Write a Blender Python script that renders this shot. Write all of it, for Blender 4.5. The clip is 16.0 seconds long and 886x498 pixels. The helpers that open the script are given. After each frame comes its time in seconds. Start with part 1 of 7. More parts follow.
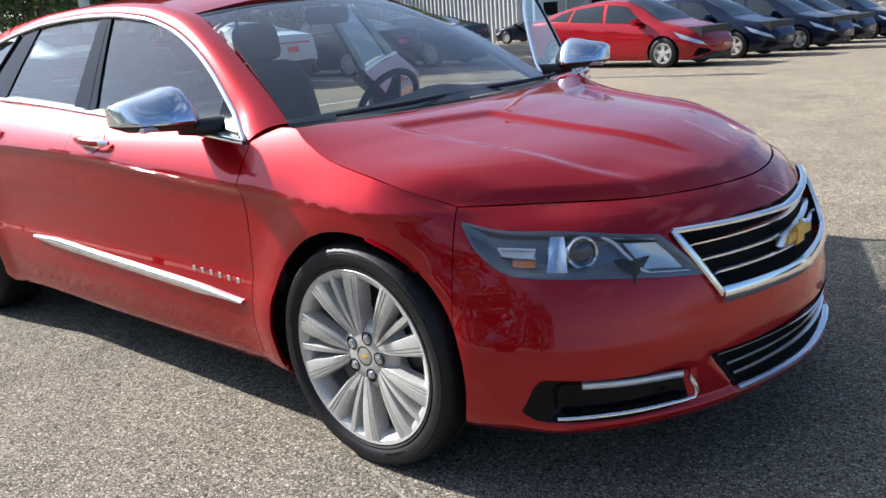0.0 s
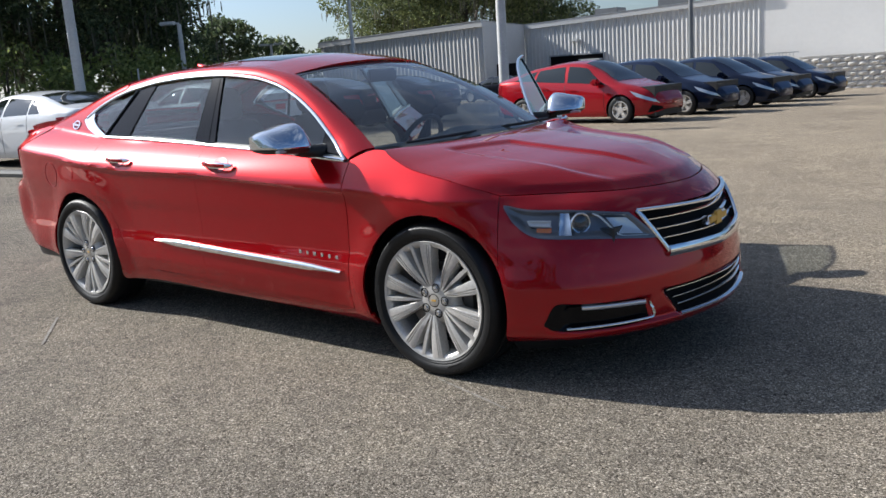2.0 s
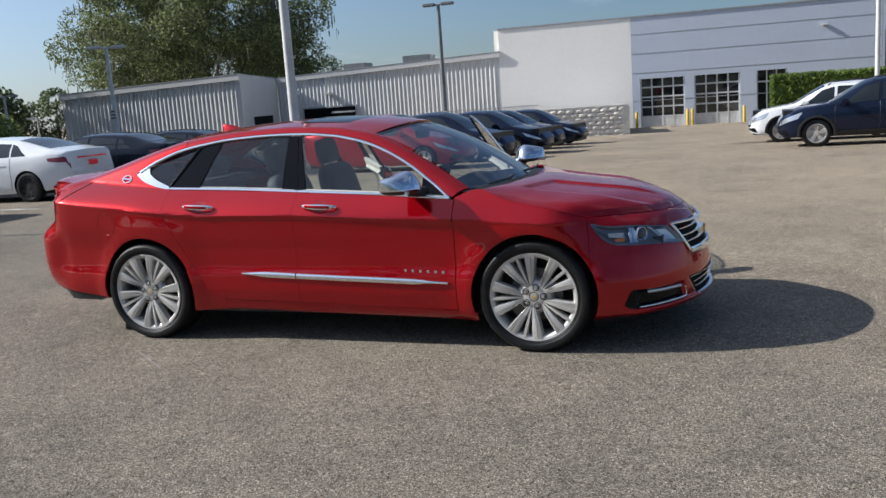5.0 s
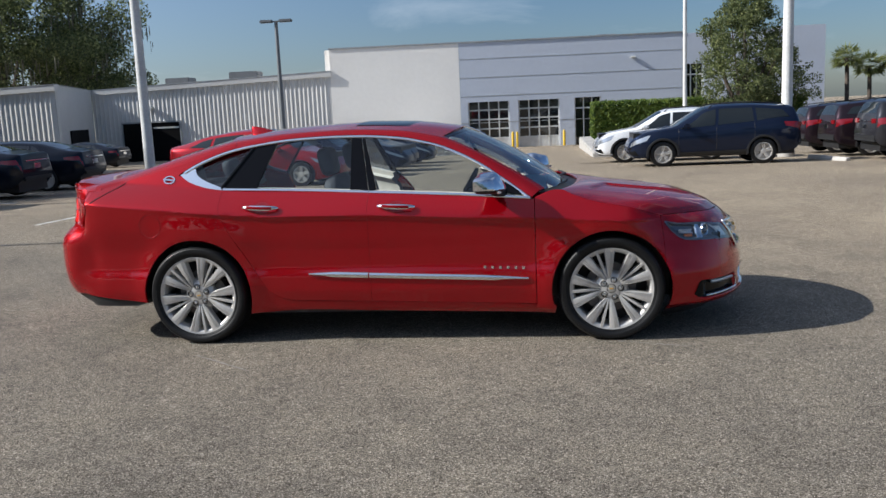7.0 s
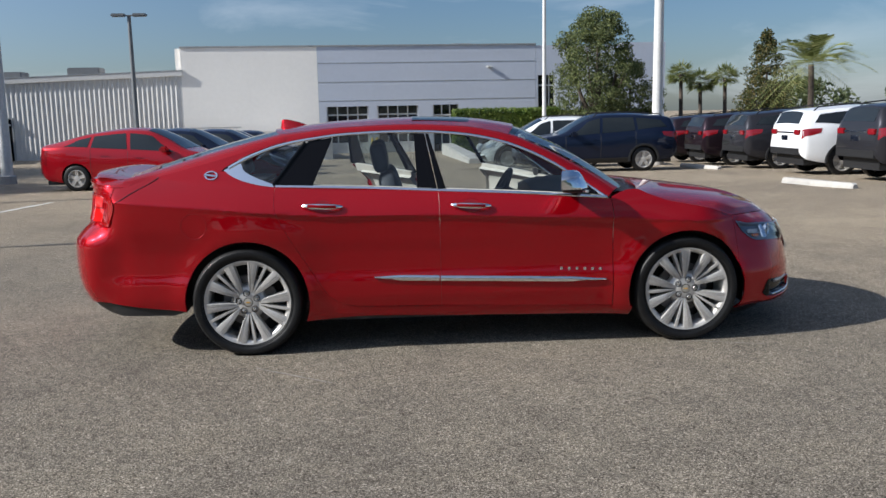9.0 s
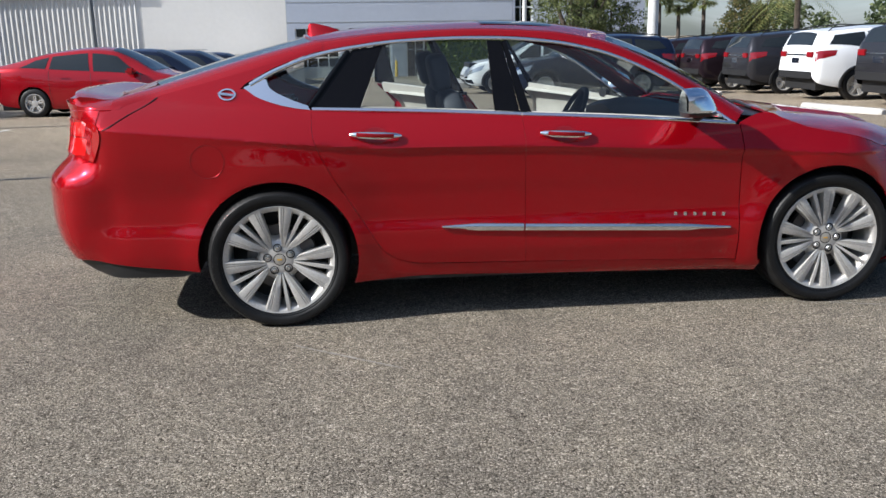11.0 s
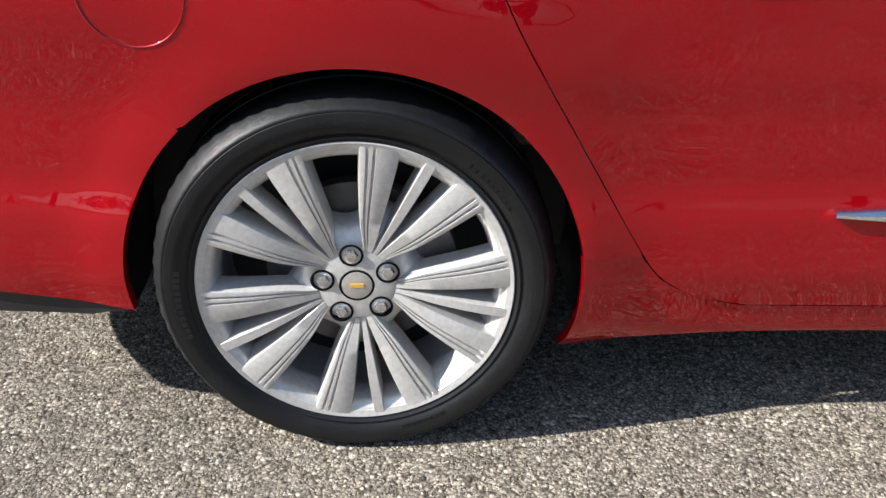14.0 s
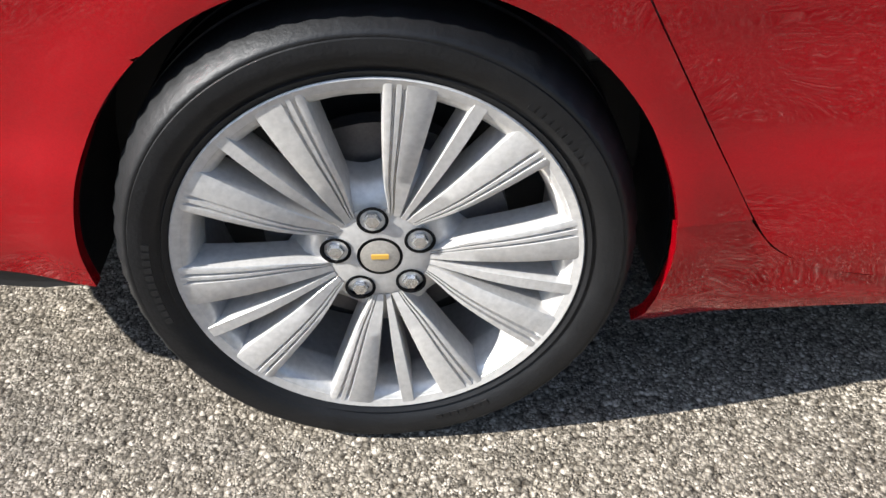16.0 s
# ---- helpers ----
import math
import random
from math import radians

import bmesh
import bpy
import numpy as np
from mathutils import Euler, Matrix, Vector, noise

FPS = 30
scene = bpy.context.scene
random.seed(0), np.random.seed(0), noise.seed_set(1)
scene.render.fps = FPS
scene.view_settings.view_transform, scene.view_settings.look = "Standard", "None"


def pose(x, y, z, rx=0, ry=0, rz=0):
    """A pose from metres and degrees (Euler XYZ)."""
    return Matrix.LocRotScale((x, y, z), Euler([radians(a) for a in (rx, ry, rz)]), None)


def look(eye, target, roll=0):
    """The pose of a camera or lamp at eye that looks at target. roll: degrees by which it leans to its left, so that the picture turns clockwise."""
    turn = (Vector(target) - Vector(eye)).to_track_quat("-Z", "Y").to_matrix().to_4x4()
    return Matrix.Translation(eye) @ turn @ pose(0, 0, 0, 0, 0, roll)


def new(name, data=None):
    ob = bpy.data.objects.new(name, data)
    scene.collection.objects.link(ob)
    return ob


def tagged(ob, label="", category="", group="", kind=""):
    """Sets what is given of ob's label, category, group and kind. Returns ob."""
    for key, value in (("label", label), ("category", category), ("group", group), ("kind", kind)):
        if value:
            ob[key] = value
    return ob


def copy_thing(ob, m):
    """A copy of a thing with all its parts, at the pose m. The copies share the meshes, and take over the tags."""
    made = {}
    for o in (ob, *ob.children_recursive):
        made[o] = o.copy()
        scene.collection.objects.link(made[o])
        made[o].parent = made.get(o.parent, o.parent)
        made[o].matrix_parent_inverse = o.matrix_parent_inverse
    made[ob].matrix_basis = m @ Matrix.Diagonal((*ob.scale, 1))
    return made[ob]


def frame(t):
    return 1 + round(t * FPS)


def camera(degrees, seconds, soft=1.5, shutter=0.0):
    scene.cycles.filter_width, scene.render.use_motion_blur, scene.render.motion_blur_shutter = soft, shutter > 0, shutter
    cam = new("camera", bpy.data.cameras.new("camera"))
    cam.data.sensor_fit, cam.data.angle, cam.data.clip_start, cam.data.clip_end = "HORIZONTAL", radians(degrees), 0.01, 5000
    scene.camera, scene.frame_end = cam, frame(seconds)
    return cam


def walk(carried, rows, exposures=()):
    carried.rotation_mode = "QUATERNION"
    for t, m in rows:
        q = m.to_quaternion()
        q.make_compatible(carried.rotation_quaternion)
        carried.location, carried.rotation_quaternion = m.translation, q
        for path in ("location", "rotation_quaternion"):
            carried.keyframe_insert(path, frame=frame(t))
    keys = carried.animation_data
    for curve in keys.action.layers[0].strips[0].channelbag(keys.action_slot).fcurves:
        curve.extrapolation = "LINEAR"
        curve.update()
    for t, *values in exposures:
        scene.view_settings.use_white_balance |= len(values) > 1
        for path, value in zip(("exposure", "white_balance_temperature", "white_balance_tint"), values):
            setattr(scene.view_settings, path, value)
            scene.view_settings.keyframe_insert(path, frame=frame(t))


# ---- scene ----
cam = camera(54.6, 16.0)
PATH = [
    (0, (3.181, -2.514, 1.318), (1.907, -1.069, 0.782), -4.2),
    (0.5, (3.376, -2.831, 1.348), (2.12, -1.346, 0.884), -4.0),
    (1, (3.51, -3.162, 1.344), (2.274, -1.646, 0.926), -4.2),
    (1.5, (3.626, -3.456, 1.334), (2.421, -1.911, 0.932), -4.1),
    (2, (3.746, -3.736, 1.349), (2.528, -2.205, 0.936), -4.0),
    (2.5, (3.783, -4.064, 1.389), (2.606, -2.501, 0.973), -3.9),
    (3, (3.753, -4.495, 1.447), (2.62, -2.895, 1.056), -3.8),
    (3.5, (3.586, -4.82, 1.469), (2.508, -3.181, 1.081), -3.9),
    (4, (3.346, -5.201, 1.515), (2.332, -3.511, 1.177), -4.4),
    (4.5, (3.073, -5.575, 1.551), (2.189, -3.813, 1.216), -4.3),
    (5, (2.702, -5.837, 1.558), (2.011, -3.992, 1.216), -4.0),
    (5.2, (2.553, -5.95, 1.55), (1.916, -4.084, 1.214), -3.8),
    (7.3, (0.794, -6.526, 1.548), (0.604, -4.561, 1.23), -2.1),
    (7.5, (0.621, -6.527, 1.551), (0.475, -4.557, 1.235), -1.8),
    (8, (0.176, -6.54, 1.537), (0.091, -4.565, 1.23), -1.7),
    (8.5, (-0.204, -6.442, 1.514), (-0.18, -4.466, 1.209), -1.3),
    (8.7, (-0.335, -6.389, 1.522), (-0.269, -4.414, 1.215), -1.2),
    (10.8, (-0.991, -5.281, 1.422), (-0.733, -3.353, 0.957), -0.8),
    (11, (-1.025, -5.071, 1.407), (-0.831, -3.14, 0.925), -0.9),
    (11.5, (-1.052, -4.511, 1.393), (-0.957, -2.578, 0.888), -1.4),
    (12, (-1.098, -3.96, 1.358), (-1.011, -2.048, 0.778), -0.1),
    (12.5, (-1.205, -3.456, 1.29), (-1.17, -1.557, 0.662), -0.4),
    (13, (-1.215, -2.966, 1.223), (-1.175, -1.113, 0.47), -0.2),
    (13.5, (-1.259, -2.543, 1.175), (-1.215, -0.737, 0.316), 0.2),
    (13.8, (-1.292, -2.324, 1.143), (-1.252, -0.54, 0.239), 0.1),
    (14, (-1.341, -2.191, 1.104), (-1.244, -0.428, 0.163), 1.0),
    (14.5, (-1.352, -1.895, 1.051), (-1.28, -0.242, -0.073), 0.9),
    (15, (-1.356, -1.793, 1.022), (-1.336, -0.166, -0.141), 0.0),
    (15.5, (-1.35, -1.789, 1.01), (-1.331, -0.172, -0.167), -0.1),
    (16, (-1.381, -1.817, 1.053), (-1.299, -0.227, -0.157), 0.8),
]
walk(cam, [(t, look(eye, target, roll)) for t, eye, target, roll in PATH],
     [(t, stops, 5960, 9) for t, stops in ((0, 1.1), (1, 0.8), (2, 0.57), (5, 0.45), (8.5, 0.38), (11, 0.64), (12, 0.88), (13, 1.05), (14, 1.2), (15, 1.35), (16, 1.35))])

# ---- world, sun ----
SUN_TRAVEL = Vector((1.5, 0.32, -1.0)).normalized()
sky_world = bpy.data.worlds.new("sky_world")
scene.world = sky_world
sky_world.use_nodes = True
wn = sky_world.node_tree
sky = wn.nodes.new("ShaderNodeTexSky")
sky.sky_type = "NISHITA"
sky.sun_disc = False
sky.sun_elevation = math.asin(-SUN_TRAVEL.z)
sky.sun_rotation = math.atan2(-SUN_TRAVEL.x, -SUN_TRAVEL.y)
sky.air_density, sky.dust_density, sky.ozone_density = 1.1, 0.7, 5.0
background = next(n for n in wn.nodes if n.type == "BACKGROUND")
background.inputs["Strength"].default_value = 0.056
# thin streaks of high cloud, thicker towards the horizon
cloud_at, cloud_map, cloud_noise = wn.nodes.new("ShaderNodeTexCoord"), wn.nodes.new("ShaderNodeMapping"), wn.nodes.new("ShaderNodeTexNoise")
cloud_map.inputs["Scale"].default_value = (1.1, 1.6, 4.5)
cloud_noise.inputs["Scale"].default_value, cloud_noise.inputs["Detail"].default_value, cloud_noise.inputs["Roughness"].default_value = 2.2, 7.0, 0.6
cloud_noise.inputs["Distortion"].default_value = 0.6
cloud_ramp, cloud_mix = wn.nodes.new("ShaderNodeValToRGB"), wn.nodes.new("ShaderNodeMix")
cloud_ramp.color_ramp.elements[0].position, cloud_ramp.color_ramp.elements[1].position = 0.53, 0.85
cloud_ramp.color_ramp.elements[1].color = (0.55, 0.55, 0.55, 1)
cloud_mix.data_type = "RGBA"
cloud_mix.inputs[7].default_value = (12.0, 12.4, 12.8, 1)
wn.links.new(cloud_at.outputs["Generated"], cloud_map.inputs["Vector"])
wn.links.new(cloud_map.outputs["Vector"], cloud_noise.inputs["Vector"])
wn.links.new(cloud_noise.outputs["Fac"], cloud_ramp.inputs["Fac"])
wn.links.new(cloud_ramp.outputs["Color"], cloud_mix.inputs[0])
sky_tint = wn.nodes.new("ShaderNodeMix")
sky_tint.data_type, sky_tint.blend_type = "RGBA", "MULTIPLY"
sky_tint.inputs[0].default_value = 1.0
sky_tint.inputs[7].default_value = (0.98, 1.0, 1.06, 1)
wn.links.new(sky.outputs["Color"], sky_tint.inputs[6])
# summer haze: a broad pale veil that thickens towards the sun
toward, lift, fall, haze = wn.nodes.new("ShaderNodeVectorMath"), wn.nodes.new("ShaderNodeMapRange"), wn.nodes.new("ShaderNodeMath"), wn.nodes.new("ShaderNodeMix")
toward.operation, fall.operation = "DOT_PRODUCT", "POWER"
toward.inputs[1].default_value = -SUN_TRAVEL
lift.inputs["From Min"].default_value, lift.inputs["From Max"].default_value = -0.2, 1.0
fall.inputs[1].default_value = 1.8
haze.data_type, haze.blend_type = "RGBA", "ADD"
haze.inputs[7].default_value = (6.6, 6.9, 7.3, 1)
wn.links.new(cloud_at.outputs["Generated"], toward.inputs[0])
wn.links.new(toward.outputs["Value"], lift.inputs["Value"])
wn.links.new(lift.outputs["Result"], fall.inputs[0])
wn.links.new(fall.outputs[0], haze.inputs[0])
wn.links.new(sky_tint.outputs[2], haze.inputs[6])
wn.links.new(haze.outputs[2], cloud_mix.inputs[6])
wn.links.new(cloud_mix.outputs[2], background.inputs["Color"])

sun_data = bpy.data.lights.new("sun", "SUN")
sun_data.energy, sun_data.angle, sun_data.color = 5.5, radians(0.55), (1.0, 0.93, 0.83)
sun = new("sun", sun_data)
sun.matrix_world = look((-40, -6, 30), Vector((-40, -6, 30)) + SUN_TRAVEL)


# ---- materials ----
def material(name, color, rough=0.5, metal=0.0, coat=0.0, spec=0.5, alpha=None):
    """A node material; returns (material, nodes, links, principled)."""
    m = bpy.data.materials.new(name)
    m.use_nodes = True
    nt = m.node_tree
    p = nt.nodes["Principled BSDF"]
    p.inputs["Base Color"].default_value = (*color, 1)
    p.inputs["Roughness"].default_value = rough
    p.inputs["Metallic"].default_value = metal
    p.inputs["Coat Weight"].default_value = coat
    p.inputs["Coat Roughness"].default_value = 0.012
    p.inputs["Specular IOR Level"].default_value = spec
    m.diffuse_color = (*color, 1)
    return m, nt, p


def noise_node(nt, scale, detail=4.0, rough=0.55, coords="Object"):
    tc = nt.nodes.new("ShaderNodeTexCoord")
    n = nt.nodes.new("ShaderNodeTexNoise")
    n.inputs["Scale"].default_value, n.inputs["Detail"].default_value, n.inputs["Roughness"].default_value = scale, detail, rough
    nt.links.new(tc.outputs[coords], n.inputs["Vector"])
    return n


def ramp_node(nt, fac, stops):
    r = nt.nodes.new("ShaderNodeValToRGB")
    el = r.color_ramp.elements
    while len(el) < len(stops):
        el.new(0.5)
    for e, (pos, col) in zip(el, stops):
        e.position, e.color = pos, (*col, 1)
    nt.links.new(fac, r.inputs["Fac"])
    return r


def bump_node(nt, p, height, strength, distance, slot="Normal"):
    b = nt.nodes.new("ShaderNodeBump")
    b.inputs["Strength"].default_value, b.inputs["Distance"].default_value = strength, distance
    nt.links.new(height, b.inputs["Height"])
    nt.links.new(b.outputs["Normal"], p.inputs[slot])
    return b


def mix_node(nt, fac, a, b, blend="MIX"):
    m = nt.nodes.new("ShaderNodeMix")
    m.data_type, m.blend_type = "RGBA", blend
    for sock, val in ((m.inputs[0], fac), (m.inputs[6], a), (m.inputs[7], b)):
        if isinstance(val, (int, float)):
            sock.default_value = val
        elif isinstance(val, tuple):
            sock.default_value = (*val, 1)
        else:
            nt.links.new(val, sock)
    return m.outputs[2]


def varied(name, color, rough=0.5, metal=0.0, coat=0.0, scale=6.0, amount=0.25, bump=0.0, bump_scale=60.0, spec=0.5, fine=0.14):
    """A surface with broad and fine variation of tone, and fine relief."""
    m, nt, p = material(name, color, rough, metal, coat, spec)
    broad, grain = noise_node(nt, scale, 3), noise_node(nt, scale * 12, 5)
    dark, light = tuple(c * (1 - amount) for c in color), tuple(min(1, c * (1 + amount * 0.7)) for c in color)
    a = ramp_node(nt, broad.outputs["Fac"], [(0.3, dark), (0.7, light)])
    b = ramp_node(nt, grain.outputs["Fac"], [(0.3, (1 - fine,) * 3), (0.7, (1 + 0.57 * fine,) * 3)])
    nt.links.new(mix_node(nt, 1.0, a.outputs[0], b.outputs[0], "MULTIPLY"), p.inputs["Base Color"])
    if bump:
        bump_node(nt, p, noise_node(nt, bump_scale, 4).outputs["Fac"], bump, 0.01)
    return m


def car_paint(name, color, flake=0.0, rough=0.35, dust=0.0, coat=1.0):
    """Clear-coated paint with faint orange peel and, for metallics, flakes."""
    m, nt, p = material(name, color, rough, 0.0, 1.0)
    top = max(color)
    p.inputs["Specular Tint"].default_value = (*[c / top for c in color], 1)
    ripple = noise_node(nt, 7.0, 2)
    bump_node(nt, p, ripple.outputs["Fac"], 0.02, 0.01, "Coat Normal")
    p.inputs["Metallic"].default_value = flake
    cells = nt.nodes.new("ShaderNodeTexVoronoi")
    tc = nt.nodes.new("ShaderNodeTexCoord")
    cells.inputs["Scale"].default_value = 900
    nt.links.new(tc.outputs["Object"], cells.inputs["Vector"])
    sparkle = ramp_node(nt, cells.outputs["Color"], [(0.2, tuple(c * 0.88 for c in color)), (0.8, tuple(min(1, c * 1.12) for c in color))])
    col = sparkle.outputs[0]
    if dust:
        film = noise_node(nt, 3.0, 6)
        mask = ramp_node(nt, film.outputs["Fac"], [(0.45, (0, 0, 0)), (0.75, (dust, dust, dust))])
        col = mix_node(nt, mask.outputs[0], col, (0.32, 0.27, 0.23))
    nt.links.new(col, p.inputs["Base Color"])
    p.inputs["Specular IOR Level"].default_value = 0.12
    p.inputs["Coat IOR"].default_value = 1.5
    p.inputs["Coat Weight"].default_value = coat
    return m


def glass(name, tint=(0.8, 0.9, 0.86), clear=0.7, rough=0.0, head_on=0.05):
    """Window glass: see-through with a mirror's gloss at a slant."""
    m, nt, p = material(name, tint, 0.02)
    nt.nodes.remove(p)
    out = nt.nodes["Material Output"]
    see, gloss, mix = nt.nodes.new("ShaderNodeBsdfTransparent"), nt.nodes.new("ShaderNodeBsdfGlossy"), nt.nodes.new("ShaderNodeMixShader")
    see.inputs["Color"].default_value = (*[c * clear for c in tint], 1)
    gloss.inputs["Roughness"].default_value = rough
    slant = nt.nodes.new("ShaderNodeLayerWeight")
    slant.inputs["Blend"].default_value = 0.5
    rise, gain = nt.nodes.new("ShaderNodeMath"), nt.nodes.new("ShaderNodeMath")
    rise.operation, gain.operation = "POWER", "MULTIPLY_ADD"
    rise.inputs[1].default_value = 3.6
    gain.inputs[1].default_value, gain.inputs[2].default_value = 1 - head_on, head_on
    nt.links.new(slant.outputs["Facing"], rise.inputs[0])
    nt.links.new(rise.outputs[0], gain.inputs[0])
    nt.links.new(gain.outputs[0], mix.inputs[0])
    nt.links.new(see.outputs[0], mix.inputs[1])
    nt.links.new(gloss.outputs[0], mix.inputs[2])
    nt.links.new(mix.outputs[0], out.inputs["Surface"])
    return m


def asphalt_material():
    """Worn asphalt: crushed stone of two sizes in dark binder, broad blotches, stains and pale wear."""
    m, nt, p = material("asphalt", (0.05, 0.05, 0.05), 0.9, 0, 0, 0.12)
    tc = nt.nodes.new("ShaderNodeTexCoord")
    wob = noise_node(nt, 260, 2)
    off = nt.nodes.new("ShaderNodeVectorMath")
    off.operation = "MULTIPLY_ADD"
    off.inputs[1].default_value = (0.005, 0.005, 0.005)
    nt.links.new(wob.outputs["Color"], off.inputs[0])
    nt.links.new(tc.outputs["Object"], off.inputs[2])
    cols, heights = [], []
    for scale, spread in ((122, 1.0), (235, 0.8)):
        stones = nt.nodes.new("ShaderNodeTexVoronoi")
        stones.inputs["Scale"].default_value = scale
        nt.links.new(off.outputs[0], stones.inputs["Vector"])
        tone = nt.nodes.new("ShaderNodeSeparateColor")
        nt.links.new(stones.outputs["Color"], tone.inputs[0])
        pebble = ramp_node(nt, tone.outputs[0], [(0.0, (0.07, 0.062, 0.051)), (0.4, (0.195, 0.173, 0.142)), (0.75, (0.3, 0.268, 0.222)), (1.0, (0.55, 0.5, 0.43))])
        gap = ramp_node(nt, stones.outputs["Distance"], [(0.3, (1, 1, 1)), (0.85, (0.22, 0.205, 0.19))])
        cols.append(mix_node(nt, 1.0, pebble.outputs[0], gap.outputs[0], "MULTIPLY"))
        heights.append(stones.outputs["Distance"])
    size = ramp_node(nt, noise_node(nt, 48, 3).outputs["Fac"], [(0.44, (0, 0, 0)), (0.56, (1, 1, 1))])
    col = mix_node(nt, size.outputs[0], cols[0], cols[1])
    patches = ramp_node(nt, noise_node(nt, 0.35, 5, 0.6).outputs["Fac"], [(0.3, (0.86, 0.85, 0.85)), (0.7, (1.26, 1.24, 1.19))])
    col = mix_node(nt, 1.0, col, patches.outputs[0], "MULTIPLY")
    stains = ramp_node(nt, noise_node(nt, 2.3, 6, 0.65).outputs["Fac"], [(0.28, (0.78, 0.78, 0.79)), (0.5, (1, 1, 1)), (0.8, (1.12, 1.11, 1.07))])
    col = mix_node(nt, 1.0, col, stains.outputs[0], "MULTIPLY")
    mottle = ramp_node(nt, noise_node(nt, 16, 4, 0.7).outputs["Fac"], [(0.3, (0.8, 0.8, 0.8)), (0.7, (1.2, 1.19, 1.17))])
    col = mix_node(nt, 1.0, col, mottle.outputs[0], "MULTIPLY")
    worn = ramp_node(nt, noise_node(nt, 5.5, 7, 0.7).outputs["Fac"], [(0.6, (0, 0, 0)), (0.78, (0.35, 0.35, 0.35))])
    col = mix_node(nt, worn.outputs[0], col, (0.34, 0.315, 0.275))
    # the asphalt turns paler towards +x and +y, the change broken up by noise
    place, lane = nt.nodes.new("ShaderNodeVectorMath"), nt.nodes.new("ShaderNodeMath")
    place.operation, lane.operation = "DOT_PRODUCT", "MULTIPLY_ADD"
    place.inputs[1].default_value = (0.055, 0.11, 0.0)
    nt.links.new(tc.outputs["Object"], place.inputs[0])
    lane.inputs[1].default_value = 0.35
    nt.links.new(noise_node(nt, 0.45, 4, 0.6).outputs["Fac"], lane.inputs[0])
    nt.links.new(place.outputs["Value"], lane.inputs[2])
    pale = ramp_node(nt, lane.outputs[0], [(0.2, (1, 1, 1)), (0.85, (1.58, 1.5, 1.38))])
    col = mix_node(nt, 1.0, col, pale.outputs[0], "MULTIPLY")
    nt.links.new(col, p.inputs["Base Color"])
    h = mix_node(nt, size.outputs[0], heights[0], heights[1])
    inv = nt.nodes.new("ShaderNodeMath")
    inv.operation = "SUBTRACT"
    inv.inputs[0].default_value = 1.0
    nt.links.new(h, inv.inputs[1])
    bump_node(nt, p, inv.outputs[0], 0.75, 0.005)
    return m


ASPHALT = asphalt_material()
RED = car_paint("red_metallic_paint", (0.345, 0.001, 0.006), 0.5, 0.26, coat=0.95)
PRIUS_RED = car_paint("bright_red_paint", (0.3, 0.004, 0.01), 0.2, 0.35)
NAVY = car_paint("navy_paint", (0.008, 0.013, 0.03), 0.2, 0.3, coat=0.55)
BLACK_PAINT = car_paint("blue_black_paint", (0.008, 0.01, 0.016), 0.2, 0.3, coat=0.55)
WHITE_PAINT = car_paint("white_pearl_paint", (0.72, 0.73, 0.74), 0.0, 0.4)
PLUM = car_paint("plum_grey_paint", (0.014, 0.009, 0.012), 0.2, 0.35, coat=0.55)
GREY_PAINT = car_paint("grey_paint", (0.022, 0.022, 0.026), 0.2, 0.35, coat=0.55)
CHROME = material("chrome", (0.86, 0.87, 0.89), 0.12, 1.0)[0]
ALLOY = varied("machined_alloy", (0.55, 0.53, 0.5), 0.36, 0.35, 0.1, 9, 0.06)
RUBBER = varied("tyre_rubber", (0.009, 0.009, 0.0095), 0.5, 0, 0, 20, 0.3, 0.1, 140, 0.3)
DARK = material("dark_plastic", (0.012, 0.012, 0.013), 0.5)[0]
# matt black of grilles, also laid as shade in wall openings and nut recesses
GRILLE_SHADE_BLACK = material("grille_shade_black", (0.004, 0.004, 0.0045), 0.7, 0, 0, 0.1)[0]
GLOSS_BLACK = material("gloss_black", (0.004, 0.004, 0.005), 0.1, 0, 0.0, 0.16)[0]
DARK_GLASS = material("privacy_glass", (0.012, 0.015, 0.016), 0.03, 0, 0, 0.7)[0]
CAR_GLASS = glass("car_glass", (0.84, 0.93, 0.93), 0.69, 0.0, 0.07)
TAIL_RED = material("tail_lamp_red", (0.2, 0.006, 0.01), 0.1, 0, 0.6)[0]
LAMP_CLEAR = material("lamp_clear", (0.55, 0.57, 0.6), 0.08, 0.6, 1.0)[0]
WALL_WHITE = varied("painted_corrugated_metal", (0.64, 0.63, 0.61), 0.45, 0, 0, 0.4, 0.05, fine=0.05)
WALL_BEIGE = varied("beige_stucco", (0.86, 0.83, 0.78), 0.8, 0, 0, 0.3, 0.03, 0.02, 60, fine=0.025)
WALL_GREY = varied("blue_grey_stucco", (0.5, 0.54, 0.62), 0.75, 0, 0, 0.3, 0.03, 0.02, 60, fine=0.025)
METAL_GREY = varied("galvanised_metal", (0.4, 0.41, 0.42), 0.5, 0.5, 0, 3, 0.15)
POLE_WHITE = varied("pole_paint", (0.62, 0.62, 0.6), 0.5, 0, 0, 2, 0.12)
POLE_GREY = varied("grey_pole_paint", (0.16, 0.17, 0.18), 0.5, 0, 0, 2, 0.15)
YELLOW = varied("bollard_yellow", (0.7, 0.46, 0.03), 0.5, 0, 0, 4, 0.15)
CONCRETE = varied("concrete", (0.42, 0.4, 0.37), 0.85, 0, 0, 1.5, 0.2, 0.3, 30)
BLOCK = varied("split_face_block", (0.74, 0.7, 0.63), 0.9, 0, 0, 2.0, 0.2, 1.0, 9)
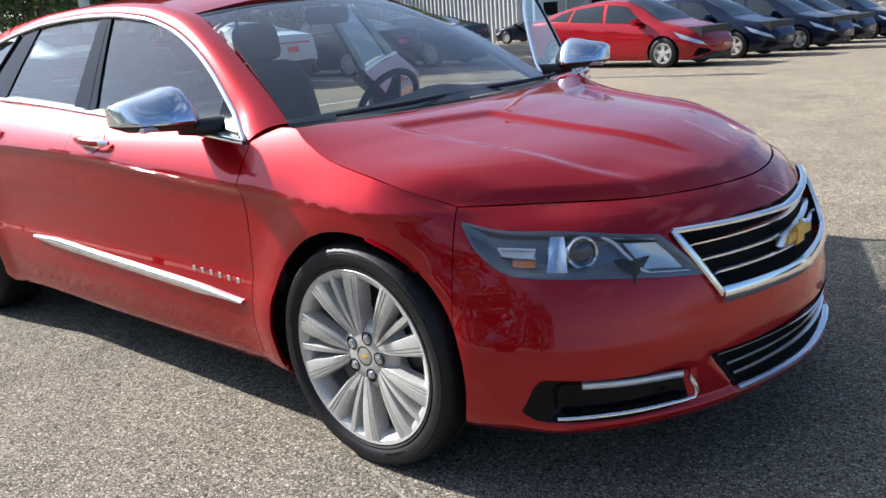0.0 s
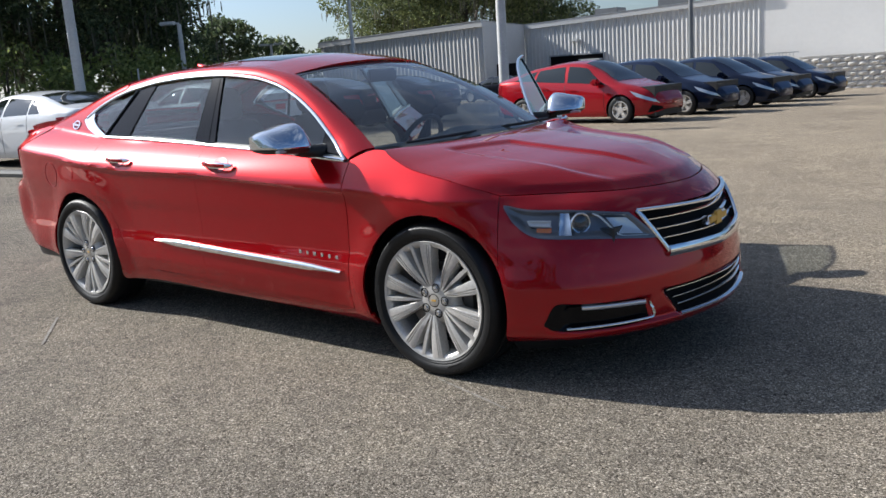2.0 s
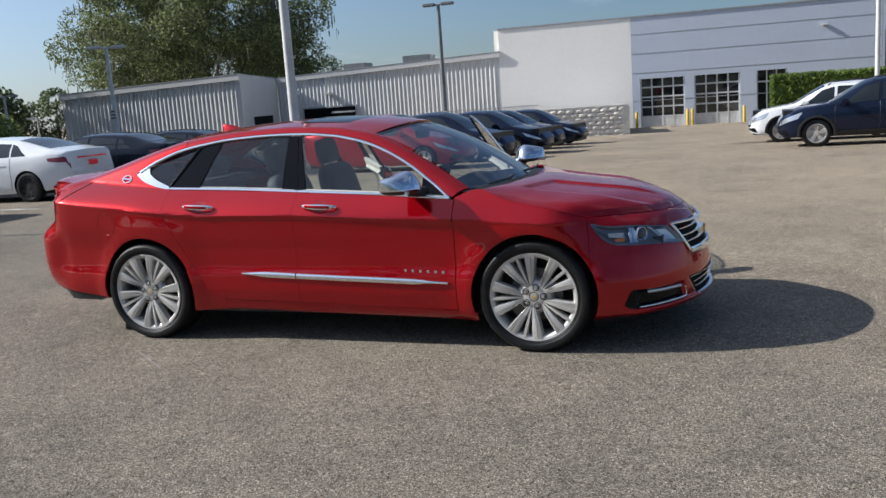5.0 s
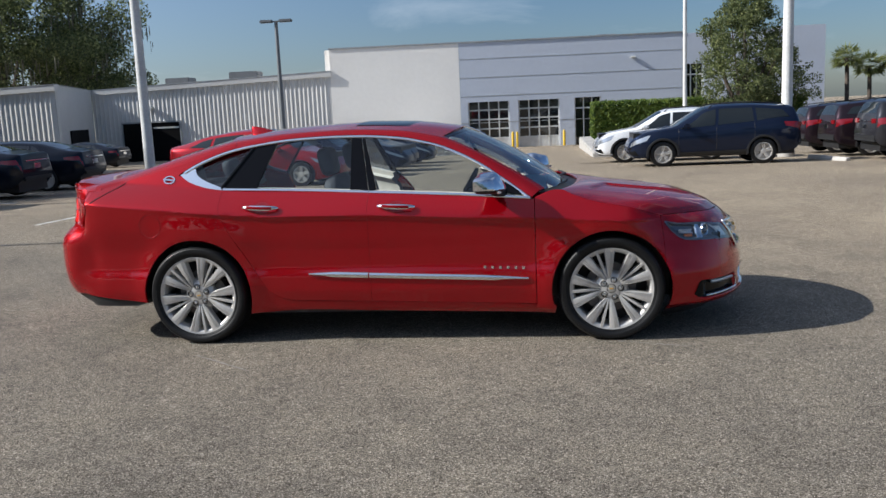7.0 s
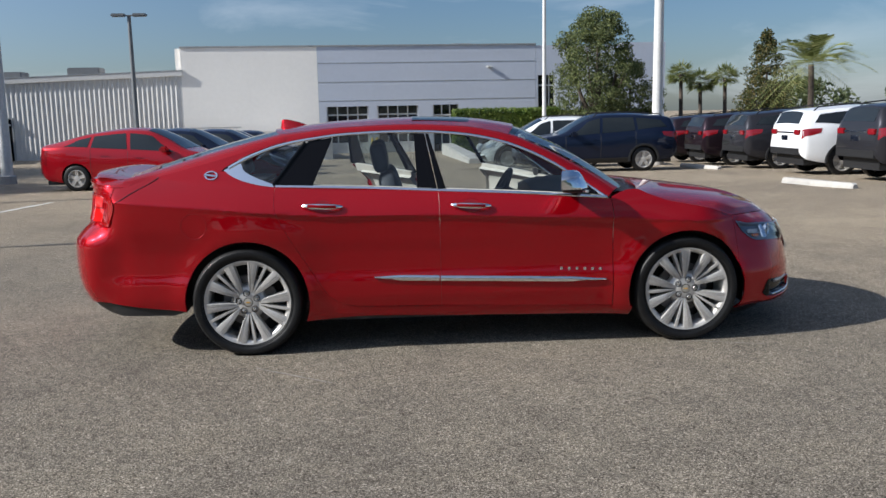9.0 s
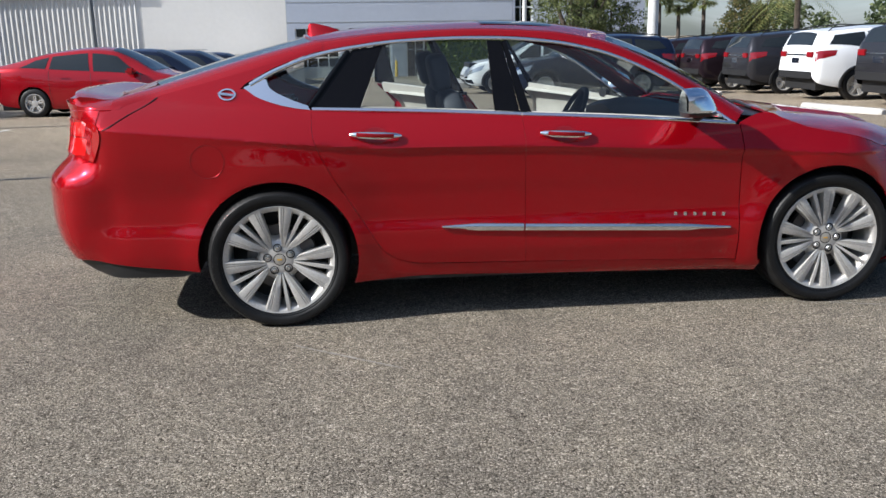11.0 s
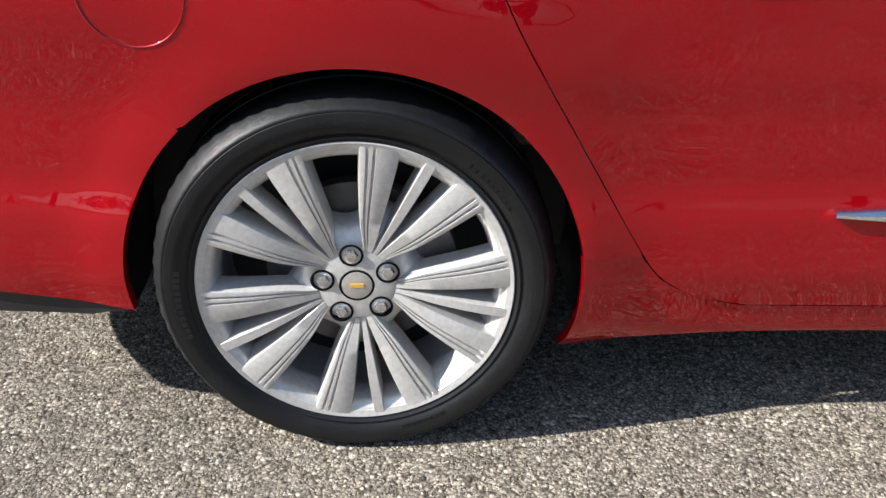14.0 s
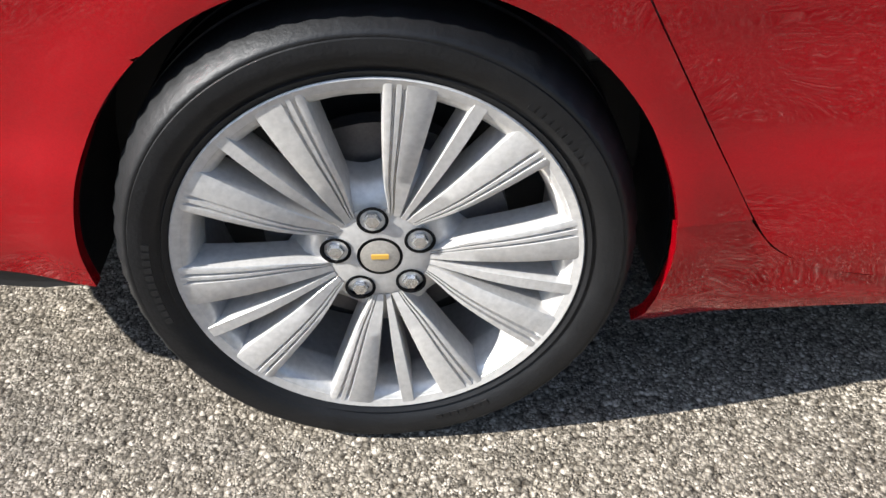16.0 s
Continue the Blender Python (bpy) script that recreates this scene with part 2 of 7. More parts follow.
BARK = varied("bark", (0.09, 0.07, 0.055), 0.9, 0, 0, 4, 0.35, 0.8, 14)


# ---- building helpers ----
def link_mesh(name, bm, mat, smooth=True):
    me = bpy.data.meshes.new(name)
    bm.normal_update()
    bm.to_mesh(me)
    bm.free()
    for m in (mat if isinstance(mat, (list, tuple)) else [mat]):
        me.materials.append(m)
    if smooth:
        me.shade_smooth()
    return me


def part(name, bm, mat, parent=None, label="", smooth=True, sharp=40):
    """Links a bmesh as one mesh object under a thing or part."""
    me = link_mesh(name, bm, mat, smooth)
    if sharp and smooth:
        me.set_sharp_from_angle(angle=radians(sharp))
    ob = new(name, me)
    ob.parent = parent
    if label:
        ob["label"] = label
    return ob


def thing(name, label, category, group="", kind="", m=None):
    e = new(name)
    e.empty_display_size = 0.2
    if m is not None:
        e.matrix_world = m
    return tagged(e, label, category, group, kind)


def add_box(bm, x0, x1, y0, y1, z0, z1, bevel=0.0):
    vs = [bm.verts.new(c) for c in ((x0, y0, z0), (x1, y0, z0), (x1, y1, z0), (x0, y1, z0), (x0, y0, z1), (x1, y0, z1), (x1, y1, z1), (x0, y1, z1))]
    fs = [bm.faces.new([vs[i] for i in f]) for f in ((3, 2, 1, 0), (4, 5, 6, 7), (0, 1, 5, 4), (1, 2, 6, 5), (2, 3, 7, 6), (3, 0, 4, 7))]
    if bevel:
        es = {e for f in fs for e in f.edges}
        bmesh.ops.bevel(bm, geom=list(es), offset=bevel, segments=2, affect="EDGES")
    return vs


def box(x0, x1, y0, y1, z0, z1, bevel=0.0):
    bm = bmesh.new()
    add_box(bm, x0, x1, y0, y1, z0, z1, bevel)
    return bm


def add_tube(bm, pts, radii, seg=8, cap=True):
    """A tube through points with a radius at each."""
    rings = []
    for i, p in enumerate(pts):
        p = Vector(p)
        d = (Vector(pts[min(i + 1, len(pts) - 1)]) - Vector(pts[max(i - 1, 0)])).normalized()
        a = d.cross(Vector((0, 0, 1)) if abs(d.z) < 0.9 else Vector((1, 0, 0))).normalized()
        b = d.cross(a)
        r = radii[i] if hasattr(radii, "__len__") else radii
        rings.append([bm.verts.new(p + r * (math.cos(k * math.tau / seg) * a + math.sin(k * math.tau / seg) * b)) for k in range(seg)])
    for r0, r1 in zip(rings, rings[1:]):
        for k in range(seg):
            bm.faces.new((r0[k], r1[k], r1[(k + 1) % seg], r0[(k + 1) % seg]))
    if cap:
        bm.faces.new(rings[0])
        bm.faces.new(rings[-1][::-1])


def tube(pts, radii, seg=8):
    bm = bmesh.new()
    add_tube(bm, pts, radii, seg)
    return bm


def add_lathe(bm, profile, seg, m=None, a0=0.0, a1=math.tau):
    """Turns a profile of (radius, y) round the y axis."""
    m = m or Matrix()
    closed = abs(a1 - a0 - math.tau) < 1e-6
    n = seg if closed else seg + 1
    rows = []
    for r, y in profile:
        rows.append([bm.verts.new(m @ Vector((r * math.cos(a0 + (a1 - a0) * k / seg), y, r * math.sin(a0 + (a1 - a0) * k / seg)))) for k in range(n)])
    for p0, p1 in zip(rows, rows[1:]):
        for k in range(seg):
            bm.faces.new((p0[k], p0[(k + 1) % n], p1[(k + 1) % n], p1[k]))


def add_grid(bm, pts, flip=False):
    """Faces over a grid of points [i][j]."""
    vs = [[bm.verts.new(p) for p in row] for row in pts]
    for r0, r1 in zip(vs, vs[1:]):
        for j in range(len(r0) - 1):
            f = (r0[j], r0[j + 1], r1[j + 1], r1[j])
            bm.faces.new(f[::-1] if flip else f)
    return vs


def spline(knots, x):
    """Smooth monotone-friendly interpolation of (x, value) knots; values may be tuples."""
    if x <= knots[0][0]:
        return knots[0][1]
    if x >= knots[-1][0]:
        return knots[-1][1]
    for i in range(len(knots) - 1):
        if x <= knots[i + 1][0]:
            break
    (x0, a), (x1, b) = knots[i], knots[i + 1]
    h = x1 - x0
    u = (x - x0) / h

    def slope(k):
        if k == 0 or k == len(knots) - 1:
            j = min(max(k, 1), len(knots) - 1)
            return (knots[j][1] - knots[j - 1][1]) / (knots[j][0] - knots[j - 1][0])
        d0 = (knots[k][1] - knots[k - 1][1]) / (knots[k][0] - knots[k - 1][0])
        d1 = (knots[k + 1][1] - knots[k][1]) / (knots[k + 1][0] - knots[k][0])
        return 0.0 if d0 * d1 <= 0 else 2 * d0 * d1 / (d0 + d1)
    s0, s1 = slope(i) * h, slope(i + 1) * h
    return (2 * u ** 3 - 3 * u ** 2 + 1) * a + (u ** 3 - 2 * u ** 2 + u) * s0 + (3 * u ** 2 - 2 * u ** 3) * b + (u ** 3 - u ** 2) * s1


def lerp(knots, x):
    """Straight interpolation of (x, value) knots."""
    if x <= knots[0][0]:
        return knots[0][1]
    for (x0, a), (x1, b) in zip(knots, knots[1:]):
        if x <= x1:
            return a + (b - a) * (x - x0) / (x1 - x0)
    return knots[-1][1]


def ground_z(x, y):
    """The lot falls away gently behind the car."""
    d = y - 8.0
    return -0.026 * (d if d > 3 else (0 if d < -3 else (d + 3) ** 2 / 12))


# ---- the ground ----
def build_ground():
    bm = bmesh.new()
    xs = [-900, -300, -120, -60, -30, -15, -8, -4, 0, 4, 8, 15, 30, 60, 120, 300, 900]
    ys = [-900, -300, -100, -40, -15, -6, 0, 3, 5, 6, 7, 8, 9, 10, 11, 13, 16, 20, 26, 35, 50, 70, 100, 160, 300, 900]
    pts = [[(x, y, max(ground_z(x, y), -2.2)) for x in xs] for y in ys]
    add_grid(bm, pts)
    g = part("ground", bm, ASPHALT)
    return tagged(g, "grey asphalt parking lot with coarse pebbly grain", "ground", kind="structure")


build_ground()


# ---- parked cars: lofted bodies ----
def wheel_parts(parent, at, r_tyre, r_rim, width, spokes, side, rim_mat=ALLOY, seg=32):
    """A wheel under a car: tyre with the rim as its sub-part. side: -1 faces -y, 1 faces +y."""
    w = width / 2
    prof = [(r_rim, -w * 0.75), (r_rim + 0.02, -w), (r_tyre - 0.035, -w * 1.02), (r_tyre - 0.008, -w * 0.85), (r_tyre, -w * 0.5), (r_tyre, w * 0.5), (r_tyre - 0.008, w * 0.85), (r_tyre - 0.035, w * 1.02), (r_rim + 0.02, w), (r_rim, w * 0.75)]
    bm = bmesh.new()
    add_lathe(bm, prof, seg)
    wh = part("wheel", bm, RUBBER, parent)
    wh.matrix_local = Matrix.Translation(at)
    bm = bmesh.new()
    f = side * w
    add_lathe(bm, [(r_rim, side * -w * 0.7), (r_rim, f * 0.7), (r_rim + 0.006, f * 0.92), (r_rim - 0.012, f * 0.94), (r_rim - 0.022, f * 0.6), (r_rim - 0.025, -f * 0.2)], seg)
    add_lathe(bm, [(r_rim - 0.02, f * 0.1), (0.05, f * 0.05)], seg)
    for k in range(spokes):
        a = k * math.tau / spokes + 0.3
        for d in (-0.11, 0.11):
            c0, c1 = a + d * 2.2, a + d
            pts = []
            for rr, ang, wd, yy in ((0.045, c0, 0.022, 0.72), (r_rim * 0.6, (c0 + c1) / 2, 0.02, 0.82), (r_rim - 0.01, c1, 0.026, 0.84)):
                u, t = Vector((math.cos(ang), 0, math.sin(ang))), Vector((-math.sin(ang), 0, math.cos(ang)))
                pts.append([u * rr - t * wd + Vector((0, f * (yy - 0.25), 0)), u * rr - t * wd * 0.7 + Vector((0, f * yy, 0)), u * rr + t * wd * 0.7 + Vector((0, f * yy, 0)), u * rr + t * wd + Vector((0, f * (yy - 0.25), 0))])
            add_grid(bm, pts)
    add_lathe(bm, [(0.075, f * 0.4), (0.07, f * 0.78), (0.03, f * 0.82), (0.0005, f * 0.82)], 16)
    part("rim", bm, rim_mat, wh, "silver alloy rim")
    return wh


def loft_car(name, paint, spec, label, group, m, rim_mat=ALLOY):
    """A whole car with its front at +x, resting on z = 0. spec: lengths and profiles in metres."""
    car = thing(name, label, "car", group, m=m)
    X0, X1 = spec["x"]
    wf, wr = spec["axles"]
    ra, rt = spec["arch"], spec["tyre"]
    sill, belt, roof, half, rhalf = spec["sill"], spec["belt"], spec["roof"], spec["half"], spec["rhalf"]
    nx = 84
    xs = [X0 + (X1 - X0) * i / nx for i in range(nx + 1)]

    def section(x, f):
        """The body's outline at x: f from 0 (sill) through 1 (belt), 2 (roof edge) to 3 (middle of the roof)."""
        w, zs, zb, zr, wr_ = spline(half, x), spline(sill, x), spline(belt, x), spline(roof, x), spline(rhalf, x)
        zr = max(zr, zb + 0.01)
        if f <= 1:
            z = zs + (zb - zs) * f
            bulge = spline([(0, 0.93), (0.12, 0.975), (0.42, 0.995), (0.62, 1.0), (0.82, 0.985), (0.95, 0.962), (1.0, 0.945)], f)
            return Vector((x, -w * bulge, z))
        if f <= 2:
            u = f - 1
            edge = zb + (zr - zb) * 0.86
            return Vector((x, -(w * 0.945 * (1 - u) + wr_ * u + 0.03 * math.sin(u * math.pi)), zb + (edge - zb) * u))
        u = f - 2
        edge = zb + (zr - zb) * 0.86
        return Vector((x, -wr_ * (1 - u), edge + (zr - edge) * math.sin(u * math.pi / 2) ** 0.7))

    fs = [0, 0.08, 0.2, 0.32, 0.44, 0.56, 0.68, 0.8, 0.9, 1.0, 1.12, 1.5, 1.9, 2.0, 2.1, 2.3, 2.6, 3.0]
    bm = bmesh.new()
    rows = [[section(x, f) for f in fs] for x in xs]
    grid = add_grid(bm, rows)
    kill = []
    for xw in (wf, wr):
        for i in range(nx):
            for j in range(9):
                c = sum((v.co for v in (grid[i][j], grid[i + 1][j], grid[i][j + 1], grid[i + 1][j + 1])), Vector()) / 4
                if (c.x - xw) ** 2 + (c.z - rt) ** 2 < ra * ra:
                    f = next((f for f in grid[i][j].link_faces if grid[i + 1][j + 1] in f.verts), None)
                    if f:
                        kill.append(f)
    bmesh.ops.delete(bm, geom=list(set(kill)), context="FACES")
    for xw in (wf, wr):
        for e in [e for e in bm.edges if len(e.link_faces) == 1]:
            for v in e.verts:
                d = Vector((v.co.x - xw, 0, v.co.z - rt))
                if 0.5 * ra < d.length < 1.3 * ra and v.co.z > spline(sill, v.co.x) + 0.02:
                    d = d.normalized() * ra
                    v.co.x, v.co.z = xw + d.x, rt + d.z
    bmesh.ops.delete(bm, geom=[v for v in bm.verts if not v.link_faces], context="VERTS")
    # close front and rear ends, then mirror
    for end in (0, nx):
        col = [v for v in grid[end] if v.is_valid]
        mids = [bm.verts.new((v.co.x, 0, v.co.z)) for v in col]
        for a in range(len(col) - 1):
            q = (col[a], col[a + 1], mids[a + 1], mids[a])
            if (col[a].co - col[a + 1].co).length > 1e-6:
                bm.faces.new(q if end == 0 else q[::-1])
    bmesh.ops.mirror(bm, geom=bm.verts[:] + bm.edges[:] + bm.faces[:], axis="Y", merge_dist=0.002)
    bmesh.ops.recalc_face_normals(bm, faces=bm.faces[:])
    body = part("body", bm, paint, car, sharp=50)

    # dark underbody and wheel wells
    w0 = spline(half, 0.0)
    bm = bmesh.new()
    add_box(bm, X0 + 0.15, X1 - 0.15, -w0 * 0.72, w0 * 0.72, spline(sill, 0) - 0.02, spline(belt, 0) - 0.12)
    for xw in (wf, wr):
        add_lathe(bm, [(ra + 0.012, -w0 * 0.95), (ra + 0.012, -w0 * 0.6), (0.02, -w0 * 0.6)], 24, Matrix.Translation((xw, 0, rt)), 0, math.pi)
        add_lathe(bm, [(ra + 0.012, w0 * 0.95), (ra + 0.012, w0 * 0.6), (0.02, w0 * 0.6)], 24, Matrix.Translation((xw, 0, rt)), 0, math.pi)
    part("underbody", bm, DARK, car)

    # glass: patches over the greenhouse, a few millimetres proud
    def patch(pname, corners, mat, parent=car, n=6, off=0.004, lab=""):
        (x00, f00), (x10, f10), (x11, f11), (x01, f01) = corners
        for s in ((-1, 1) if pname in ("side_window", "lamp", "tail_lamp", "arch_trim", "door_handle", "intake", "lamp_lens") else (-1,)):
            pts = []
            for a in range(n + 1):
                u, row = a / n, []
                for b in range(n + 1):
                    v = b / n
                    x = (x00 * (1 - u) + x10 * u) * (1 - v) + (x01 * (1 - u) + x11 * u) * v
                    f = (f00 * (1 - u) + f10 * u) * (1 - v) + (f01 * (1 - u) + f11 * u) * v
                    p = section(x, f)
                    e = 0.01
                    nrm = (section(x + e, f) - section(x - e, f)).cross(section(x, min(f + e, 3)) - section(x, f - e))
                    p = p + nrm.normalized() * (off if nrm.y < 0 or nrm.z > 0 else -off)
                    row.append(Vector((p.x, p.y * -s, p.z)))
                pts.append(row)
            b2 = bmesh.new()
            add_grid(b2, pts, flip=s > 0)
            part(pname, b2, mat, parent, lab)

    for c in spec["windows"]:
        patch("side_window", c, spec.get("glass", DARK_GLASS))
    for pname, (xa, fa), (xb, fb), mat in spec["screens"]:
        # a screen spans the width: one patch, mirrored into one mesh
        b2 = bmesh.new()
        pts = []
        for a in range(9):
            u = a / 8
            x = xa + (xb - xa) * u
            half_row = [section(x, fa + (fb - fa) * u + (3 - (fa + (fb - fa) * u)) * k / 6) for k in range(7)]
            row = [Vector((p.x, p.y, p.z + 0.006)) for p in half_row]
            row += [Vector((p.x, -p.y, p.z)) for p in row[-2::-1]]
            pts.append(row)
        add_grid(b2, pts)
        bmesh.ops.recalc_face_normals(b2, faces=b2.faces[:])
        part(pname, b2, mat, car)
    for c in spec["lamps"]:
        patch("lamp", c, LAMP_CLEAR, lab="clear headlamp")
    for c in spec.get("intakes", ()):
        patch("intake", c, GRILLE_SHADE_BLACK)
    for c in spec["tails"]:
        patch("tail_lamp", c, TAIL_RED, lab="red tail lamp")
    for c in spec["handles"]:
        patch("door_handle", c, paint, n=2, off=0.022)
    # door seams, mirrors, ends
    for xd in spec["seams"]:
        for s in (-1, 1):
            col = [section(xd + 0.1 * max(0, 0.4 - f), f) for f in (0.1, 0.3, 0.5, 0.7, 0.9, 1.0)]
            part("door_seam", tube([(p.x, p.y * -s, p.z) for p in col], 0.0045, 5), DARK, car)
    for s in (-1, 1):
        p = section(spec["mirror"], 1.02)
        bm = box(p.x - 0.1, p.x + 0.1, -0.1, 0.1, 0.0, 0.14, 0.045)
        bmesh.ops.translate(bm, verts=bm.verts, vec=(0, s * (abs(p.y) + 0.1), p.z + 0.0))
        part("wing_mirror", bm, paint, car)
    for side, ends in (("front", spec["front"]), ("rear", spec["rear"])):
        for pname, y0, y1, z0, z1, mat in ends:
            xe = X1 if side == "front" else X0
            bm = box(xe - 0.05, xe + 0.012, y0, y1, z0, z1, 0.008) if side == "front" else box(xe - 0.012, xe + 0.05, y0, y1, z0, z1, 0.008)
            part(pname, bm, mat, car)
    if spec.get("clad"):
        # black cladding: sill strips and arch flares, and roof rails
        for s in (-1, 1):
            rows = [[Vector((x, -section(x, f).y * s + 0.012 * s, section(x, f).z)) for f in (0.0, 0.06, 0.12, 0.17)] for x in [wr + ra + (wf - wr - 2 * ra) * k / 12 for k in range(13)]]
            b2 = bmesh.new()
            add_grid(b2, rows, flip=s < 0)
            part("cladding", b2, DARK, car, "black plastic sill cladding")
            for xw in (wf, wr):
                b2 = bmesh.new()
                wy = s * spline(half, xw)
                add_lathe(b2, [(ra - 0.004, wy * 0.9), (ra - 0.004, wy * 1.006), (ra + 0.02, wy * 1.012), (ra + 0.055, wy * 1.004), (ra + 0.06, wy * 0.96)], 20, Matrix.Translation((xw, 0, rt)), -0.12, math.pi + 0.12)
                part("arch_flare", b2, DARK, car, "black plastic arch flare")
            part("roof_rail", tube([(x, s * spline(rhalf, x) * 0.93, spline(roof, x) + dz) for x, dz in ((-1.9, -0.06), (-1.8, 0.02), (-0.9, 0.03), (0.0, 0.015), (0.12, -0.06))], 0.016, 6), DARK, car)
    for xw in (wf, wr):
        for s in (-1, 1):
            wheel_parts(car, (xw, s * (w0 - 0.125), rt), rt, spec["rim"], 0.215, spec.get("spokes", 5), s, rim_mat)
    return car


HATCH = dict(  # a wedge-shaped hybrid hatchback
    x=(-2.27, 2.27), axles=(1.36, -1.34), arch=0.355, tyre=0.315, rim=0.2,
    sill=[(-2.27, 0.42), (-2.0, 0.26), (-1.4, 0.2), (1.4, 0.17), (2.0, 0.2), (2.27, 0.3)],
    belt=[(-2.27, 0.78), (-2.2, 1.02), (-1.6, 1.04), (-0.6, 0.97), (0.5, 0.9), (1.1, 0.86), (1.7, 0.74), (2.1, 0.6), (2.27, 0.45)],
    roof=[(-2.27, 0.8), (-2.22, 1.08), (-1.9, 1.15), (-1.0, 1.38), (-0.1, 1.47), (0.3, 1.44), (0.75, 1.25), (1.25, 0.95), (1.7, 0.84), (2.1, 0.7), (2.27, 0.5)],
    half=[(-2.27, 0.62), (-2.1, 0.78), (-1.5, 0.87), (0, 0.88), (1.4, 0.87), (1.9, 0.79), (2.15, 0.62), (2.27, 0.4)],
    rhalf=[(-2.27, 0.5), (-1.9, 0.58), (-1.0, 0.58), (0.2, 0.6), (0.75, 0.62), (1.25, 0.7), (1.9, 0.6), (2.27, 0.35)],
    windows=[((-1.62, 1.1), (-1.05, 1.08), (-1.0, 1.82), (-1.3, 1.7)), ((-0.97, 1.08), (-0.12, 1.08), (-0.18, 1.88), (-0.93, 1.84)), ((-0.04, 1.08), (1.02, 1.1), (0.45, 1.85), (-0.08, 1.88))],
    screens=[("windscreen", (0.32, 2.12), (1.2, 2.1), DARK_GLASS), ("rear_window", (-2.0, 2.12), (-1.15, 2.1), DARK_GLASS)],
    lamps=[((1.75, 0.78), (2.2, 0.66), (2.14, 0.84), (1.6, 0.95))], tails=[((-2.24, 0.5), (-2.05, 0.45), (-2.0, 0.93), (-2.2, 0.95))],
    handles=[((-0.78, 0.83), (-0.58, 0.83), (-0.58, 0.87), (-0.78, 0.87)), ((0.02, 0.82), (0.22, 0.82), (0.22, 0.86), (0.02, 0.86))],
    seams=[0.95, -0.1, -0.98], mirror=0.78,
    front=[], intakes=[((1.98, 0.1), (2.24, 0.1), (2.22, 0.42), (2.08, 0.5))], rear=[("number_plate", -0.16, 0.16, 0.62, 0.72, CHROME)])

SEDAN = dict(  # a long saloon
    x=(-2.45, 2.45), axles=(1.45, -1.42), arch=0.37, tyre=0.335, rim=0.235,
    sill=[(-2.45, 0.5), (-2.2, 0.3), (-1.4, 0.21), (1.4, 0.19), (2.1, 0.22), (2.45, 0.32)],
    belt=[(-2.45, 0.7), (-2.35, 0.98), (-1.6, 0.99), (-0.6, 0.97), (0.5, 0.93), (1.1, 0.9), (1.8, 0.78), (2.25, 0.66), (2.45, 0.5)],
    roof=[(-2.45, 0.72), (-2.4, 1.08), (-2.15, 1.11), (-1.8, 1.18), (-1.0, 1.39), (-0.2, 1.44), (0.25, 1.41), (0.7, 1.23), (1.2, 0.99), (1.8, 0.89), (2.25, 0.76), (2.45, 0.55)],
    half=[(-2.45, 0.7), (-2.2, 0.84), (-1.5, 0.91), (0, 0.92), (1.4, 0.91), (2.0, 0.84), (2.3, 0.68), (2.45, 0.5)],
    rhalf=[(-2.45, 0.6), (-2.0, 0.7), (-1.6, 0.64), (-1.0, 0.6), (0.2, 0.6), (0.7, 0.62), (1.2, 0.74), (2.0, 0.68), (2.45, 0.45)],
    windows=[((-1.42, 1.1), (-1.02, 1.08), (-0.98, 1.84), (-1.12, 1.74)), ((-0.97, 1.08), (-0.1, 1.08), (-0.14, 1.88), (-0.93, 1.84)), ((-0.02, 1.08), (1.0, 1.1), (0.4, 1.85), (-0.06, 1.88))],
    screens=[("windscreen", (0.28, 2.12), (1.15, 2.1), DARK_GLASS), ("rear_window", (-1.88, 2.12), (-1.05, 2.1), DARK_GLASS)],
    lamps=[((1.9, 0.62), (2.34, 0.55), (2.28, 0.8), (1.82, 0.88))], tails=[((-2.44, 0.74), (-1.98, 0.84), (-1.95, 0.93), (-2.42, 0.96))],
    handles=[((-0.82, 0.84), (-0.6, 0.84), (-0.6, 0.88), (-0.82, 0.88)), ((0.02, 0.83), (0.24, 0.83), (0.24, 0.87), (0.02, 0.87))],
    seams=[0.95, -0.06, -1.0], mirror=0.72,
    front=[("grille", -0.5, 0.5, 0.3, 0.5, DARK)],
    rear=[("number_plate", -0.16, 0.16, 0.72, 0.84, CHROME), ("boot_strip", -0.5, 0.5, 0.9, 0.93, CHROME), ("rear_valance", -0.62, 0.62, 0.44, 0.54, DARK)], spokes=10)

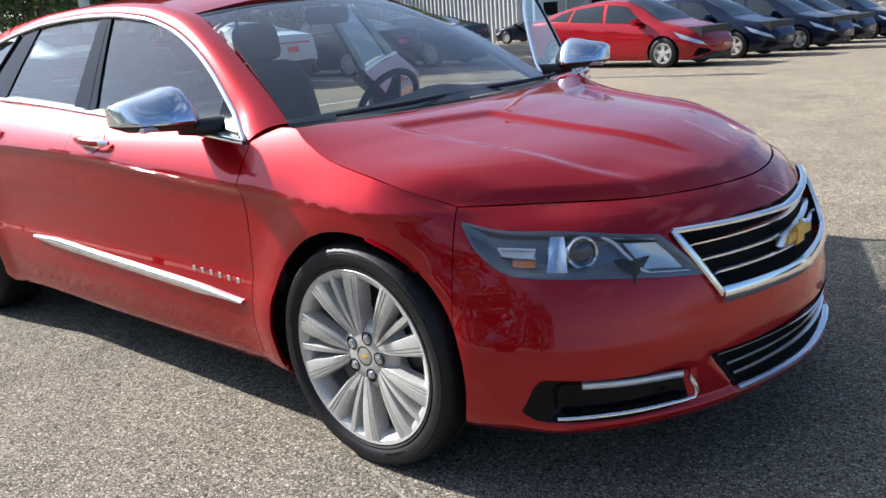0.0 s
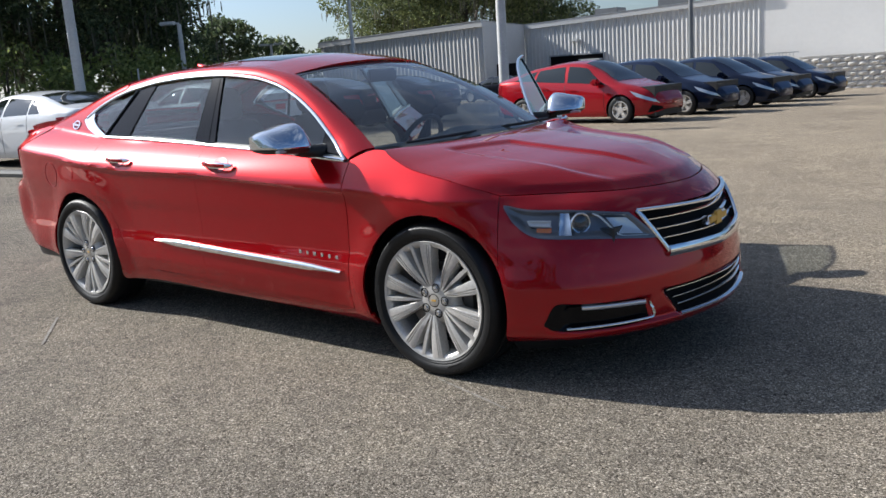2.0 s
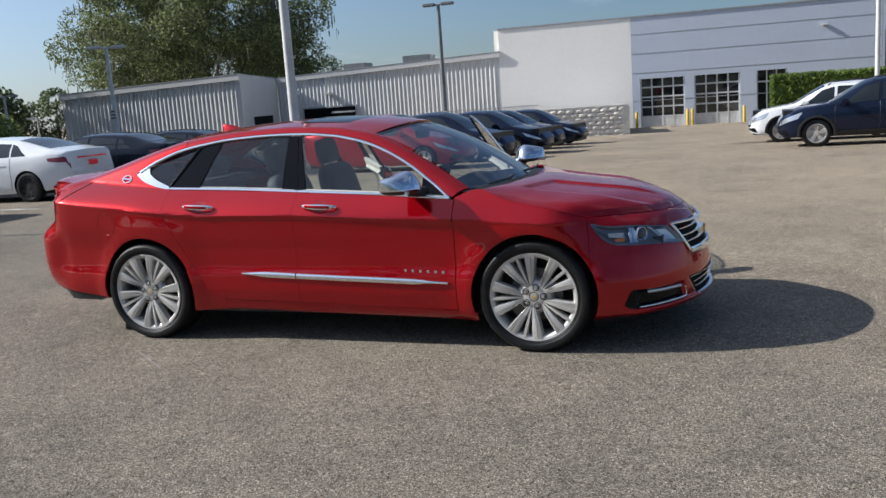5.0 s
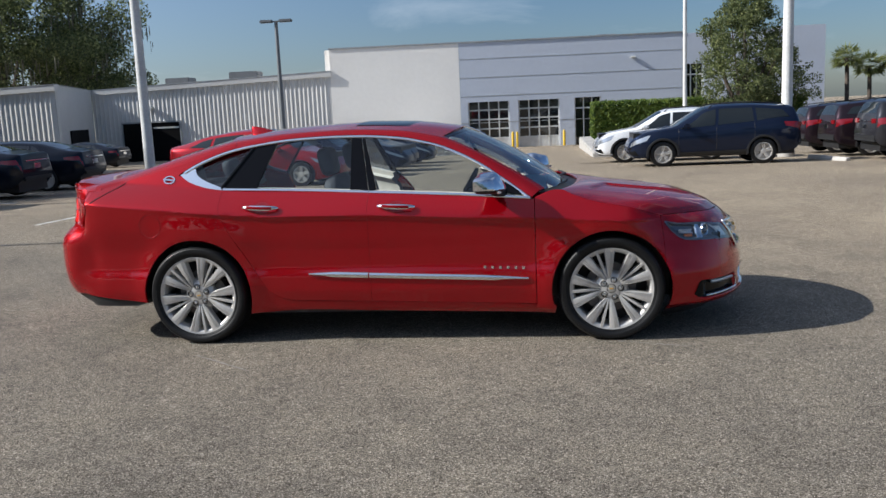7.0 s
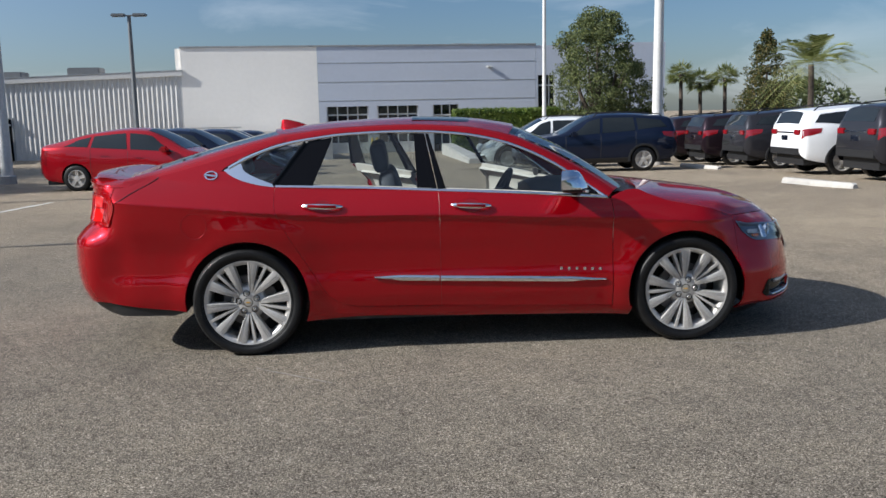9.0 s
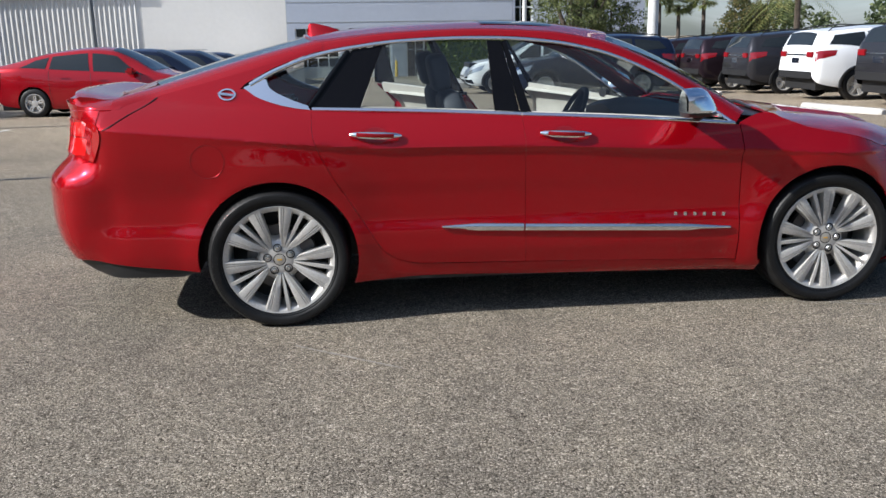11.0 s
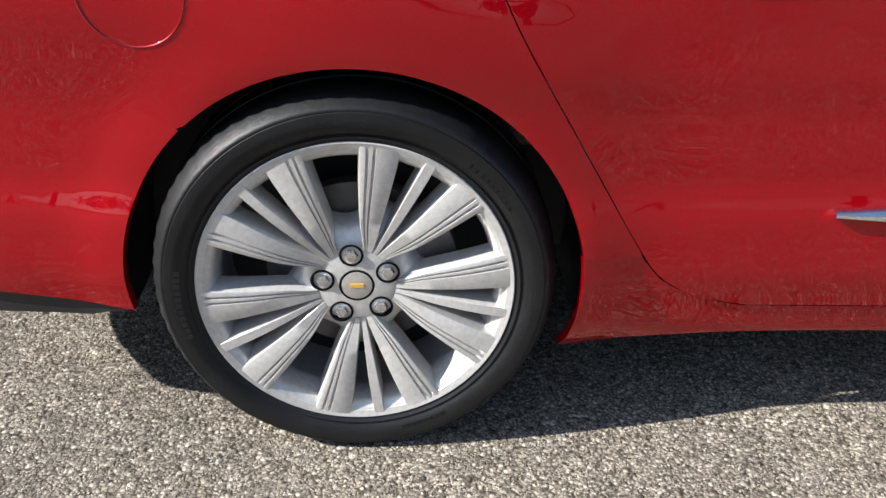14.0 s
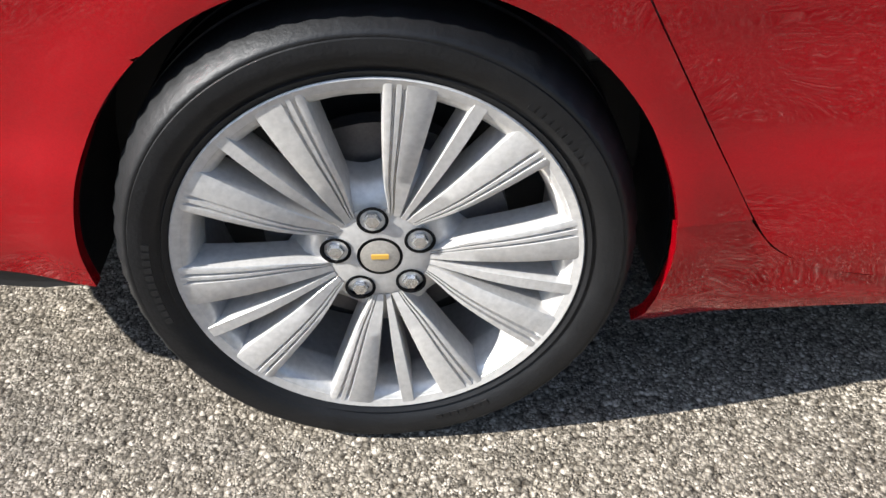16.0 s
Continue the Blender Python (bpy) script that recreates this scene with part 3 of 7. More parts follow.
SUV = dict(  # a compact sport utility car
    x=(-2.3, 2.3), axles=(1.37, -1.29), arch=0.395, tyre=0.355, rim=0.235, clad=True,
    sill=[(-2.3, 0.55), (-2.15, 0.4), (-1.4, 0.29), (1.4, 0.27), (2.0, 0.28), (2.2, 0.33), (2.3, 0.45)],
    belt=[(-2.3, 0.82), (-2.24, 1.12), (-1.6, 1.16), (-0.6, 1.1), (0.5, 1.04), (1.0, 1.02), (1.7, 0.93), (2.1, 0.8), (2.25, 0.66), (2.3, 0.55)],
    roof=[(-2.3, 0.86), (-2.27, 1.16), (-2.18, 1.42), (-2.1, 1.56), (-1.6, 1.62), (-0.8, 1.67), (-0.2, 1.67), (0.15, 1.61), (0.6, 1.37), (1.08, 1.1), (1.4, 1.05), (1.8, 0.98), (2.1, 0.86), (2.25, 0.7), (2.3, 0.58)],
    half=[(-2.3, 0.72), (-2.15, 0.84), (-1.5, 0.92), (0, 0.915), (1.4, 0.92), (1.9, 0.86), (2.15, 0.74), (2.25, 0.6), (2.3, 0.48)],
    rhalf=[(-2.3, 0.64), (-2.1, 0.6), (-1.0, 0.64), (0.0, 0.65), (0.6, 0.68), (1.08, 0.78), (1.8, 0.74), (2.15, 0.6), (2.3, 0.4)],
    windows=[((-1.98, 1.3), (-1.12, 1.1), (-1.1, 1.86), (-1.8, 1.78)), ((-1.04, 1.09), (-0.1, 1.07), (-0.14, 1.9), (-1.02, 1.88)), ((-0.02, 1.07), (0.95, 1.08), (0.3, 1.86), (-0.06, 1.9))],
    screens=[("windscreen", (0.2, 2.08), (1.06, 2.06), DARK_GLASS), ("rear_window", (-2.25, 2.1), (-2.13, 2.1), DARK_GLASS)],
    lamps=[((1.8, 0.74), (2.24, 0.66), (2.2, 0.9), (1.7, 0.95))], tails=[((-2.27, 0.72), (-1.86, 0.84), (-1.82, 0.97), (-2.25, 0.99))],
    handles=[((-0.95, 0.85), (-0.73, 0.85), (-0.73, 0.89), (-0.95, 0.89)), ((0.04, 0.84), (0.26, 0.84), (0.26, 0.88), (0.04, 0.88))],
    seams=[0.95, -0.06, -1.06], mirror=0.74,
    front=[("grille", -0.36, 0.36, 0.53, 0.57, DARK)], intakes=[((2.02, 0.08), (2.27, 0.08), (2.26, 0.3), (2.1, 0.34)), ((2.22, 0.42), (2.285, 0.42), (2.28, 0.62), (2.2, 0.62))],
    rear=[("number_plate", -0.16, 0.16, 0.84, 0.96, CHROME), ("rear_valance", -0.7, 0.7, 0.5, 0.66, DARK), ("chrome_strip", -0.42, 0.42, 1.02, 1.05, CHROME), ("tail_lamp_face", -0.68, -0.44, 0.98, 1.1, TAIL_RED), ("tail_lamp_face", 0.44, 0.68, 0.98, 1.1, TAIL_RED)])


def on_lot(x, y, heading):
    return pose(x, y, ground_z(x, y), 0, 0, heading)


def parked_cars():
    row = "cars parked in a row"
    loft_car("hatchback", PRIUS_RED, HATCH, "bright red wedge-shaped hatchback at the end of a row", row, on_lot(-6.42, 15.1, -4))
    dark = loft_car("hatchback", NAVY, HATCH, "dark blue wedge-shaped hatchback parked in a row", row, on_lot(-6.15, 18.1, -4))
    for x, y in ((-5.75, 21.2), (-6.1, 24.6), (-5.85, 27.8)):
        copy_thing(dark, on_lot(x, y, -4))
    suvs = "sport utility cars"
    loft_car("suv", NAVY, SUV, "dark navy sport utility car with silver wheels", suvs, on_lot(5.45, 18.7, 180))
    loft_car("suv", WHITE_PAINT, SUV, "white sport utility car parked beside a hedge", suvs, on_lot(4.7, 22.2, 180))
    loft_car("suv", BLACK_PAINT, SUV, "blue-black sport utility car parked beside a hedge", suvs, on_lot(5.2, 26.0, 180))
    plum = loft_car("suv", PLUM, SUV, "dark plum sport utility car, tail towards the lane", suvs, on_lot(11.6, 24.1, 2))
    copy_thing(plum, on_lot(11.6, 21.1, 2))
    grey = loft_car("suv", GREY_PAINT, SUV, "dark grey sport utility car, tail towards the lane", suvs, on_lot(11.7, 18.1, 2))
    loft_car("suv", WHITE_PAINT, SUV, "white sport utility car with a dark rear window", suvs, on_lot(11.5, 14.4, 2))
    copy_thing(grey, on_lot(11.5, 11.2, 2))
    sal = "saloons parked side by side"
    white = loft_car("sedan", WHITE_PAINT, SEDAN, "white saloon with dark alloy wheels on the lot", sal, on_lot(-13.5, 5.2, 182), DARK)
    copy_thing(white, on_lot(-13.7, 9.4, 184))
    black = loft_car("sedan", BLACK_PAINT, SEDAN, "blue-black saloon parked beside a white one", sal, on_lot(-13.9, 13.0, 184))
    copy_thing(black, on_lot(-14.4, 16.6, 184))
    copy_thing(white, on_lot(-24.0, 16.0, 150))
    far = loft_car("suv", GREY_PAINT, SUV, "grey sport utility car far across the lot", suvs, on_lot(-36.0, 21.5, 120))
    copy_thing(black, on_lot(-30.0, 34.0, 180))
    copy_thing(black, on_lot(-24.5, 38.0, 180))


parked_cars()


# ---- buildings ----
def wall_frame(p0, p1):
    """A frame whose x runs along a wall from p0 to p1, y away from the lot, z up."""
    d = Vector((p1[0] - p0[0], p1[1] - p0[1], 0))
    a = math.atan2(d.y, d.x)
    return pose(p0[0], p0[1], 0, 0, 0, math.degrees(a)), d.length


BASE = -1.25
FRONT0, FRONT1 = (-13.95, 52.2), (24.0, 54.6)
TOP = 5.95


def corrugated(p0, p1, z0, top0, top1, name, label):
    """A ribbed metal wall under a pitched coping: slanting ribs as real relief."""
    m, length = wall_frame(p0, p1)
    wall = tagged(new(name), label, "wall", kind="structure")
    wall.matrix_world = m
    bm = bmesh.new()
    pitch = 0.305
    outline = [(0.0, 0.0)]
    for i in range(int(length / pitch)):
        s = i * pitch
        outline += [(s + 0.12, 0.0), (s + 0.215, -0.042), (s + 0.255, -0.042), (s + 0.285, 0.0)]
    outline.append((length, 0.0))
    edge = lambda x: top0 + (top1 - top0) * x / length
    add_grid(bm, [[(x, y, z0) for x, y in outline], [(x, y, edge(x) - 0.02) for x, y in outline]])
    for v in add_box(bm, 0, length, 0.03, 0.3, z0, 1.0)[4:]:
        v.co.z = edge(v.co.x) - 0.02
    part("panel", bm, WALL_WHITE, wall, smooth=False)
    for name_, y0, lift, drop, mat in (("coping", -0.17, 0.0, 0.34, WALL_WHITE), ("coping_cap", -0.19, 0.05, 0.05, METAL_GREY)):
        bm = box(-0.08, length + 0.08, y0, 0.4, 0.0, 1.0)
        for v in bm.verts:
            v.co.z = edge(v.co.x) + lift - (drop if v.co.z < 0.5 else 0.003)
        part(name_, bm, mat, wall, smooth=False)
    part("plinth", box(0, length, -0.12, 0.35, z0 - 1.0, z0, 0.02), CONCRETE, wall)
    return wall


def front_building():
    m, length = wall_frame(FRONT0, FRONT1)
    b = thing("service_building", "low flat-roofed service building, beige and blue-grey stucco, with glazed garage doors", "building", m=m)
    s_c = 8.86

    def wall_pieces(s0, s1, holes, mat, z1, label):
        """Piers and lintels round the openings."""
        cuts = sorted({s0, s1, *[h[0] for h in holes], *[h[1] for h in holes]})
        for a, c in zip(cuts, cuts[1:]):
            h = next((h for h in holes if h[0] <= a + 1e-6 and h[1] >= c - 1e-6), None)
            part("lintel" if h else "wall", box(a, c, 0, 0.4, h[3] if h else BASE - 0.6, z1), mat, b, label, smooth=False)
    wall_pieces(0, s_c, [], WALL_BEIGE, TOP, "beige stucco wall")
    doors = [(9.37, 12.2, BASE, 1.98), (12.8, 15.6, BASE, 1.98), (16.6, 18.4, BASE, 2.0), (23.95, 25.2, BASE, 3.9)]
    wall_pieces(s_c + 0.01, 23.8, doors[:3], WALL_GREY, TOP, "blue-grey stucco wall")
    wall_pieces(23.82, 30.1, doors[3:], WALL_GREY, TOP - 0.05, "blue-grey stucco wall")
    part("wall", box(30.12, 33.1, -0.04, 8.0, BASE - 0.6, TOP + 0.1), WALL_GREY, b, "blue-grey end block with a raised parapet", smooth=False)
    part("roof", box(0.05, 33, 0.45, 26, TOP - 0.6, TOP - 0.35), CONCRETE, b)
    part("wall", box(-0.4, -0.02, 0.4, 26, BASE - 0.6, TOP), WALL_BEIGE, b, smooth=False)
    part("coping", box(-0.05, 23.82, -0.06, 0.46, TOP, TOP + 0.1, 0.01), METAL_GREY, b)
    # horizontal scored joints in the grey wall
    for z in (0.55, 2.35, 3.6, 4.85):
        part("joint", box(s_c + 0.02, 23.8, -0.012, 0.0, z, z + 0.04), METAL_GREY, b)
    for s0, s1, z0, z1 in doors[:2]:
        d = part("garage_door", box(s0, s1, 0.2, 0.26, BASE, BASE + 0.75), POLE_WHITE, b, "white sectional garage door with dark panes")
        for r in range(5):
            part("rail", box(s0, s1, 0.19, 0.27, BASE + 0.7 + r * 0.64, BASE + 0.8 + r * 0.64, 0.005), POLE_WHITE, d)
        for c in range(5):
            part("stile", box(s0 + c * (s1 - s0 - 0.09) / 4, s0 + 0.09 + c * (s1 - s0 - 0.09) / 4, 0.185, 0.275, BASE, z1, 0.005), POLE_WHITE, d)
        part("pane", box(s0, s1, 0.225, 0.235, BASE + 0.75, z1), DARK_GLASS, d)
    for s0, s1, z0, z1 in doors[2:]:
        d = part("entrance", box(s0, s1, 0.2, 0.21, BASE, z1), DARK_GLASS, b, "dark glazed entrance")
        for c in range(4):
            x = s0 + c * (s1 - s0 - 0.08) / 3
            part("mullion", box(x, x + 0.08, 0.14, 0.24, BASE, z1, 0.005), POLE_WHITE, d)
        part("transom", box(s0, s1, 0.13, 0.25, z1 - 0.75, z1 - 0.65, 0.005), POLE_WHITE, d)
    lamp = part("wall_lamp", box(20.35, 20.75, -0.2, 0.0, 4.42, 4.58, 0.05), POLE_WHITE, b)
    for s in (9.15, 12.35, 12.65, 15.8):
        p = m @ Vector((s, -0.9, 0))
        bm = bmesh.new()
        z = BASE
        add_tube(bm, [(0, 0, 0), (0, 0, 1.05), (0, 0, 1.13), (0, 0, 1.16)], [0.09, 0.09, 0.06, 0.01], 12)
        ob = part("bollard", bm, YELLOW)
        ob.matrix_world = Matrix.Translation((p.x, p.y, z))
        tagged(ob, "yellow steel bollard beside a garage door", "bollard", "bollards")


def block_dock():
    """A raised dock of split-face blocks with a paling on top."""
    m, length = wall_frame((-13.0, 36.3), (-3.4, 38.05))
    d = thing("loading_dock", "pale split-face block loading dock with a white railing", "dock", m=m)
    z0, top = -1.1, 0.2
    part("core", box(0.02, length - 0.04, 0.04, 14.5, z0 - 0.5, top), CONCRETE, d)
    blks = []
    for k in range(5):
        # split faces: a rough pyramid-like front on each block
        bm = bmesh.new()
        rows = [[(0.42 * i / 4, -0.03 - (random.uniform(0.0, 0.07) if 0 < i < 4 and 0 < j < 3 else 0.0), 0.205 * j / 3) for i in range(5)] for j in range(4)]
        add_grid(bm, rows)
        add_box(bm, 0, 0.42, -0.03, 0.03, 0, 0.205)
        blks.append(link_mesh("block", bm, BLOCK, False))
    for r in range(8):
        for c in range(23):
            x = c * 0.43 + (0.21 if r % 2 else 0)
            if x + 0.42 <= length and (r < 6 or x > length - 4.4):
                o = new("block", random.choice(blks))
                o.parent = d
                o.location = (x, random.uniform(-0.016, 0.008), z0 + r * 0.215)
        for c in range(18):
            o = new("block", random.choice(blks))
            o.parent = d
            o.matrix_local = pose(length + random.uniform(-0.008, 0.014), 0.04 + c * 0.43, z0 + r * 0.215, 0, 0, 90)
    part("parapet", box(length - 4.3, length - 0.02, 0.04, 0.3, top, 0.6), CONCRETE, d)
    part("parapet_cap", box(length - 4.4, length + 0.06, -0.06, 0.36, 0.62, 0.72, 0.02), BLOCK, d)
    part("pier", box(length - 0.34, length + 0.06, -0.055, 0.34, z0, 0.61, 0.03), BLOCK, d)
    for z in (0.3, 0.92):
        part("rail", box(0, length - 4.42, 0.1, 0.15, z, z + 0.05, 0.006), POLE_WHITE, d)
    pal = link_mesh("paling", box(-0.014, 0.014, -0.014, 0.014, top, 0.95), POLE_WHITE, False)
    for i in range(int((length - 4.4) / 0.15)):
        o = new("paling", pal)
        o.parent = d
        o.location = (i * 0.15, 0.125, 0)


WARE0 = (-31.0, 51.3)
WING0, WING1 = (-40.6, 39.9), (-27.3, 40.6)


def wall_extras():
    """Black sheets for the shade in loading openings, roof lights and a wall lamp on the warehouse."""
    m, length = wall_frame(WARE0, FRONT0)
    s0, s1, z0, z1 = 2.1, 6.2, BASE, 1.55
    # no hole in the wall: a black sheet paints the bay's inner shade
    o = part("shaded_opening", box(s0, s1, -0.1, -0.05, z0, z1), GRILLE_SHADE_BLACK)
    o.matrix_world = m
    tagged(o, "black sheet as the shade in an open loading bay, on a ribbed wall", "opening")
    for a, c, lo, hi in ((s0 - 0.1, s0, z0, z1 + 0.1), (s1, s1 + 0.1, z0, z1 + 0.1), (s0, s1, z1, z1 + 0.1)):
        part("frame", box(a, c, -0.14, -0.04, lo, hi), METAL_GREY, o)
    part("rolled_shutter", box(s1 - 1.9, s1 - 0.05, -0.13, -0.11, z1 - 0.42, z1 - 0.3, 0.01), POLE_WHITE, o)
    lamp = part("wall_lamp", box(3.95, 4.5, -0.55, -0.05, 2.45, 2.68, 0.06), POLE_WHITE)
    lamp.matrix_world = m
    tagged(lamp, "white box lamp on a ribbed wall", "wall lamp")
    # the doorway's shade, again a black sheet before the wall
    o = part("shaded_opening", box(3.0, 8.6, -0.06, -0.01, BASE, 1.3), GRILLE_SHADE_BLACK)
    o.matrix_world = wall_frame(WING1, WARE0)[0]
    tagged(o, "black sheet as the shade in a doorway, on a plain end wall", "opening")
    for a, c in ((4.2, 6.0), (9.0, 11.1)):
        v = part("roof_vent", box(a, c, 3.0, 4.6, 3.7, 4.72 if a < 8 else 4.95, 0.05), POLE_GREY)
        v.matrix_world = m
        tagged(v, "low dark grey metal roof light", "roof vent", "roof vents")
    fm, _ = wall_frame(FRONT0, FRONT1)
    v = part("roof_vent", box(18.5, 20.0, 4.0, 5.2, 5.4, 6.4, 0.05), METAL_GREY)
    v.matrix_world = fm
    tagged(v, "low grey metal roof vent", "roof vent", "roof vents")
    r = part("roof_deck", box(0.3, length - 0.3, 0.3, 22, 3.2, 3.7), CONCRETE)
    r.matrix_world = m
    tagged(r, "flat warehouse roof", "roof", kind="structure")


corrugated(WARE0, FRONT0, BASE, 3.95, 4.5, "wall_1", "white ribbed metal wall of a low warehouse")
corrugated(WING0, WING1, BASE, 3.58, 3.95, "wall_2", "white ribbed metal wall of a low warehouse wing")
end_m, end_len = wall_frame(WING1, WARE0)
end_wall = part("wall_3", box(0.02, end_len, 0.02, 0.3, BASE - 0.6, 3.95), WALL_WHITE, smooth=False)
tagged(end_wall, "plain pale end wall of a warehouse wing", "wall", kind="structure").matrix_world = end_m
part("coping", box(-0.1, end_len + 0.1, -0.06, 0.4, 3.952, 4.0), METAL_GREY, end_wall)
front_building()
block_dock()
wall_extras()


# ---- lamp posts ----
def lamp_post(x, y, height, mat, heads, label, r=0.09, turn=0.0):
    post = thing("lamp_post", label, "lamp post", "lamp posts", m=pose(x, y, ground_z(x, y), 0, 0, turn))
    part("base", tube([(0, 0, 0), (0, 0, 0.22), (0, 0, 0.25)], [r * 1.7, r * 1.7, r * 1.4], 14), CONCRETE, post)
    part("pole", tube([(0, 0, 0.2), (0, 0, height * 0.5), (0, 0, height)], [r * 1.15, r, r * 0.8], 12), mat, post)
    for s in (-1, 1)[:heads]:
        h = part("lamp_head", box(s * 0.18 if s > 0 else -0.85, 0.85 if s > 0 else -0.18, -0.17, 0.17, height - 0.02, height + 0.13, 0.04), mat, post)
        part("arm", box(min(0, s * 0.22), max(0, s * 0.22), -0.035, 0.035, height - 0.0, height + 0.07, 0.01), mat, post)
    return post


lamp_post(-11.3, 18.8, 9.5, POLE_WHITE, 2, "tall white lamp post on a low round base", 0.14)
lamp_post(-13.0, 37.9, 7.2, POLE_GREY, 2, "dark grey lamp post with two flat heads", 0.11, 0)
lamp_post(8.3, 21.6, 12.0, POLE_WHITE, 2, "tall white lamp post behind parked cars", 0.15)
lamp_post(8.1, 41.0, 13.0, POLE_WHITE, 2, "slim white lamp post", 0.1)
lamp_post(-18.2, 8.8, 10.5, POLE_WHITE, 1, "tall white lamp post beside a white saloon", 0.12)
lamp_post(-25.9, 27.6, 5.5, POLE_WHITE, 2, "pale grey lamp post with a small sign", 0.1, 40)
lamp_post(-29.0, 20.0, 4.3, POLE_WHITE, 1, "pale grey lamp post before dark trees", 0.11, 30)
lamp_post(-42.7, 37.2, 4.4, POLE_WHITE, 2, "slim pale lamp post before dark trees", 0.1, 30)
lamp_post(-44.0, 35.4, 3.2, POLE_WHITE, 1, "slim pale lamp post before dark trees", 0.07, 30)
lamp_post(-56.0, 53.0, 3.5, POLE_WHITE, 1, "slim pale lamp post before dark trees", 0.07, 30)
for x, y in ((-26.0, 15.7), (-31.5, 15.0)):
    post = part("marker_post", tube([(0, 0, 0), (0, 0, 1.2), (0, 0, 2.3)], [0.04, 0.035, 0.03], 8), POLE_WHITE)
    post.matrix_world = on_lot(x, y, 0)
    tagged(post, "slim white marker post among shrubs", "post", "marker posts")
sign = thing("small_sign", "small white sign plate on a lamp post", "sign", m=pose(-25.8, 27.4, 0))
part("plate", box(-0.2, 0.2, -0.04, -0.02, 1.6, 2.2, 0.005), POLE_WHITE, sign)
for i in range(3):
    part("text_bar", box(-0.13, 0.13, -0.044, -0.041, 1.74 + i * 0.15, 1.8 + i * 0.15), DARK, sign)


# ---- the red saloon: surfaces of its body ----
PLAN = [(-2.62, 0.0), (-2.605, -0.3), (-2.58, -0.55), (-2.51, -0.71), (-2.465, -0.772), (-2.405, -0.815), (-2.32, -0.838), (-2.2, -0.858), (-2.05, -0.88), (-1.42, -0.925), (-0.6, -0.928), (0.4, -0.928), (1.42, -0.922), (1.75, -0.9), (1.98, -0.845), (2.14, -0.72), (2.26, -0.55), (2.34, -0.36), (2.385, -0.17), (2.4, 0.0)]
SIDE_IN = [(0.14, 0.12), (0.19, 0.07), (0.235, 0.035), (0.3, 0.022), (0.38, 0.01), (0.46, 0.012), (0.54, 0.026), (0.64, 0.026), (0.74, 0.014), (0.82, 0.003), (0.9, 0.0), (1.1, 0.0)]
CREASE = [(-2.3, 1.005), (-1.3, 0.915), (-0.9, 0.885), (0.0, 0.87), (0.93, 0.82), (1.5, 0.79)]
FRONT_IN = [(0.14, 0.16), (0.19, 0.09), (0.23, 0.02), (0.29, 0.0), (0.42, 0.004), (0.5, 0.02), (0.56, 0.035), (0.62, 0.055), (0.7, 0.09), (0.76, 0.14), (0.8, 0.2), (0.84, 0.28)]
REAR_IN = [(0.2, 0.25), (0.28, 0.12), (0.36, 0.05), (0.46, 0.012), (0.58, 0.0), (0.7, 0.0), (0.75, 0.012), (0.8, 0.055), (0.85, 0.1), (0.95, 0.125), (1.02, 0.132), (1.08, 0.13), (1.13, 0.115)]
HUB_F, HUB_R, HUB_Z = 1.4185, -1.4185, 0.345
ARCH_F, ARCH_R = 0.388, 0.391


def plan_table():
    """Points along half the outline, with the outward normal, by a smooth curve through PLAN."""
    out = []
    n = len(PLAN)
    for i in range(n - 1):
        p0 = PLAN[i - 1] if i else (PLAN[1][0], -PLAN[1][1])
        p3 = PLAN[i + 2] if i + 2 < n else (PLAN[n - 2][0], -PLAN[n - 2][1])
        p1, p2 = PLAN[i], PLAN[i + 1]
        for k in range(24):
            u = k / 24
            w = (-0.5 * u + u * u - 0.5 * u ** 3, 1 - 2.5 * u * u + 1.5 * u ** 3, 0.5 * u + 2 * u * u - 1.5 * u ** 3, -0.5 * u * u + 0.5 * u ** 3)
            out.append((sum(a * p[0] for a, p in zip(w, (p0, p1, p2, p3))), sum(a * p[1] for a, p in zip(w, (p0, p1, p2, p3)))))
    out.append(PLAN[-1])
    return np.array(out)


PLAN_PTS = plan_table()
PLAN_S = np.concatenate([[0], np.cumsum(np.hypot(*np.diff(PLAN_PTS, axis=0).T))])
PLAN_S /= PLAN_S[-1]
_tan = np.gradient(PLAN_PTS, axis=0)
_tan /= np.hypot(*_tan.T)[:, None]
PLAN_N = np.stack([_tan[:, 1], -_tan[:, 0]], axis=1)


def smooth(a, b, x):
    u = min(1.0, max(0.0, (x - a) / (b - a)))
    return u * u * (3 - 2 * u)


def t_of_x(x):
    return float(np.interp(x, PLAN_PTS[:, 0], PLAN_S))


def t_of_y(y):
    """On the front: the outline's parameter at y (negative)."""
    half = len(PLAN_S) // 2
    return float(np.interp(y, PLAN_PTS[half:, 1], PLAN_S[half:]))


def greenhouse_y(z):
    return -(0.79 - 0.5 * (z - 1.03) - 0.12 * (z - 1.03) ** 2)


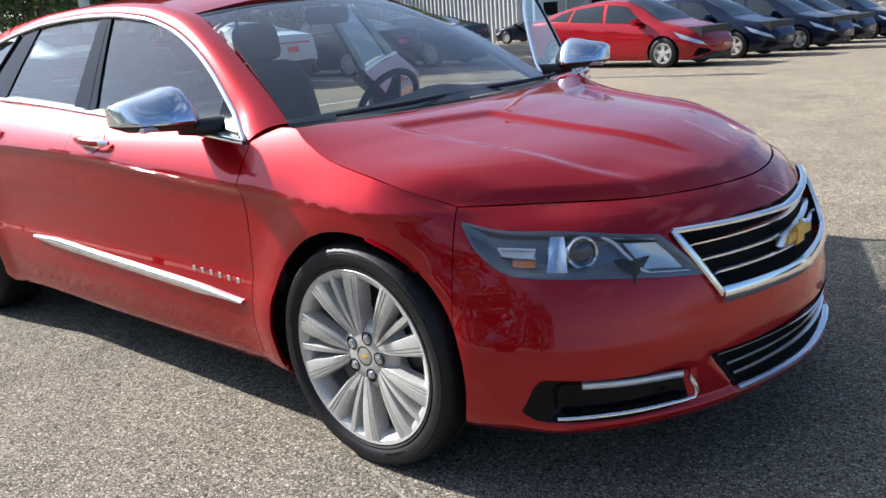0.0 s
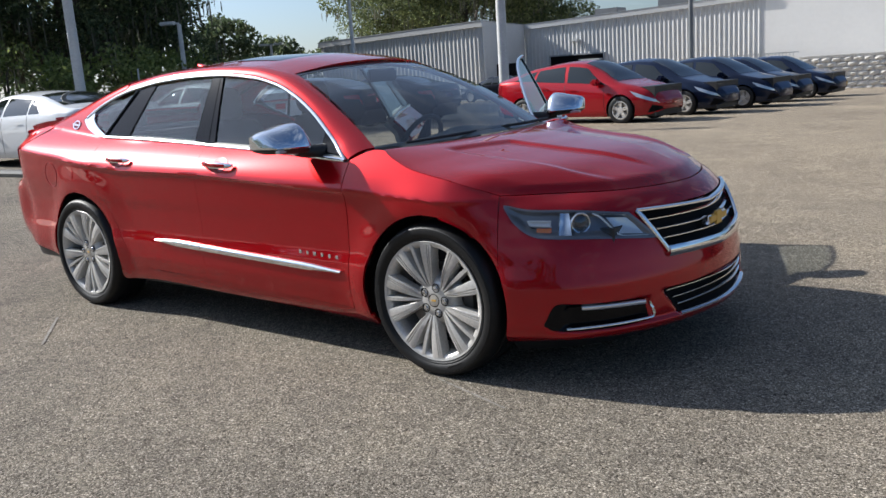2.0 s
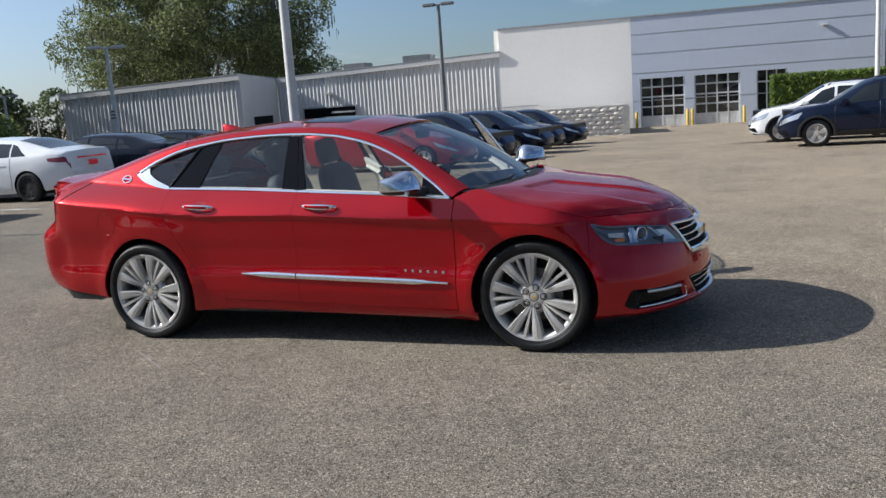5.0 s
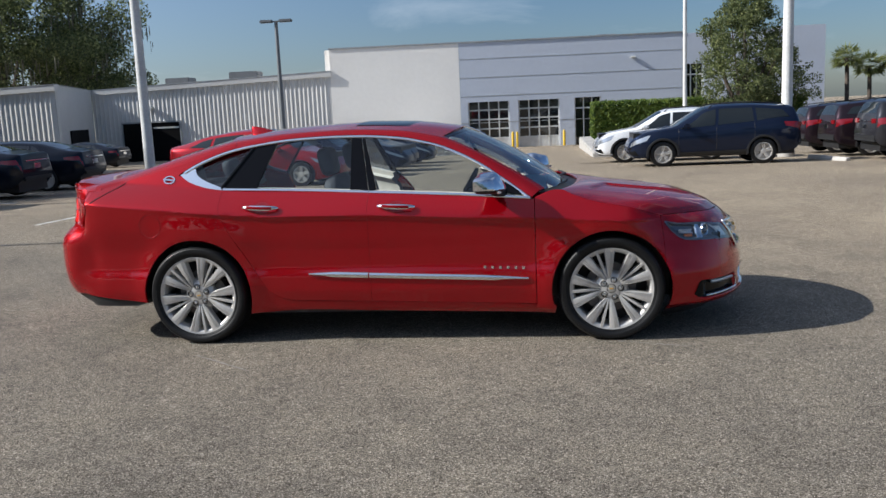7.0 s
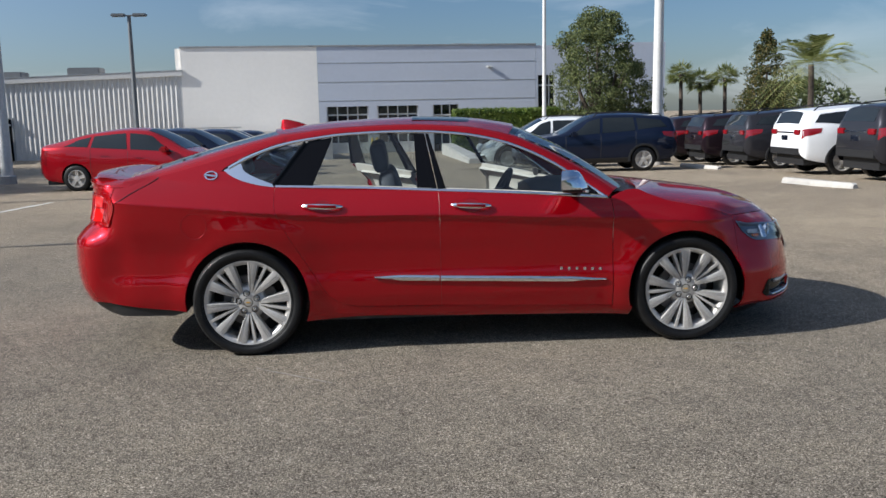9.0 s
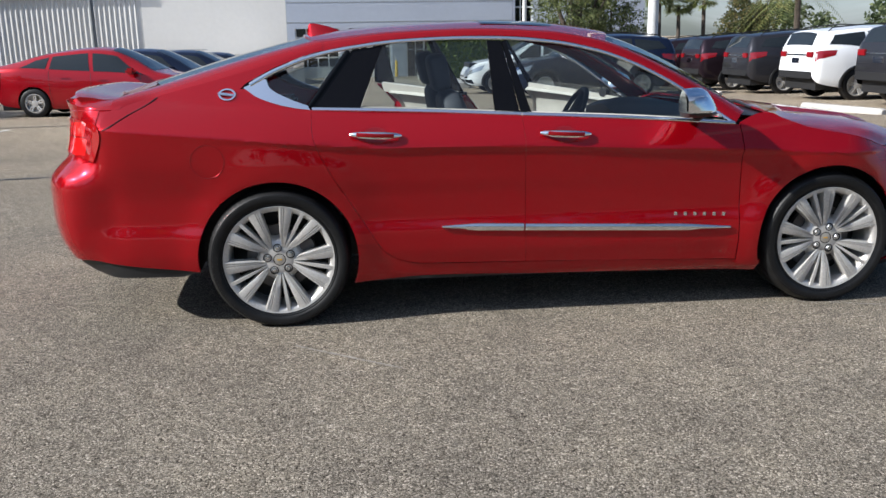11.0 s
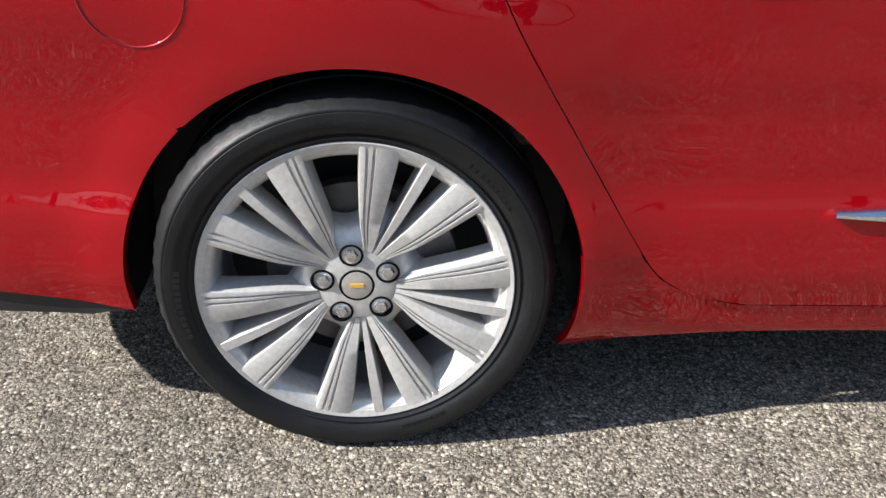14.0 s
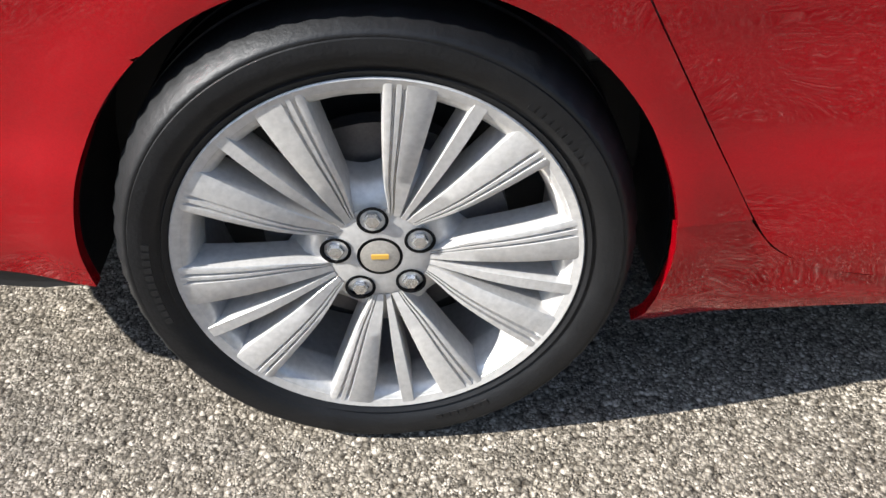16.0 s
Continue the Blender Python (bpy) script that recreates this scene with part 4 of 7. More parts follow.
def inset(x, z):
    f, r = smooth(1.5, 2.1, x), smooth(-2.2, -2.41, x)
    # a shoulder that slopes in above the crease, an undercut below it
    zc = lerp(CREASE, x)
    if z > zc:
        zj = 1.03 + 0.9 * max(0.0, zc - 0.87)
        side = 0.928 + greenhouse_y(z) if z >= zj else (0.928 + greenhouse_y(zj)) * ((z - zc) / (zj - zc)) ** 1.28
    else:
        side = spline(SIDE_IN, z) + 0.013 * smooth(0.0, 0.022, zc - z) * smooth(0.2, 0.05, zc - z) * smooth(-2.1, -1.2, x) * smooth(1.35, 0.9, x)
    v = side * (1 - f - r) + (spline(FRONT_IN, z) * f if f else 0) + (spline(REAR_IN, z) * r if r else 0)
    # flared arches, and the haunch over the rear wheel
    for xw, ra in ((HUB_F, ARCH_F), (HUB_R, ARCH_R)):
        d = math.hypot(x - xw, z - HUB_Z)
        v -= (0.026 if xw > 0 else 0.016) * math.exp(-(max(0.0, d - ra) / (0.1 if xw > 0 else 0.07)) ** 2)
    d = math.hypot(x - HUB_R, z - HUB_Z)
    if -1.8 < x < -0.55 and z > 0.42:
        v -= 0.013 * math.exp(-((d - 0.5) / 0.08) ** 2) * smooth(-1.8, -1.35, x) * smooth(-0.55, -1.1, x) * smooth(0.42, 0.75, z)
    return v


def skin(t, z, off=0.0):
    """A point of the car's side, front or rear skin: t along the outline from rear to front, z up."""
    x, y = float(np.interp(t, PLAN_S, PLAN_PTS[:, 0])), float(np.interp(t, PLAN_S, PLAN_PTS[:, 1]))
    nx, ny = float(np.interp(t, PLAN_S, PLAN_N[:, 0])), float(np.interp(t, PLAN_S, PLAN_N[:, 1]))
    d = off - inset(x, z)
    if y > -0.5 and abs(x) > 2:
        d = min(d, 0.3)
    return (x + nx * d, min(0.0, y + ny * d), z)


def side(x, z, off=0.0):
    return skin(t_of_x(x), z, off)


def coons(bottom, top, left, right, nu, nv):
    """Points of a patch from four edge curves, in two or three dimensions; rows run along u."""
    B, T = [np.array(bottom(i / nu)) for i in range(nu + 1)], [np.array(top(i / nu)) for i in range(nu + 1)]
    L, R = [np.array(left(j / nv)) for j in range(nv + 1)], [np.array(right(j / nv)) for j in range(nv + 1)]
    out = []
    for j in range(nv + 1):
        v, row = j / nv, []
        for i in range(nu + 1):
            u = i / nu
            row.append((1 - v) * B[i] + v * T[i] + (1 - u) * L[j] + u * R[j] - ((1 - u) * (1 - v) * B[0] + u * (1 - v) * B[-1] + (1 - u) * v * T[0] + u * v * T[-1]))
        out.append(row)
    return out


def through_points(pts):
    """A curve u -> point along a polyline, by its length, smoothed."""
    p = np.array(pts, float)
    s = np.concatenate([[0], np.cumsum(np.sqrt((np.diff(p, axis=0) ** 2).sum(1)))])
    s /= s[-1]
    cols = [[(float(a), float(b)) for a, b in zip(s, p[:, k])] for k in range(p.shape[1])]
    return lambda u: tuple(spline(c, min(max(u, 0.0), 1.0)) for c in cols)


def straight(a, b):
    a, b = np.array(a, float), np.array(b, float)
    return lambda u: tuple(a + (b - a) * u)


def chain(*curves):
    """Several curves end to end, each with its share of the parameter: (share, curve)."""
    total = sum(c[0] for c in curves)

    def f(u):
        u *= total
        for w, c in curves:
            if u <= w + 1e-9:
                return c(u / w)
            u -= w
        return curves[-1][1](1.0)
    return f


def arc(xw, r, a0, a1):
    return lambda u: (xw + r * math.cos(radians(a0 + (a1 - a0) * u)), HUB_Z + r * math.sin(radians(a0 + (a1 - a0) * u)))


def sheet(pts, s=1, flange=0.016):
    """A panel over a grid of 3D points, on the right (s = 1) or mirrored to the left (s = -1), with its edges turned in."""
    bm = bmesh.new()
    patches = pts if isinstance(pts[0][0], list) else [pts]
    for patch in patches:
        rows = [[Vector((p[0], p[1] * s, p[2])) for p in row] for row in patch]
        add_grid(bm, rows)
    if len(patches) > 1:
        bmesh.ops.remove_doubles(bm, verts=bm.verts[:], dist=0.0004)
        bmesh.ops.recalc_face_normals(bm, faces=bm.faces[:])
    bm.normal_update()
    mid = rows[len(rows) // 2][len(rows[0]) // 2]
    n = sum((f.normal for f in bm.faces), Vector())
    if n.dot(Vector((mid.x * 0.15, mid.y, (mid.z - 0.62) * 1.2))) < 0:
        for f in bm.faces:
            f.normal_flip()
    if flange:
        bm.normal_update()
        edges = [e for e in bm.edges if len(e.link_faces) == 1]
        for e in edges:
            e.smooth = False
        inner = {}
        for v in {v for e in edges for v in e.verts}:
            inner[v] = bm.verts.new(v.co - v.normal * flange)
        for e in edges:
            l = e.link_loops[0]
            a, b = l.vert, l.link_loop_next.vert
            if (a.co - b.co).length > 1e-5:
                bm.faces.new((b, a, inner[a], inner[b]))
    return bm


def side_pts(b, t, l, r, nu, nv, off=0.0):
    return [[side(p[0], p[1], off) for p in row] for row in coons(b, t, l, r, nu, nv)]


def skin_pts(b, t, l, r, nu, nv, off=0.0, surf=skin):
    return [[surf(p[0], p[1], off) for p in row] for row in coons(b, t, l, r, nu, nv)]


def ribbon(path, width, height, s=1, ends=1.0):
    """A raised moulding along 3D points: width across, height off the skin, tapered ends."""
    bm = bmesh.new()
    n = len(path)
    rings = []
    for i, p in enumerate(path):
        p = Vector((p[0], p[1] * s, p[2]))
        q0, q1 = path[max(i - 1, 0)], path[min(i + 1, n - 1)]
        d = Vector((q1[0] - q0[0], (q1[1] - q0[1]) * s, q1[2] - q0[2])).normalized()
        out = Vector((p.x * 0.02, p.y, 0.25 if p.z > 1.0 else 0)).normalized()
        up = d.cross(out).normalized()
        if up.z < 0 or (abs(up.z) < 0.3 and up.x > 0):
            up = -up
        out = up.cross(d).normalized()
        if out.dot(Vector((0, p.y, 0.1))) < 0:
            out = -out
        w = width if not hasattr(width, "__len__") else width[i]
        k = 1.0 if ends == 1.0 else min(1, 0.25 + min(i, n - 1 - i) * 0.3)
        w, h = w * k / 2, height * k
        rings.append([bm.verts.new(p + up * a * w + out * b * h) for a, b in ((-1, -0.5), (-1, 0.45), (-0.55, 0.95), (0.15, 1.0), (0.7, 0.75), (1, 0.2), (1, -0.5))])
    for r0, r1 in zip(rings, rings[1:]):
        for k in range(7):
            bm.faces.new((r0[k], r1[k], r1[(k + 1) % 7], r0[(k + 1) % 7]))
    bm.faces.new(rings[0])
    bm.faces.new(rings[-1])
    bmesh.ops.recalc_face_normals(bm, faces=bm.faces[:])
    return bm


def flat_tube(path, r, s=1):
    return tube([(p[0], p[1] * s, p[2]) for p in path], r, 8)


def bezier3(a, c, b, u):
    a, c, b = np.array(a), np.array(c), np.array(b)
    return tuple((1 - u) ** 2 * a + 2 * u * (1 - u) * c + u * u * b)


BELT = [(-1.235, 1.066), (-0.768, 1.049), (-0.19, 1.02), (0.378, 0.99), (0.905, 0.952)]
WINDOW_TOP = [(-1.565, 1.177), (-1.407, 1.258), (-1.174, 1.334), (-1.017, 1.361), (-0.78, 1.388), (-0.466, 1.399), (-0.27, 1.396), (0.0, 1.374), (0.236, 1.326), (0.389, 1.272), (0.577, 1.178), (0.76, 1.056), (0.905, 0.952)]
HOOD_CUT = [(0.932, 0.957), (1.0, 0.985), (1.06, 1.0), (1.104, 1.0), (1.17, 0.972), (1.236, 0.946), (1.3, 0.924), (1.566, 0.871), (1.755, 0.812)]
SHOULDER = [(-2.2, 1.085), (-2.0, 1.14), (-1.8, 1.19), (-1.565, 1.25), (-1.4, 1.295), (-1.17, 1.362)]


def belt_z(x):
    return spline(BELT, x)


def top_z(x):
    return spline(WINDOW_TOP, x)


LAMP_LOW = [(0.8092, 0.765), (0.818, 0.696), (0.8346, 0.642), (0.8597, 0.632), (0.88, 0.624), (0.928, 0.594)]
LAMP_HIGH = [(0.8092, 0.775), (0.8287, 0.752), (0.8584, 0.744), (0.9075, 0.712), (0.928, 0.594)]


def lamp_inside(t, z):
    """How far inside the headlamp's outline a point lies, in metres."""
    if not 0.8092 < t < 0.928:
        return -1.0
    return min(z - spline(LAMP_LOW, t), (spline(LAMP_HIGH[:4], t) if t < 0.9075 else lerp(LAMP_HIGH[3:], t)) - z, (0.928 - (z - 0.594) * 0.1737 - t) * 3.0, (t - 0.8092) * 3.0)


def front_face(t, z, off=0.0):
    """The front skin with the openings of grille and fog lamps sunk in."""
    y = float(np.interp(t, PLAN_S, PLAN_PTS[:, 1]))
    d = 0.0
    gy = -0.53 + (0.715 - z) * 0.75
    if z < 0.72:
        d += 0.035 * smooth(gy - 0.01, gy + 0.02, y) * smooth(0.53, 0.55, z) * smooth(0.712, 0.695, z)
    ly = -0.46 + (0.375 - z) * 0.75
    d += 0.03 * smooth(ly - 0.01, ly + 0.02, y) * smooth(0.25, 0.265, z) * smooth(0.385, 0.37, z)
    if z < 0.42 and y < -0.4:
        d += 0.03 * smooth(-0.83, -0.8, y) * smooth(-0.52, -0.55, y) * smooth(0.268, 0.285, z) * smooth(0.372, 0.352, z)
    # a deep pocket for the headlamp
    if t < 0.93 and z > 0.58:
        d += 0.04 * smooth(0.007, 0.02, lamp_inside(t, z))
    # a ledge along the bottom edge
    d -= 0.022 * smooth(0.272, 0.25, z) * smooth(0.205, 0.225, z) * smooth(0.83, 0.86, t)
    return skin(t, z, off - d)


T_SEAM = t_of_x(1.755)
HOOD_EDGE = [(T_SEAM, 0.812), (0.8624, 0.803), (0.9164, 0.793), (0.9774, 0.786), (1.0, 0.785)]


def saloon_wheel(parent, x, s, turn):
    """Twenty-inch wheel: tyre with moulded sidewall, split-spoke alloy rim, nuts, cap and brake disc."""
    y_out = 0.918
    bm = bmesh.new()
    seg = 132
    r0 = 0.352
    prof = [(0.262, 0.912), (0.273, 0.9185), (0.282, 0.9245), (0.2835, 0.9215), (0.287, 0.922), (0.29, 0.9265), (0.31, 0.93), (0.3225, 0.929), (0.3235, 0.9265), (0.326, 0.927), (0.329, 0.926), (0.334, 0.922), (0.343, 0.908), (0.349, 0.892), (0.352, 0.87), (0.352, 0.838), (0.344, 0.836), (0.344, 0.826), (0.352, 0.824), (0.352, 0.775), (0.344, 0.773), (0.344, 0.763), (0.352, 0.761), (0.352, 0.71), (0.343, 0.69), (0.3, 0.68), (0.262, 0.69)]
    add_lathe(bm, [(r, -yy * s) for r, yy in prof], seg)
    bm.verts.ensure_lookup_table()
    for row in (11, 12, 13, 14):
        for k in range(seg):
            if k % 2 == 0:
                v = bm.verts[row * seg + k]
                f = 0.9925
                v.co.x, v.co.z = v.co.x * f, v.co.z * f
    bmesh.ops.recalc_face_normals(bm, faces=bm.faces[:])
    tyre = part("wheel", bm, RUBBER, parent, "black low-profile tyre", sharp=55)
    tyre.matrix_local = pose(x, 0, HUB_Z, 0, 0 if s > 0 else 0, 0)

    Y = lambda v: -v * s
    for a0, n in ((52, 9), (196, 11), (300, 7)):
        for k in range(n):
            a = radians(a0 - 2.4 * k)
            b = box(-0.0045, 0.0045, -0.0006, 0.0006, -0.006, 0.006)
            b.transform(Matrix.Translation((0.302 * math.cos(a), Y(0.9288), 0.302 * math.sin(a))) @ pose(0, 0, 0, 0, 90 - math.degrees(a), 0))
            part("text_bar", b, RUBBER, tyre, smooth=False)
    bm = bmesh.new()
    add_lathe(bm, [(0.262, Y(0.7)), (0.258, Y(0.85)), (0.2605, Y(0.9)), (0.2725, Y(0.913)), (0.273, Y(0.9205)), (0.2712, Y(0.9222)), (0.266, Y(0.9207)), (0.259, Y(0.9188)), (0.2555, Y(0.914)), (0.253, Y(0.9)), (0.25, Y(0.87)), (0.24, Y(0.7))], 96)
    R = 0.266
    add_lathe(bm, [(0.238, Y(0.86)), (0.243, Y(0.9)), (0.248, Y(0.9115)), (0.254, Y(0.9165)), (0.263, Y(0.9195))], 96)

    def spoke(lo, hi, groove):
        """A flat-faced spoke between two edge curves, in degrees by share of the radius."""
        rows = []
        for k in range(15):
            f = 0.256 + 0.744 * k / 14
            r, u = R * f, k / 14
            b0, b1 = radians(lo(f)), radians(hi(f))
            face = 0.899 + 0.007 * math.sin(u * math.pi) + 0.0215 * u
            marks = [(0.0, -0.05), (0.015, -0.016), (0.06, -0.001), (0.09, 0.0)]
            cuts = [(0.2, 0.0), (0.225, -0.0045), (0.255, -0.0045), (0.28, 0.0), (0.36, 0.0), (0.385, -0.0045), (0.415, -0.0045), (0.44, 0.0)]
            if groove > 0:
                marks += cuts
            elif groove < 0:
                marks += [(1 - q, d) for q, d in cuts[::-1]]
            marks += [(0.91, 0.0), (0.94, -0.001), (0.985, -0.016), (1.0, -0.05)]
            rows.append([Vector((r * math.cos(b0 + (b1 - b0) * q), Y(face + d), r * math.sin(b0 + (b1 - b0) * q))) for q, d in marks])
        add_grid(bm, rows, flip=s > 0)

    near = [(0.256, 17.5), (0.33, 14.5), (0.43, 11.2), (0.55, 10.0), (1.0, 9.2)]
    far = [(0.256, 32.2), (0.43, 29.2), (0.58, 27.4), (1.0, 25.2)]
    thin = [(0.256, 3.2), (0.58, 3.1), (1.0, 2.2)]
    for k in range(5):
        a = turn + 72 * k
        spoke(lambda f: a + spline(near, f), lambda f: a + spline(far, f), 1)
        spoke(lambda f: a + 36 - spline(thin, f), lambda f: a + 36 + spline(thin, f), 0)
        spoke(lambda f: a + 72 - spline(far, f), lambda f: a + 72 - spline(near, f), -1)
        # the web that closes each window towards the nut, and the floors of the slits
        rows = []
        for rr, dep in ((0.055, 0.897), (0.08, 0.893), (0.098, 0.882), (0.108, 0.862), (0.112, 0.84)):
            sag = 0 if rr < 0.09 else 0.02 * ((rr - 0.09) / 0.03)
            rows.append([Vector(((rr + sag * abs(q / 3) ** 2) * math.cos(radians(a + q * 5)), Y(dep), (rr + sag * abs(q / 3) ** 2) * math.sin(radians(a + q * 5)))) for q in range(-4, 5)])
        add_grid(bm, rows, flip=s > 0)
        rows = [[Vector((rr * math.cos(radians(a + q)), Y(dep), rr * math.sin(radians(a + q)))) for q in (25, 29, 36, 43, 47)] for rr, dep in ((0.06, 0.895), (0.1, 0.888), (0.135, 0.874), (0.15, 0.85))]
        add_grid(bm, rows, flip=s > 0)
    add_lathe(bm, [(0.078, Y(0.88)), (0.075, Y(0.896)), (0.06, Y(0.9)), (0.031, Y(0.9005))], 40)
    rim = part("rim", bm, ALLOY, tyre, "silver split-spoke alloy rim", sharp=38)
    bm = bmesh.new()
    add_lathe(bm, [(0.0272, Y(0.899)), (0.0268, Y(0.9008)), (0.0245, Y(0.9014)), (0.0005, Y(0.9016))], 32)
    part("centre_cap", bm, CAP, tyre, "brushed silver centre cap")
    bm = bmesh.new()
    add_lathe(bm, [(0.0286, Y(0.9008)), (0.0268, Y(0.9009))], 32)
    part("cap_gap", bm, GRILLE_SHADE_BLACK, tyre)
    part("cap_emblem", box(-0.012, 0.012, min(Y(0.901), Y(0.9028)), max(Y(0.901), Y(0.9028)), -0.004, 0.004, 0.0005), GOLD, tyre, "small embossed emblem")
    for k in range(5):
        a = radians(turn + 72 * k)
        c = Vector((0.06 * math.cos(a), 0, 0.06 * math.sin(a)))
        bm = bmesh.new()
        m = Matrix.Translation(c)
        add_lathe(bm, [(0.0212, Y(0.9012)), (0.0195, Y(0.9018)), (0.0168, Y(0.9014)), (0.0172, Y(0.895)), (0.008, Y(0.8945))], 24, m)
        # recess round the nut is coloured black to stand for its shade
        nut = part("nut_recess_shade", bm, GRILLE_SHADE_BLACK, tyre)
        bm = bmesh.new()
        add_lathe(bm, [(0.0122, Y(0.89)), (0.0122, Y(0.902)), (0.0095, Y(0.907)), (0.0005, Y(0.9082))], 6, m)
        part("wheel_nut", bm, NUT, tyre, "grey steel wheel nut", smooth=False)
    bm = bmesh.new()
    add_lathe(bm, [(0.165, Y(0.8)), (0.165, Y(0.83)), (0.09, Y(0.83)), (0.085, Y(0.86)), (0.0005, Y(0.86))], 40)
    part("brake_disc", bm, DISC, tyre, "dull grey brake disc")
    bm = bmesh.new()
    add_lathe(bm, [(0.258, Y(0.75)), (0.01, Y(0.75))], 40)
    part("brake_shield", bm, DARK, tyre)
    bm = bmesh.new()
    add_lathe(bm, [(0.1, Y(0.79)), (0.1, Y(0.85)), (0.18, Y(0.85)), (0.18, Y(0.79))], 8, None, radians(200 if x > 0 else -20), radians(250 if x > 0 else 30))
    part("brake_caliper", bm, DISC, tyre)
    return tyre


LIGHT_GUIDE = material("light_guide", (0.8, 0.82, 0.84), 0.15, 0.0, 1.0)[0]
LAMP_LENS = material("projector_glass", (0.02, 0.025, 0.03), 0.02, 0.0, 1.0, 0.8)[0]
NUT = material("nut_steel", (0.68, 0.69, 0.7), 0.22, 0.95)[0]
CAP = varied("brushed_cap", (0.5, 0.47, 0.42), 0.4, 0.5, 0, 30, 0.1)
GOLD = material("gold_emblem", (0.75, 0.45, 0.08), 0.4, 0.3)[0]
DISC = varied("brake_iron", (0.16, 0.15, 0.145), 0.5, 0.6, 0, 20, 0.2)
SEAT = varied("dark_seat_cloth", (0.045, 0.05, 0.062), 0.7, 0, 0, 12, 0.2, 0.1, 160)
BEIGE = varied("light_grey_trim", (0.5, 0.47, 0.42), 0.7, 0, 0, 8, 0.1)
DASH = varied("dashboard_plastic", (0.025, 0.028, 0.035), 0.6, 0, 0, 10, 0.2)
CLEAR = glass("lamp_cover", (0.94, 0.96, 0.97), 0.94)
AMBER = material("amber_reflector", (0.75, 0.2, 0.03), 0.15, 0, 1.0)[0]
REFLECTOR = material("lamp_reflector", (0.72, 0.73, 0.75), 0.32, 0.7)[0]
LAMP_BASE = material("lamp_housing", (0.2, 0.205, 0.22), 0.28, 0.7)[0]
LENS_BRIGHT = material("bright_red_lens", (0.6, 0.008, 0.008), 0.08, 0.0, 1.0)[0]
LENS_RED = material("red_lens", (0.3, 0.003, 0.005), 0.06, 0.1, 1.0)[0]


